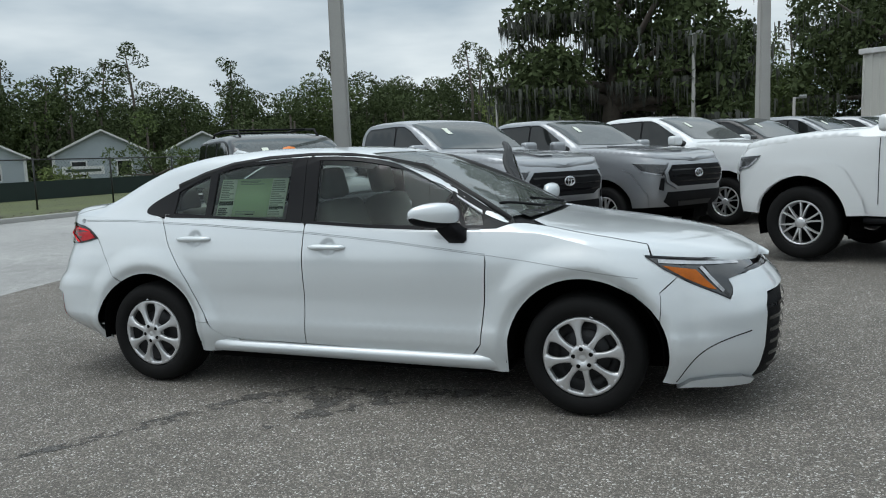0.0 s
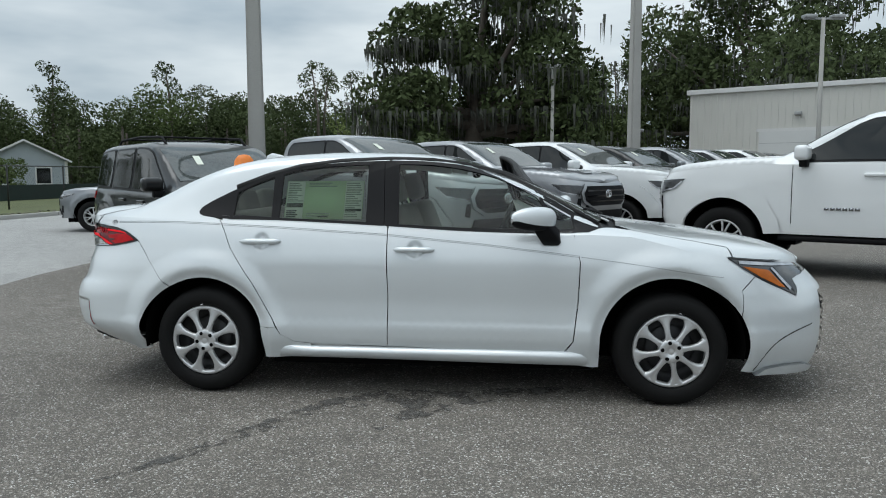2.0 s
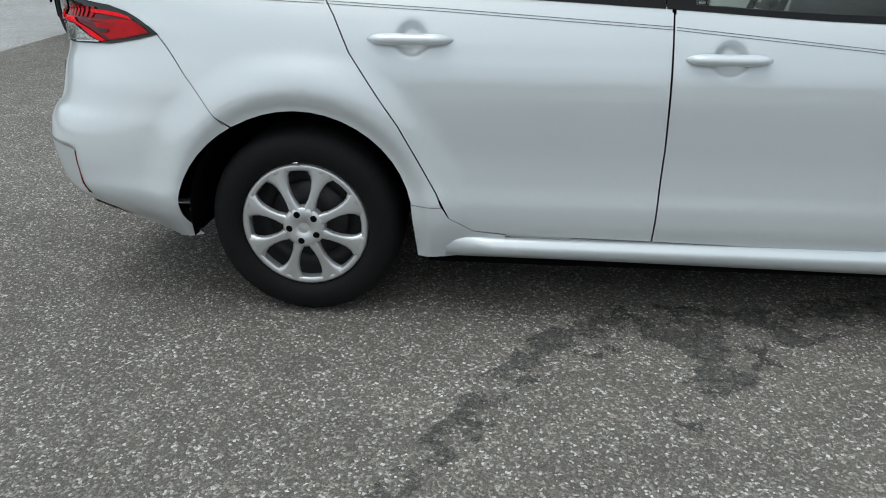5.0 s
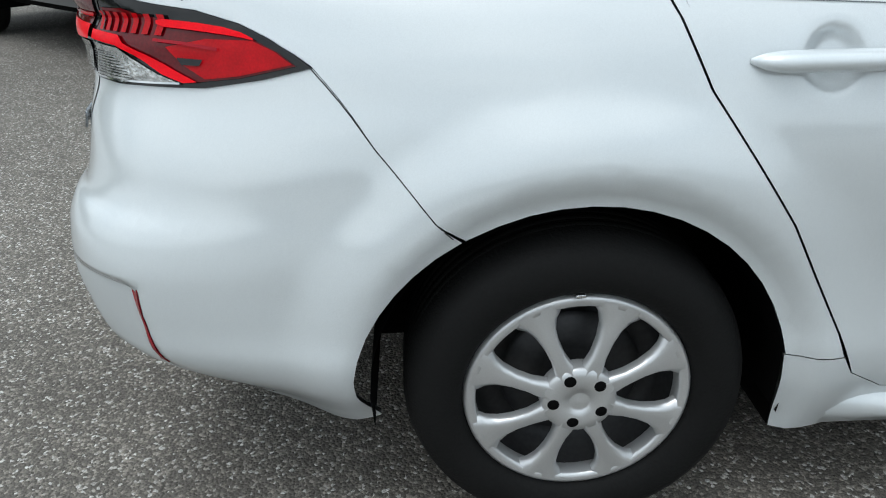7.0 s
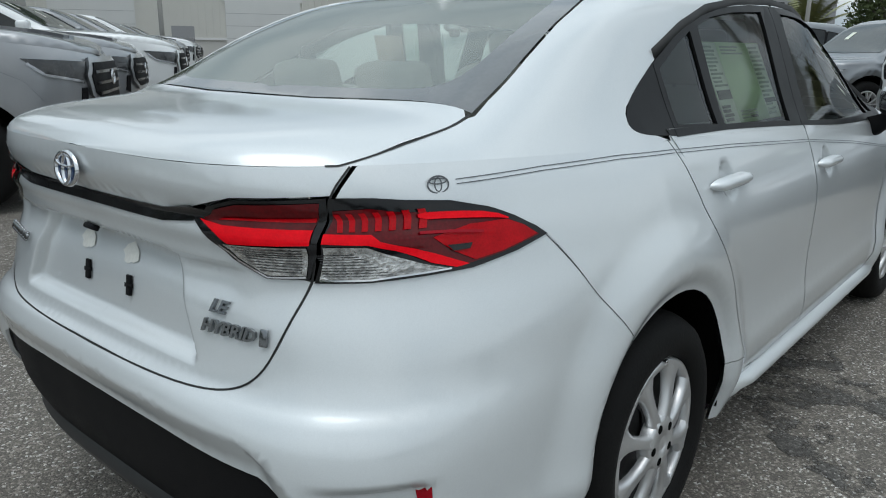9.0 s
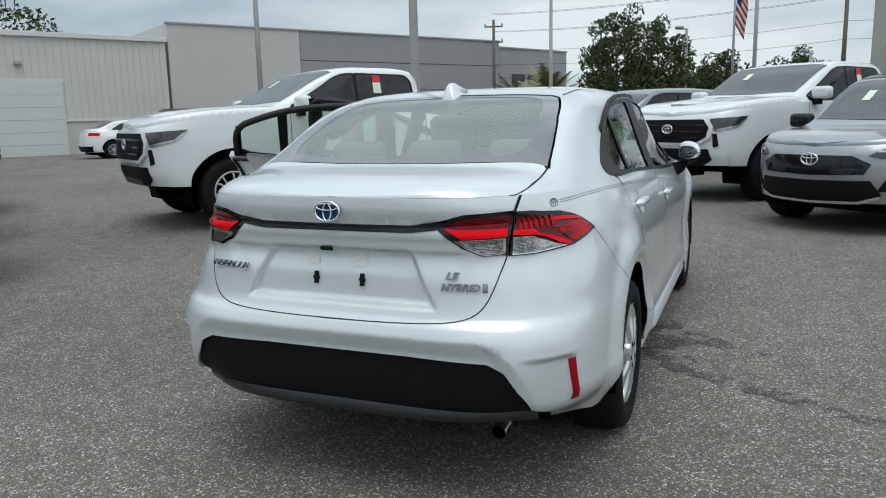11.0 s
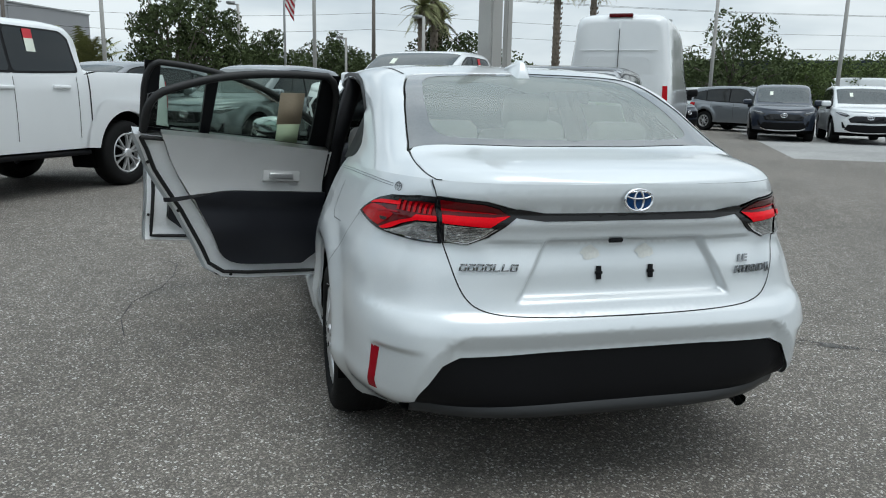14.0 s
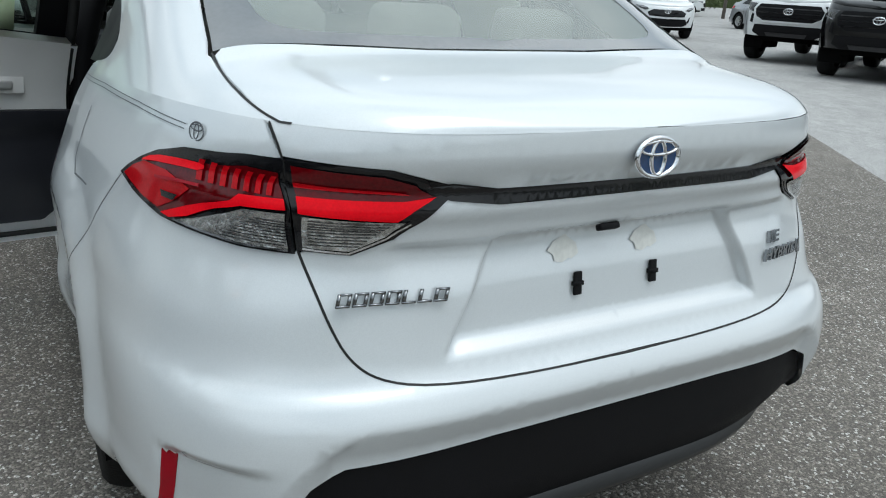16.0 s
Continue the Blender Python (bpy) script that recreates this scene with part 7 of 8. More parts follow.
COARSE = asphalt("coarse_asphalt", 0.104, 0.195, 0.52, 135.0, warm=0.085)
SMOOTH = asphalt("worn_light_asphalt", 0.25, 0.31, 0.42, 110.0, bump=0.3)
STAIN = asphalt("oil_stain", 0.055, 0.095, 0.26, 150.0, rough=0.6, mask=0.525, warm=0.05)
TAR = surface("tar_crack", (0.03, 0.03, 0.03), 0.8, vary=0.3)
GRASS = surface("dry_grass", (0.085, 0.10, 0.035), 0.9, vary=0.35, scale=0.6, fine=30, bump=0.6)
LEAF = surface("green_leaf", (0.085, 0.115, 0.042), 0.75, spec=0.12, vary=0.35, scale=0.7, fine=8)
LEAF_DARK = surface("dark_green_leaf", (0.060, 0.080, 0.034), 0.75, spec=0.12, vary=0.35, scale=0.7, fine=8)
LEAF_LIGHT = surface("light_green_leaf", (0.13, 0.165, 0.055), 0.75, spec=0.12, vary=0.3, scale=0.7, fine=8)
MOSS = surface("grey_hanging_moss", (0.085, 0.09, 0.075), 0.9, vary=0.3, scale=2, fine=12)
PALM_LEAF = surface("olive_palm_frond", (0.19, 0.20, 0.085), 0.6, vary=0.3, scale=1, fine=10)
BARK = surface("bark", (0.10, 0.085, 0.07), 0.9, vary=0.3, scale=6, fine=60, bump=0.8)
PALM_BARK = surface("palm_bark", (0.17, 0.14, 0.11), 0.9, vary=0.3, scale=9, fine=60, bump=0.8)
METAL_WALL = surface("beige_metal_cladding", (0.60, 0.595, 0.555), 0.55, vary=0.05, scale=0.8, fine=20)
BLOCK_WALL = surface("beige_stucco", (0.52, 0.515, 0.49), 0.85, vary=0.07, scale=0.8, fine=50, bump=0.2)
GREY_WALL = surface("grey_panel_wall", (0.29, 0.295, 0.305), 0.6, vary=0.06, scale=0.6, fine=30)
DOOR_WHITE = surface("white_roller_door", (0.62, 0.63, 0.62), 0.5, vary=0.05, scale=1, fine=30)
TRIM_WHITE = surface("white_trim", (0.66, 0.66, 0.65), 0.5, vary=0.05)
ROOF = surface("grey_shingles", (0.14, 0.135, 0.13), 0.9, vary=0.2, scale=3, fine=40, bump=0.5)
SIDING = surface("blue_grey_siding", (0.36, 0.40, 0.43), 0.8, vary=0.08, scale=2, fine=40)
SCREEN = surface("dark_green_fabric", (0.016, 0.030, 0.026), 0.9, vary=0.3, scale=2, fine=40)
BLACK_WIRE = surface("black_coated_wire", (0.012, 0.012, 0.012), 0.5, vary=0.1)
FLAG_RED = surface("flag_red", (0.33, 0.02, 0.03), 0.8, vary=0.1)
FLAG_WHITE = surface("flag_white", (0.7, 0.7, 0.7), 0.8, vary=0.06)
FLAG_BLUE = surface("flag_blue", (0.02, 0.03, 0.10), 0.8, vary=0.1)
WOOD_POLE = surface("weathered_wood", (0.13, 0.115, 0.10), 0.9, vary=0.2, scale=5, fine=60)


def plate(name, pts, z, material, label, category, thick=0.0, rises=False):
    bm = bmesh.new()
    f = bm.faces.new([bm.verts.new((x, y, z)) for x, y in pts])
    bmesh.ops.recalc_face_normals(bm, faces=bm.faces)
    if f.normal.z < 0:
        f.normal_flip()
    if thick:
        g = bmesh.ops.extrude_face_region(bm, geom=[f])
        for v in [e for e in g["geom"] if isinstance(e, bmesh.types.BMVert)]:
            v.co.z -= thick
        bmesh.ops.recalc_face_normals(bm, faces=bm.faces)
    if rises:
        for i in range(17):
            bmesh.ops.bisect_plane(bm, geom=bm.verts[:] + bm.edges[:] + bm.faces[:], plane_co=(1.7 + 1.9 * i / 16, 0, 0), plane_no=(1, 0, 0))
        for v in bm.verts:
            v.co.z += lot_height(v.co.x)
    ob = part(name, bm, material, None, smooth=False)
    return tagged(ob, label, category, kind="structure")


ground = plate("ground", [(-900, -900), (900, -900), (900, 900), (-900, 900)], -0.004, SMOOTH, "light worn asphalt drive and open ground", "ground", rises=True)
lot = plate("pavement", [(-5.0, -0.75), (0.1, -4.9), (5.2, -8.95), (8.45, -11.5), (9.3, -9.9), (30, -22), (62, -6), (60, 40), (34, 70), (-6.9, 60), (-6.3, 8.0), (-5.95, 4.0)], 0.0, COARSE, "coarse dark asphalt of the car park with pale stones", "pavement", rises=True)
verge = plate("grass_verge", [(-16.2, -20), (-15.7, 12), (-15.3, 40), (-15.0, 64), (-75, 90), (-95, -40)], 0.10, GRASS, "dry grass verge behind the kerb", "grass", 0.3)

# kerb stones along the verge
bm = boxed(-0.08, 0.08, -1.48, 1.48, -0.1, 0.13, 0.02)
kerb_me = part("kerb_stone", bm, CONCRETE, None)
kerb = thing("kerb", "pale concrete kerb along the grass", "kerb", kind="structure")
kerb_me.parent = kerb
for i in range(22):
    y = -10 + 3.0 * i
    x = -16.12 + 0.016 * (y + 20) - 0.06
    o = kerb_me if i == 0 else new("kerb_stone", kerb_me.data)
    o.parent = kerb
    o.matrix_basis = pose(x, y, 0, 0, 0, -1.0)
# fallen leaves along the kerb
rnd = random.Random(5)
V, F = [], []
for i in range(1500):
    y = rnd.uniform(-5, 45)
    x = -16.3 + 0.016 * (y + 20) - abs(rnd.gauss(0, 0.5))
    a, s = rnd.uniform(0, 6.3), rnd.uniform(0.03, 0.08)
    z = 0.115 + rnd.uniform(0, 0.03)
    b = len(V)
    V += [(x + s * math.cos(a + k), y + s * math.sin(a + k), z + rnd.uniform(-0.01, 0.02)) for k in (0, 1.2, 3.1, 4.4)]
    F.append((b, b + 1, b + 2, b + 3))
me = bpy.data.meshes.new("leaf_litter")
me.from_pydata(V, [], F)
me.materials.append(BARK)
tagged(new("leaf_litter", me), "brown fallen leaves along the kerb", "leaves", kind="stuff")


def ribbon(name, pts, widths, z, material, seed):
    rnd = random.Random(seed)
    bm = bmesh.new()
    line = []
    for i in range(len(pts) - 1):
        k = 7
        for j in range(k):
            u = j / k
            line.append((Vector(pts[i]).lerp(Vector(pts[i + 1]), u), widths[i] * (1 - u) + widths[i + 1] * u))
    line.append((Vector(pts[-1]), widths[-1]))
    rows = []
    for i, (p, w) in enumerate(line):
        d = (line[min(i + 1, len(line) - 1)][0] - line[max(0, i - 1)][0]).normalized()
        n = Vector((-d.y, d.x))
        a, b = w * rnd.uniform(0.5, 1.2) / 2, w * rnd.uniform(0.5, 1.2) / 2
        rows.append([bm.verts.new((*(p + n * a), z + lot_height(p.x))), bm.verts.new((*(p - n * b), z + lot_height(p.x)))])
    for r, s in zip(rows, rows[1:]):
        f = bm.faces.new((r[0], r[1], s[1], s[0]))
    bmesh.ops.recalc_face_normals(bm, faces=bm.faces)
    return part(name, bm, material, None, smooth=False)


s1 = ribbon("oil_stain", [(-1.25, -2.15), (-1.03, -1.85), (-.84, -1.5), (-.67, -1.18), (-.54, -1.03), (-.34, -.86), (-.08, -.80), (.19, -.80), (.45, -.66), (.9, -.55)], [.03, .09, .12, .15, .2, .28, .34, .3, .26, .1], 0.003, STAIN, 3)
tagged(s1, "dark oily stain running out from under the sedan", "stain", kind="structure")
s2 = ribbon("oil_stain", [(-.22, -1.36), (-.13, -1.24), (-.05, -1.10), (0.05, -.95)], [.1, .2, .2, .3], 0.0035, STAIN, 8)
tagged(s2, "dark oily stain running out from under the sedan", "stain", kind="structure")
rnd = random.Random(12)
for i in range(9):
    x, y, a = rnd.uniform(-3, 7), rnd.uniform(-4, 5), rnd.uniform(0, 6.28)
    pts = [(x, y)]
    for k in range(6):
        a += rnd.uniform(-0.6, 0.6)
        pts.append((pts[-1][0] + 0.35 * math.cos(a), pts[-1][1] + 0.35 * math.sin(a)))
    if any((abs(p[0]) < 2.4 and abs(p[1]) < 1.1) or p[0] < -0.3 for p in pts):
        continue
    tagged(ribbon("pavement_crack", pts, [0.006] * 7, 0.0028, TAR, i), "thin dark crack in the asphalt", "crack", kind="structure")


# ---- plants ----
def leaf_mesh(name, blobs, per, size, material, parent, seed, flat=1.0, hang=0.0):
    """Many small leaves in clumps; blobs are (x, y, z, radius)."""
    r = np.random.RandomState(seed)
    V, F = [], []
    for bx, by, bz, br in blobs:
        k = max(4, int(per * br * br))
        d = r.normal(size=(k, 3))
        d /= np.linalg.norm(d, axis=1)[:, None]
        c = d * (br * r.uniform(0.45, 1.0, k) ** 0.5)[:, None]
        c[:, 2] *= flat
        c += (bx, by, bz)
        u = r.normal(size=(k, 3))
        u /= np.linalg.norm(u, axis=1)[:, None]
        w = np.cross(u, r.normal(size=(k, 3)))
        w /= np.linalg.norm(w, axis=1)[:, None]
        s = (size * r.uniform(0.6, 1.4, k))[:, None]
        base = len(V)
        quad = np.stack([c - u * s, c + w * s * 0.45, c + u * s, c - w * s * 0.45], 1)
        V += quad.reshape(-1, 3).tolist()
        F += [(base + 4 * i, base + 4 * i + 1, base + 4 * i + 2, base + 4 * i + 3) for i in range(k)]
    if hang:
        for bx, by, bz, br in blobs:
            for _ in range(int(hang)):
                x, y = bx + r.normal() * br * 0.6, by + r.normal() * br * 0.6
                L, wd, z = r.uniform(0.3, 1.3), r.uniform(0.03, 0.08), bz - br * 0.3
                a = r.uniform(0, 3.1)
                base = len(V)
                V += [[x - wd * math.cos(a), y - wd * math.sin(a), z], [x + wd * math.cos(a), y + wd * math.sin(a), z], [x + 0.3 * wd, y, z - L * 0.6], [x, y + 0.1, z - L]]
                F.append((base, base + 1, base + 2, base + 3))
    me = bpy.data.meshes.new(name)
    me.from_pydata(V, [], F)
    me.materials.append(material)
    ob = new(name, me)
    ob.parent = parent
    return ob


def tree(x, y, height, spread, trunk_h, seed, leaf=LEAF_DARK, moss=0, per=60, size=0.2, label="broad dark green tree", clumps=34, droop=0.0):
    r = random.Random(seed)
    t = thing("tree", label, "tree", "trees")
    t.matrix_basis = pose(x, y, 0)
    bm = bmesh.new()
    tr = 0.035 * height
    tube(bm, [(0, 0, -0.1), (0.05 * spread * r.uniform(-1, 1), 0, trunk_h * 0.6), (0.1 * spread * r.uniform(-1, 1), 0, trunk_h)], [tr, tr * 0.8, tr * 0.65], 9)
    blobs = []
    for i in range(clumps):
        a, q = r.uniform(0, 6.283), math.sqrt(r.uniform(0.02, 1))
        h = trunk_h + (height - trunk_h) * r.uniform(0.12, 1.0) * (1 - 0.45 * q * q)
        br = spread * r.uniform(0.16, 0.30)
        blobs.append((spread * q * math.cos(a), spread * q * math.sin(a), h - droop * q, br))
        if i % 3 == 0:
            p = blobs[-1]
            tube(bm, [(0, 0, trunk_h * r.uniform(0.7, 1.0)), (p[0] * 0.5, p[1] * 0.5, (trunk_h + p[2]) / 2), p[:3]], [tr * 0.45, tr * 0.25, tr * 0.08], 6)
    part("trunk", bm, BARK, t)
    leaf_mesh("crown", blobs, per, size, leaf, t, seed)
    if moss:
        leaf_mesh("moss", blobs, 0.8, 0.1, MOSS, t, seed + 1, hang=moss)
    return t


# the two great oaks, hung with moss
tree(-2.2, 28.5, 15.5, 4.9, 4.0, 11, LEAF_DARK, moss=90, per=330, size=0.15, label="large dark live oak hung with grey moss", clumps=60, droop=4.5)
tree(14.6, 44.5, 16.0, 8.8, 4.0, 12, LEAF_DARK, moss=60, per=160, size=0.19, label="large dark live oak hung with grey moss", clumps=60, droop=4.0)
tree(27, 50, 15.0, 10.0, 4.0, 13, LEAF_DARK, moss=40, per=130, size=0.20, label="large dark live oak hung with grey moss", clumps=44, droop=4.0)
tree(5.2, 48.0, 10.0, 5.0, 2.5, 14, LEAF, per=220, size=0.15, clumps=30, droop=2)
# smaller trees before the woods
for x, y, h, s, sd, lf in ((-34, 37, 5.6, 3.0, 21, LEAF), (-13.5, 50, 6.0, 3.4, 22, LEAF_LIGHT), (-6.5, 48, 5.2, 3.2, 23, LEAF_LIGHT), (-38, 33, 2.4, 1.8, 24, LEAF_LIGHT)):
    tree(x, y, h, s, 0.8, sd, lf, per=260, size=0.11, label="leafy green shrub tree before the woods", clumps=26, droop=1.5)
# trees behind the showroom side
for x, y, h, s, sd in ((31, 4.6, 6.6, 1.9, 31), (32, 2.9, 5.6, 1.7, 32), (35, 0.2, 4.3, 1.8, 33), (38, 2.0, 3.9, 1.8, 34), (40, -2.6, 4.6, 2.4, 35), (47, -5.5, 4.0, 2.4, 36), (33, -8.6, 4.6, 2.6, 37)):
    tree(x, y, h, s, 1.2, sd, LEAF_DARK, per=600, size=0.09, label="dense dark green tree by the lot", clumps=80, droop=0.6)
for x, y, h, s, sd, lf in ((26.5, -20, 5.4, 2.5, 41, LEAF_DARK), (29.5, -25.5, 4.2, 2.0, 42, LEAF), (40, -39, 4.6, 3.6, 43, LEAF), (33, -46, 4.4, 3.0, 44, LEAF), (46, -31, 5.0, 3.4, 45, LEAF_DARK), (25, -50, 4.2, 2.8, 46, LEAF)):
    tree(x, y, h, s, 1.8, sd, lf, per=330, size=0.10, label="broad green car park tree", clumps=60, droop=1.0)

# the woods, one far belt
r = random.Random(77)
blobs, lights, rear_blobs, stems = [], [], [], bmesh.new()
for i in range(330):
    front = i < 240
    a = radians(r.uniform(-8, 72)) if front else radians(r.uniform(72, 352))
    d = r.uniform(74, 100) if front else r.uniform(95, 120)
    x, y = -d * math.sin(a), d * math.cos(a)
    h = r.uniform(7.6, 11.2) if front else r.uniform(4.0, 7.0)
    if i % 9 == 0 and front:
        # a tall pine: bare stem, flat tufts near the top
        h += r.uniform(1.5, 4.0)
        tube(stems, [(x, y, 0), (x + r.uniform(-0.4, 0.4), y, h * 0.6), (x + r.uniform(-0.6, 0.6), y, h)], [0.22, 0.15, 0.05], 5)
        for k in range(9):
            z, u = h - 3.4 * (k / 8) ** 1.3, r.uniform(0, 6.28)
            q = 0.5 + 1.3 * (k / 8)
            p = (x + q * math.cos(u), y + q * math.sin(u), z)
            tube(stems, [(x, y, z - 0.4), p], [0.05, 0.02], 4)
            blobs.append((*p, r.uniform(0.55, 0.95)))
        continue
    tube(stems, [(x, y, 0), (x, y, h * 0.7)], [0.25, 0.1], 5)
    # a rounded crown, widest at its middle
    wide = r.uniform(2.3, 3.7)
    for k in range(8):
        q = 0.12 + 0.88 * (k + r.random()) / 8
        w = wide * math.sqrt(max(0.05, 1 - ((q - 0.5) / 0.55) ** 2))
        u, e = r.uniform(0, 6.28), math.sqrt(r.random())
        b = (x + w * e * math.cos(u), y + w * e * math.sin(u), h * q - 0.6, r.uniform(1.2, 2.1))
        (rear_blobs if not front else lights if i % 4 == 0 else blobs).append(b)
woods = tagged(new("woods"), "far belt of mixed green woods with tall pines", "woods", kind="stuff")
tagged(leaf_mesh("woods_crown", blobs, 105, 0.17, LEAF_DARK, woods, 5, flat=0.8), "", kind="stuff")
tagged(leaf_mesh("woods_light_crown", lights, 105, 0.17, LEAF, woods, 6, flat=0.8), "", kind="stuff")
tagged(leaf_mesh("woods_far_crown", rear_blobs, 24, 0.32, LEAF_DARK, woods, 7), "", kind="stuff")
part("woods_stem", stems, BARK, woods)["kind"] = "stuff"
bm = bmesh.new()
rows = []
for k in range(121):
    a = radians(3 * k)
    d = 104 if -8 <= (3 * k if 3 * k < 180 else 3 * k - 360) <= 72 else 124
    h = (7.0 if d == 104 else 2.6) * (0.8 + 0.4 * r.random())
    rows.append([bm.verts.new((-d * math.sin(a), d * math.cos(a), z)) for z in (-1, h)])
for p, q in zip(rows, rows[1:]):
    bm.faces.new((p[0], p[1], q[1], q[0]))
tagged(part("backdrop", bm, LEAF_DARK, None), "dark undergrowth behind the woods", "backdrop", kind="structure")


def palm(x, y, height, seed, frond=1.5, n=60, feather=True, label="fan palm with a rough trunk"):
    r = random.Random(seed)
    p = thing("palm_tree", label, "palm tree", "palms")
    p.matrix_basis = pose(x, y, 0)
    bm = bmesh.new()
    tube(bm, [(0, 0, -0.1), (0.05, 0, height * 0.5), (0.0, 0.05, height)], [0.24, 0.19, 0.17], 10)
    for k in range(int(height / 0.25)):
        z = 0.2 + 0.25 * k
        lathe_z = z
        for j in range(5):
            a = j * 1.2566 + k * 0.7
            tube(bm, [(0.18 * math.cos(a), 0.18 * math.sin(a), z), (0.25 * math.cos(a), 0.25 * math.sin(a), z + 0.14)], [0.05, 0.015], 4)
    part("trunk", bm, PALM_BARK, p)
    V, F = [], []
    for i in range(n):
        a, el = r.uniform(0, 6.283), radians(r.uniform(-55, 75))
        L = frond * r.uniform(0.8, 1.15)
        prev = None
        for k in range(9):
            u = k / 8
            rad = L * (u * math.cos(el * (1 - 0.2 * u)) + 0.02)
            z = height + L * (u * math.sin(el) - 0.55 * u * u * math.cos(el))
            c = Vector((rad * math.cos(a), rad * math.sin(a), z))
            if prev is not None:
                d = (c - prev).normalized()
                side = d.cross(Vector((0, 0, 1)))
                side = side.normalized() if side.length > 0.01 else Vector((1, 0, 0))
                for sg in (-1, 1):
                    for q in range(3):
                        o = prev.lerp(c, q / 3)
                        lf = (side * sg + d * 0.55 + Vector((0, 0, -0.25))).normalized() * L * 0.26 * math.sin(0.35 + 2.4 * u)
                        w = d * 0.022 * frond
                        b = len(V)
                        V += [tuple(o - w), tuple(o + lf), tuple(o + w)]
                        F.append((b, b + 1, b + 2))
            prev = c
    me = bpy.data.meshes.new("crown")
    me.from_pydata(V, [], F)
    me.materials.append(PALM_LEAF)
    c = new("crown", me)
    c.parent = p
    # dead skirt
    bm = bmesh.new()
    for i in range(26):
        a = r.uniform(0, 6.283)
        tube(bm, [(0.16 * math.cos(a), 0.16 * math.sin(a), height), (0.42 * math.cos(a), 0.42 * math.sin(a), height - 0.35), (0.36 * math.cos(a), 0.36 * math.sin(a), height - 0.75)], [0.02, 0.05, 0.01], 4)
    part("dead_frond", bm, PALM_BARK, p)
    return p


palm(33.5, 8.6, 2.0, 1, 2.2, 46, label="short feathery date palm")
palm(33.8, 10.2, 1.8, 2, 1.9, 40, label="short feathery date palm")
for x, y, h, sd in ((31.5, -6.6, 5.2, 3), (32.4, -7.4, 5.6, 4), (33.8, -8.0, 4.8, 5), (34.0, -14.4, 7.2, 6), (35.2, -17.0, 7.4, 7)):
    palm(x, y, h, sd, 1.15, 40, False)

# ---- posts, lamps, wires ----
def concrete_pole(x, y, h, w0, w1, turn, label):
    bm = bmesh.new()
    a = [bm.verts.new((sx * w0 / 2, sy * w0 / 2, -0.1)) for sx, sy in ((-1, -1), (1, -1), (1, 1), (-1, 1))]
    b = [bm.verts.new((sx * w1 / 2, sy * w1 / 2, h)) for sx, sy in ((-1, -1), (1, -1), (1, 1), (-1, 1))]
    for i in range(4):
        bm.faces.new((a[i], a[(i + 1) % 4], b[(i + 1) % 4], b[i]))
    bm.faces.new(b)
    bmesh.ops.bevel(bm, geom=[e for e in bm.edges if abs(e.verts[0].co.z - e.verts[1].co.z) > 1], offset=0.03, segments=2, affect="EDGES")
    ob = part("concrete_pole", bm, CONCRETE, None, smooth=False)
    ob.matrix_basis = pose(x, y, 0, 0, 0, turn)
    return tagged(ob, label, "pole", "poles")


concrete_pole(-3.99, 6.98, 9.0, 0.29, 0.17, 20, "square tapered concrete light pole")
concrete_pole(2.97, 14.0, 9.5, 0.29, 0.16, 20, "square tapered concrete light pole")
concrete_pole(9.3, -3.1, 9.0, 0.36, 0.28, 35, "thick square concrete light pole beside the parked cars")
concrete_pole(16.6, 8.3, 10.0, 0.30, 0.17, 20, "square tapered concrete light pole")
concrete_pole(15.8, -5.6, 9.0, 0.22, 0.15, 20, "square tapered concrete light pole")


def street_lamp(x, y, h, turn, arms=1, arm=0.75, w=0.16):
    t = thing("street_lamp", "pale lot lamp post with a flat head", "lamp post", "lamp posts")
    t.matrix_basis = pose(x, y, 0, 0, 0, turn)
    bm = bmesh.new()
    tube(bm, [(0, 0, -0.1), (0, 0, h)], [w / 2, w / 2.6], 10)
    part("post", bm, CONCRETE, t)
    for k in range(arms):
        s = 1 if k == 0 else -1
        bm = boxed(min(0, s * arm), max(0, s * arm), -0.03, 0.03, h - 0.06, h, 0.01)
        part("arm", bm, GALV, t)
        bm = boxed(min(s * arm * 0.4, s * arm), max(s * arm * 0.4, s * arm), -0.16, 0.16, h - 0.02, h + 0.09, 0.03)
        part("lamp_head", bm, GALV, t)
    return t


for args in ((1.2, 25.2, 5.5, 20, 2, 0.3), (2.7, 29.0, 4.8, 0, 1, 0.7), (-8.7, 33.5, 5.0, 180, 2, 0.6), (9.6, 20.6, 6.2, 10, 2, 0.65),
             (25.1, 6.3, 5.9, 60, 2, 0.45), (25.4, -1.1, 8.2, 60, 1, 0.5), (31.8, 1.8, 5.0, 120, 1, 0.5), (36, -3.5, 4.0, 100, 1, 0.5),
             (22.0, -16.0, 6.4, 30, 2, 0.5), (19.0, -19.2, 7.5, 60, 1, 0.5), (28, -31, 6.5, 40, 2, 0.5), (13.4, 11.6, 7.5, 30, 1, 0.6), (28.5, -6.0, 4.5, 30, 1, 0.6), (40, -24, 6, 30, 2, 0.5), (-1.0, 36, 3.8, 0, 1, 0.4), (5.3, 33, 3.4, 0, 1, 0.5)):
    street_lamp(*args)


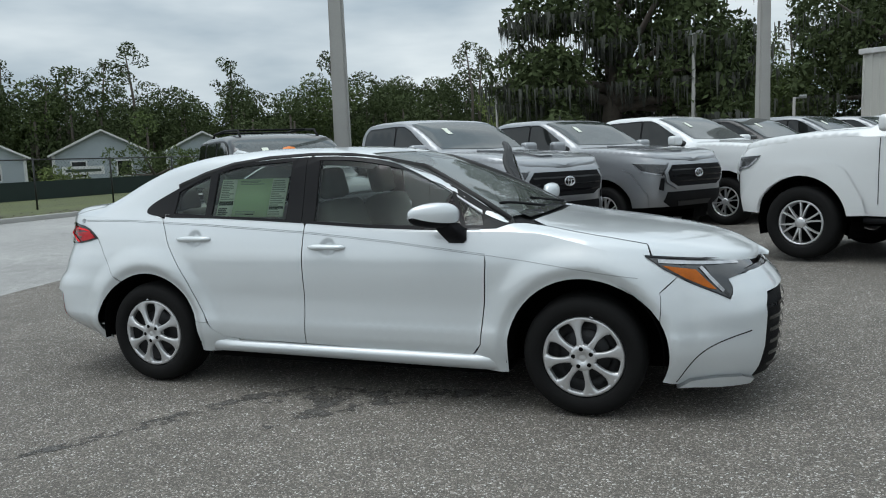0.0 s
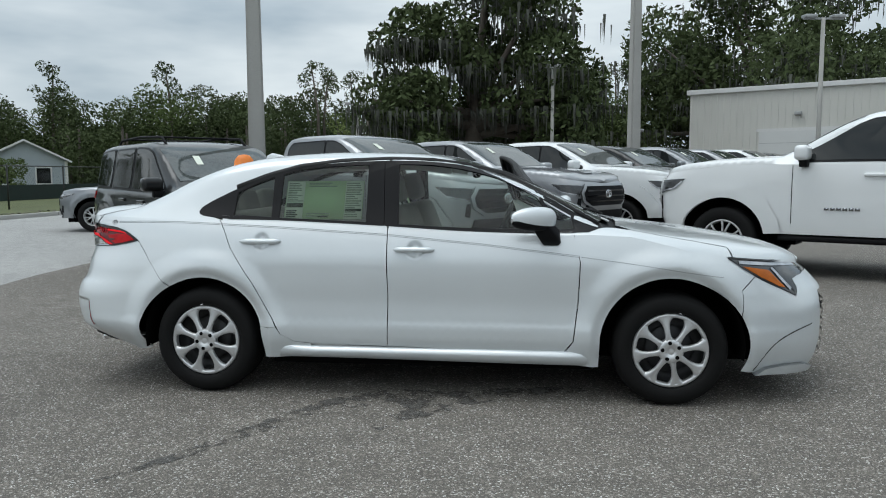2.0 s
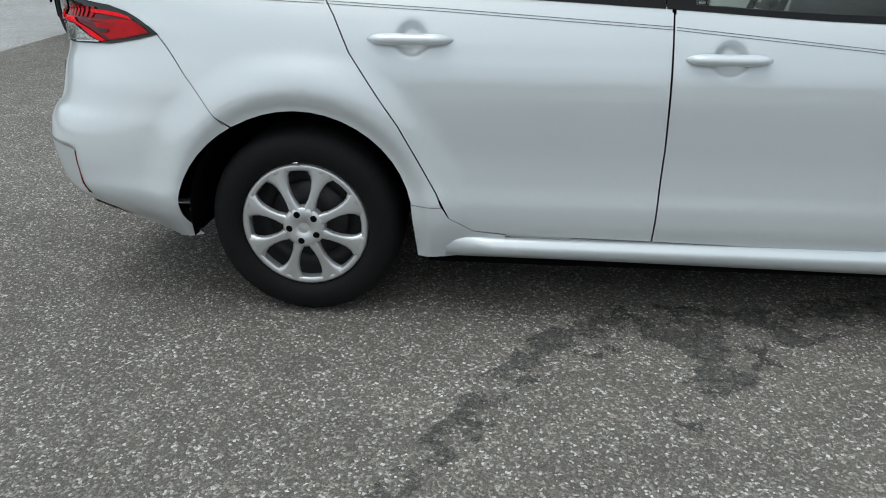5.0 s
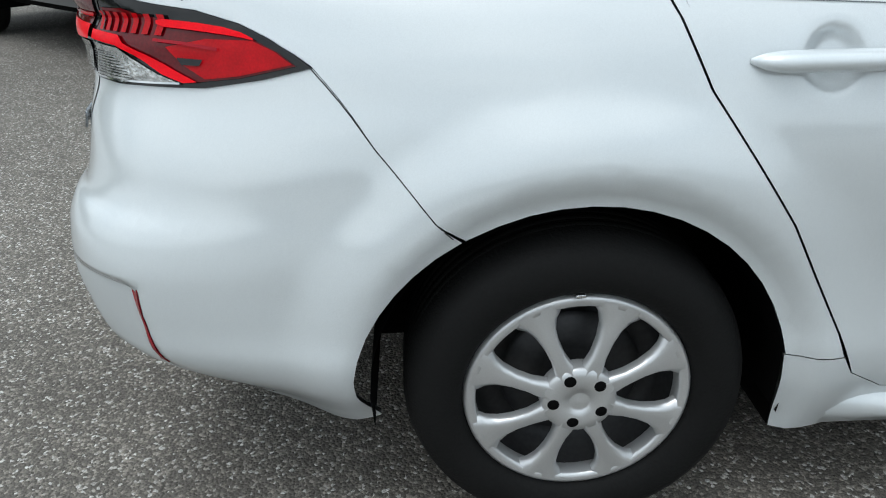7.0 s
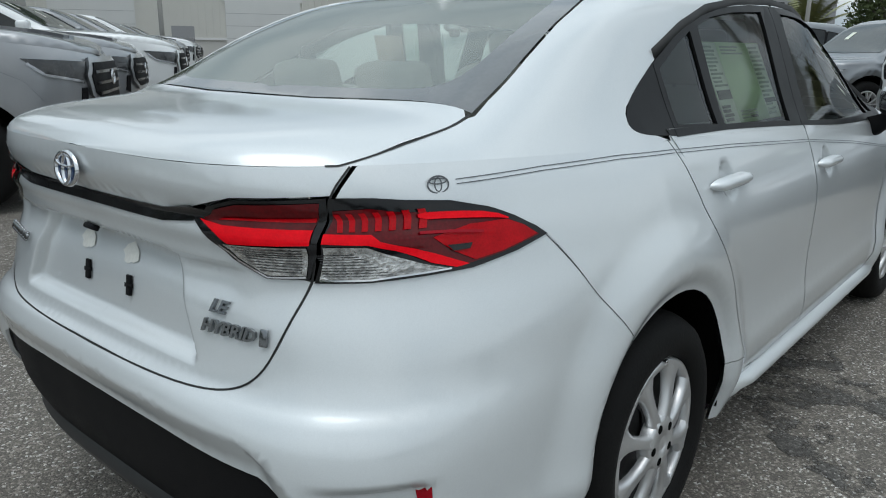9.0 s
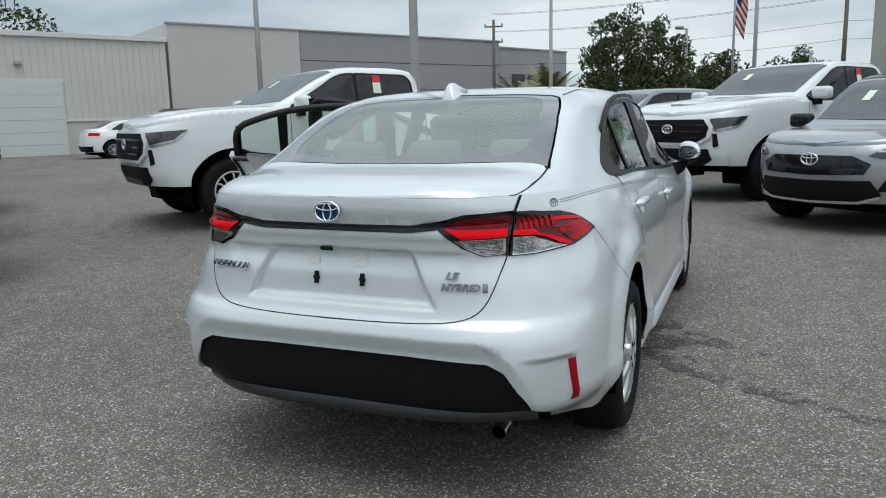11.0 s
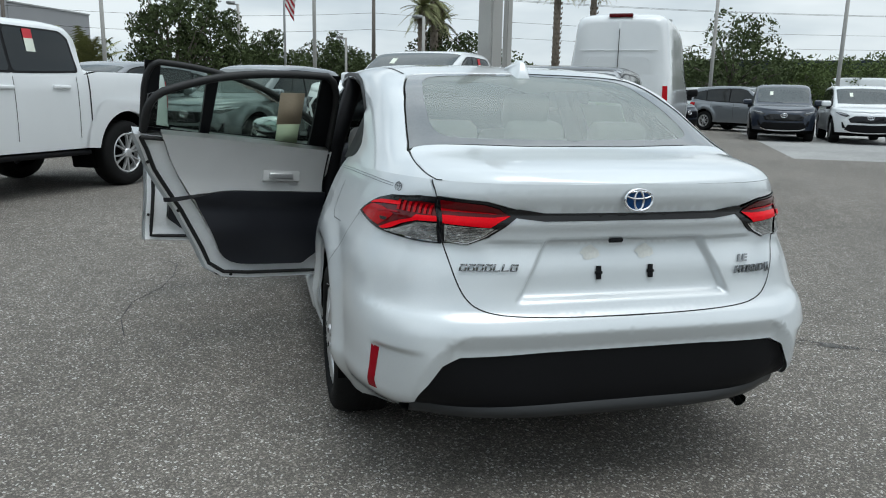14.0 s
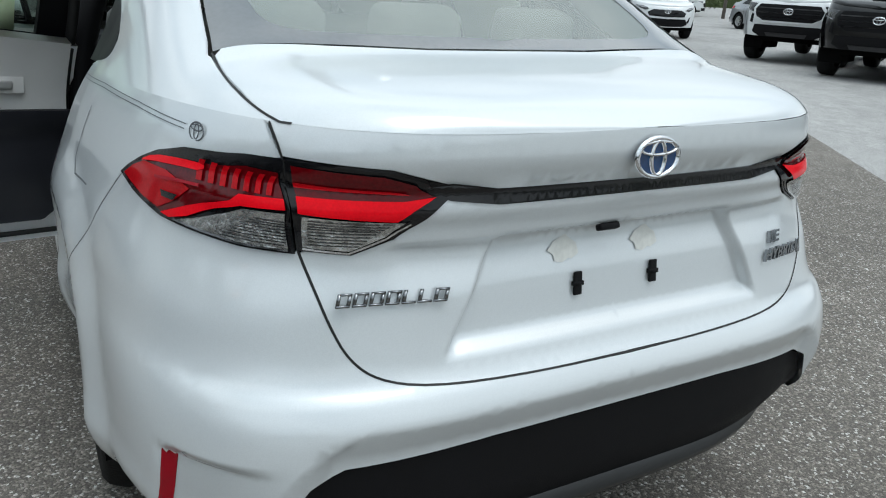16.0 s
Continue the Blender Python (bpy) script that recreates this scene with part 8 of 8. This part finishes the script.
def utility_pole(x, y, h, turn):
    t = thing("utility_pole", "weathered wooden utility pole with cross-arms", "utility pole", "utility poles")
    t.matrix_basis = pose(x, y, 0, 0, 0, turn)
    bm = bmesh.new()
    tube(bm, [(0, 0, -0.1), (0, 0, h)], [0.12, 0.08], 9)
    part("post", bm, WOOD_POLE, t)
    for dz in (0.4, 1.3):
        bm = boxed(-0.05, 0.05, -0.55, 0.55, h - dz - 0.04, h - dz + 0.04, 0.01)
        part("cross_arm", bm, WOOD_POLE, t)
        for y0 in (-0.5, 0.5):
            bm = bmesh.new()
            lathe(bm, [(0.05, h - dz + 0.06), (0.06, h - dz + 0.1), (0.03, h - dz + 0.2), (0.0, h - dz + 0.2)], 8, "z")
            o = part("insulator", bm, GALV, t)
            o.matrix_basis = pose(0, y0, 0)
    return t


UP = [(35.0, -4.8), (39.5, 13.5), (33.0, -40.0), (60, 9.0)]
for x, y in UP:
    utility_pole(x, y, 7.6 if x < 36 else 7.0, 15)
for (xa, ya), (xb, yb) in ((UP[0], UP[1]), (UP[0], UP[2])):
    for dz in (7.3, 6.3, 5.2, 4.4):
        for off in ((-0.7, 0.7) if dz > 6 else (0.0,)):
            bm = bmesh.new()
            pts = [(xa + (xb - xa) * u + off * 0.3, ya + (yb - ya) * u, dz - 1.2 * u * (1 - u)) for u in np.linspace(0, 1, 14)]
            tube(bm, pts, 0.008, 5)
            tagged(part("power_line", bm, BLACK_WIRE, None), "thin black overhead power line", "cable", "power lines")

# flag
fl = thing("flag_pole", "flag pole with a limp striped flag", "flag pole")
fl.matrix_basis = pose(31.0, -0.2, 0, 0, 0, 0)
bm = bmesh.new()
tube(bm, [(0, 0, -0.1), (0, 0, 9.0)], [0.06, 0.04], 8)
part("post", bm, GALV, fl)


def cloth(u, v):
    """Flag cloth hanging in folds: u along the fly, v down the hoist."""
    return (0.10 * math.sin(u * 9 + v * 2) * (0.3 + u), -0.05 - 0.42 * u - 0.05 * math.sin(v * 5), 6.9 - v * 1.9 - 0.75 * u)


for k in range(13):
    bm = bmesh.new()
    rows = [[bm.verts.new(cloth(u, v)) for v in (k / 13, (k + 1) / 13)] for u in np.linspace(0.0, 1, 15)]
    for a, b in zip(rows, rows[1:]):
        bm.faces.new((a[0], a[1], b[1], b[0]))
    part("stripe", bm, FLAG_RED if k % 2 == 0 else FLAG_WHITE, fl)
bm = bmesh.new()
rows = [[bm.verts.new((cloth(u, v)[0] - 0.01, cloth(u, v)[1], cloth(u, v)[2])) for v in np.linspace(0, 7 / 13, 7)] for u in np.linspace(0, 0.4, 8)]
for a, b in zip(rows, rows[1:]):
    for j in range(6):
        bm.faces.new((a[j], a[j + 1], b[j + 1], b[j]))
part("canton", bm, FLAG_BLUE, fl)

# ---- fences and houses ----
fence = thing("fence", "black chain-link fence with thin posts", "fence")
post = None
mesh_bm = bmesh.new()
for i in range(14):
    y = -6 + 3.3 * i
    bm = bmesh.new()
    tube(bm, [(0, 0, 0), (0, 0, 1.72)], 0.03, 8)
    o = part("post", bm, BLACK_WIRE, fence) if post is None else new("post", post.data)
    post = post or o
    o.parent = fence
    o.matrix_basis = pose(-18.75, y, 0.05)
bm = bmesh.new()
tube(bm, [(-18.75, -6, 1.72), (-18.75, 36.9, 1.72)], 0.022, 6)
part("top_rail", bm, BLACK_WIRE, fence)
V, E = [], []
bm = bmesh.new()
for k in range(300):
    y0 = -6 + k * 0.143
    for dy in (-1.6, 1.6):
        a, b = Vector((-18.75, y0, 0.12)), Vector((-18.75, y0 + dy, 1.70))
        n = Vector((0, 0.004, 0))
        bm.faces.new([bm.verts.new(v) for v in (a - n, a + n, b + n, b - n)])
tagged(part("wire_mesh", bm, BLACK_WIRE, fence, smooth=False), "fine black wire mesh", kind="stuff")
bm = boxed(-26.05, -26.0, -20, 70, 0.1, 0.90)
tagged(part("screened_fence", bm, SCREEN, None, smooth=False), "low fence covered in dark green fabric", "fence")


def house(x, y, turn, w, d, h, label, seed):
    t = thing("house", label, "house", "houses")
    t.matrix_basis = pose(x, y, 0, 0, 0, turn)
    part("wall", boxed(-w / 2, w / 2, -d / 2, d / 2, 0, h), SIDING, t, smooth=False)
    for s in (1, -1):
        bm = bmesh.new()
        rise = w * 0.26
        o = 0.35
        p = [(-s * (w / 2 + o), -d / 2 - o, h - 0.15), (-s * (w / 2 + o), d / 2 + o, h - 0.15), (0, d / 2 + o, h + rise), (0, -d / 2 - o, h + rise)]
        a = [bm.verts.new(v) for v in p]
        b = [bm.verts.new((v[0], v[1], v[2] + 0.12)) for v in p]
        bm.faces.new(a), bm.faces.new(b)
        for i in range(4):
            bm.faces.new((a[i], a[(i + 1) % 4], b[(i + 1) % 4], b[i]))
        bmesh.ops.recalc_face_normals(bm, faces=bm.faces)
        part("roof", bm, ROOF, t, smooth=False)
        bm = bmesh.new()
        tube(bm, [(-s * (w / 2 + o), -d / 2 - o - 0.02, h - 0.1), (0, -d / 2 - o - 0.02, h + rise + 0.05)], 0.09, 4)
        part("barge_board", bm, TRIM_WHITE, t, smooth=False)
    bm = bmesh.new()
    f = bm.faces.new([bm.verts.new(v) for v in ((-w / 2, -d / 2 - 0.01, h), (w / 2, -d / 2 - 0.01, h), (0, -d / 2 - 0.01, h + w * 0.26))])
    part("gable", bm, SIDING, t, smooth=False)
    for k in (-0.25, 0.22):
        wn_ = part("window", boxed(k * w - 0.55, k * w + 0.55, -d / 2 - 0.06, -d / 2 + 0.02, h * 0.30, h * 0.82), TRIM_WHITE, t, smooth=False)
        part("pane", boxed(k * w - 0.45, k * w + 0.45, -d / 2 - 0.075, -d / 2 - 0.03, h * 0.34, h * 0.78), DARK_GLASS, wn_, smooth=False)
    for s in (-1, 1):
        part("corner_board", boxed(s * w / 2 - 0.1, s * w / 2 + 0.1, -d / 2 - 0.04, -d / 2 + 0.02, 0, h), TRIM_WHITE, t, smooth=False)
    return t


house(-43, 41.5, 46, 6.4, 9, 2.4, "blue-grey single-storey house with a gabled roof", 1)
house(-48, 34.0, 52, 7.0, 9, 2.3, "single-storey house with a grey gabled roof", 2)
house(-39, 48.5, 40, 5.4, 9, 2.5, "blue-grey house with white trim", 3)
house(-53, 26, 55, 8, 9, 2.6, "single-storey house with a grey gabled roof", 4)
bn = part("banner", boxed(-1.3, 1.3, -0.02, 0.02, 0, 0.55, 0.005), FLAG_WHITE, None, smooth=False)
tagged(bn, "white banner with dark bars on a fence", "banner")
bn.matrix_basis = pose(-37.0, 33.8, 1.0, 0, 0, 60)
part("printed_bar", boxed(-1.1, 1.1, -0.03, 0.03, 0.18, 0.36), INK, bn, smooth=False)

# ---- the dealer's buildings ----
bld = thing("workshop_building", "long beige metal-clad workshop with roller doors", "building", kind="structure")
P0, P1 = Vector((8.0, 33.0)), Vector((24.0, 24.5))
ang = math.degrees(math.atan2(P1.y - P0.y, P1.x - P0.x))
LEN = (P1 - P0).length
bld.matrix_basis = pose(P0.x, P0.y, 0, 0, 0, ang)
part("wall", boxed(0, LEN, 0, 16, -0.1, 1.55), BLOCK_WALL, bld, smooth=False)
bm = bmesh.new()
n = int(LEN / 0.30)
for k in range(n):
    x = k * LEN / n
    box(bm, x, x + 0.07, -0.045, 0.01, 1.6, 5.1)
tagged(part("cladding_rib", bm, METAL_WALL, bld, smooth=False), kind="stuff")
part("cladding", boxed(0, LEN, 0.0, 16, 1.55, 5.12), METAL_WALL, bld, smooth=False)
part("eaves_trim", boxed(-0.15, LEN + 0.05, -0.14, 16.1, 5.08, 5.30, 0.02), TRIM_WHITE, bld, smooth=False)
part("gutter", boxed(-0.15, LEN, -0.06, 0.0, 1.52, 1.62, 0.01), TRIM_WHITE, bld, smooth=False)
for x in (3.2, 10.2):
    dr = part("roller_door", boxed(x, x + 3.3, -0.07, 0.05, 0.02, 3.2), DOOR_WHITE, bld, "white sectional roller door", smooth=False)
    for k in range(1, 6):
        part("panel_joint", boxed(x + 0.02, x + 3.28, -0.075, -0.06, 0.02 + 0.53 * k - 0.008, 0.02 + 0.53 * k + 0.008), GALV, dr, smooth=False)
    part("door_frame", boxed(x - 0.12, x + 3.42, -0.06, 0.0, 3.2, 3.34), TRIM_WHITE, bld, smooth=False)
    lampb = part("wall_lamp", boxed(x + 1.5, x + 1.8, -0.22, -0.02, 3.9, 4.05, 0.02), GALV, bld)
part("door", boxed(7.9, 8.85, -0.06, 0.02, 0.02, 2.1), GREY_WALL, bld, smooth=False)

show = thing("showroom_building", "grey panelled showroom with a flat roof", "building", kind="structure")


def block(parent, a, b, z1, material, name, deep=14, joints=0):
    a, b = Vector(a), Vector(b)
    L = (b - a).length
    o = part(name, boxed(0, L, 0, deep, -0.1, z1), material, parent, smooth=False)
    o.matrix_basis = pose(a.x, a.y, 0, 0, 0, math.degrees(math.atan2(b.y - a.y, b.x - a.x)))
    for k in range(joints):
        j = part("panel_joint", boxed(0, L, -0.012, 0.01, z1 * (k + 1) / (joints + 1) - 0.015, z1 * (k + 1) / (joints + 1) + 0.015), STEEL, o, smooth=False)
    part("parapet_cap", boxed(-0.05, L + 0.05, -0.06, 0.2, z1, z1 + 0.08), GALV, o, smooth=False)
    return o


block(show, (24.1, 24.4), (30.0, 21.0), 5.95, BLOCK_WALL, "tall_wall")
g1 = block(show, (30.02, 20.98), (42.0, 14.0), 5.95, GREY_WALL, "panel_wall", joints=3)
g2 = block(show, (42.02, 13.98), (48.5, 11.2), 5.6, GREY_WALL, "end_wall", joints=2)
for k in range(3):
    w = part("strip_window", boxed(1.2 + 1.6 * k, 2.5 + 1.6 * k, -0.03, 0.02, 3.4, 4.0), DARK_GLASS, g2, smooth=False)
for k in range(5):
    w = part("window", boxed(1.0 + 2.0 * k, 2.4 + 2.0 * k, -0.03, 0.02, 0.6, 2.6), DARK_GLASS, g1, smooth=False)
far_b = thing("far_building", "low blue and white building beyond the lot", "building", kind="structure")
block(far_b, (52, -52), (66, -34), 4.2, BLUE_PAINT, "wall")
block(far_b, (64, -30), (74, -12), 3.6, TRIM_WHITE, "wall")
sg = thing("sign_gantry", "grey steel sign gantry over the far road", "gantry")
sg.matrix_basis = pose(33.5, -52, 0, 0, 0, 40)
bm = bmesh.new()
tube(bm, [(0, 0, 0), (0, 0, 8.2)], 0.28, 10)
part("post", bm, GALV, sg)
bm = bmesh.new()
tube(bm, [(0, 0, 7.4), (6, 0, 7.6)], 0.12, 8)
tube(bm, [(0, 0, 6.6), (6, 0, 6.9)], 0.12, 8)
part("arm", bm, GALV, sg)
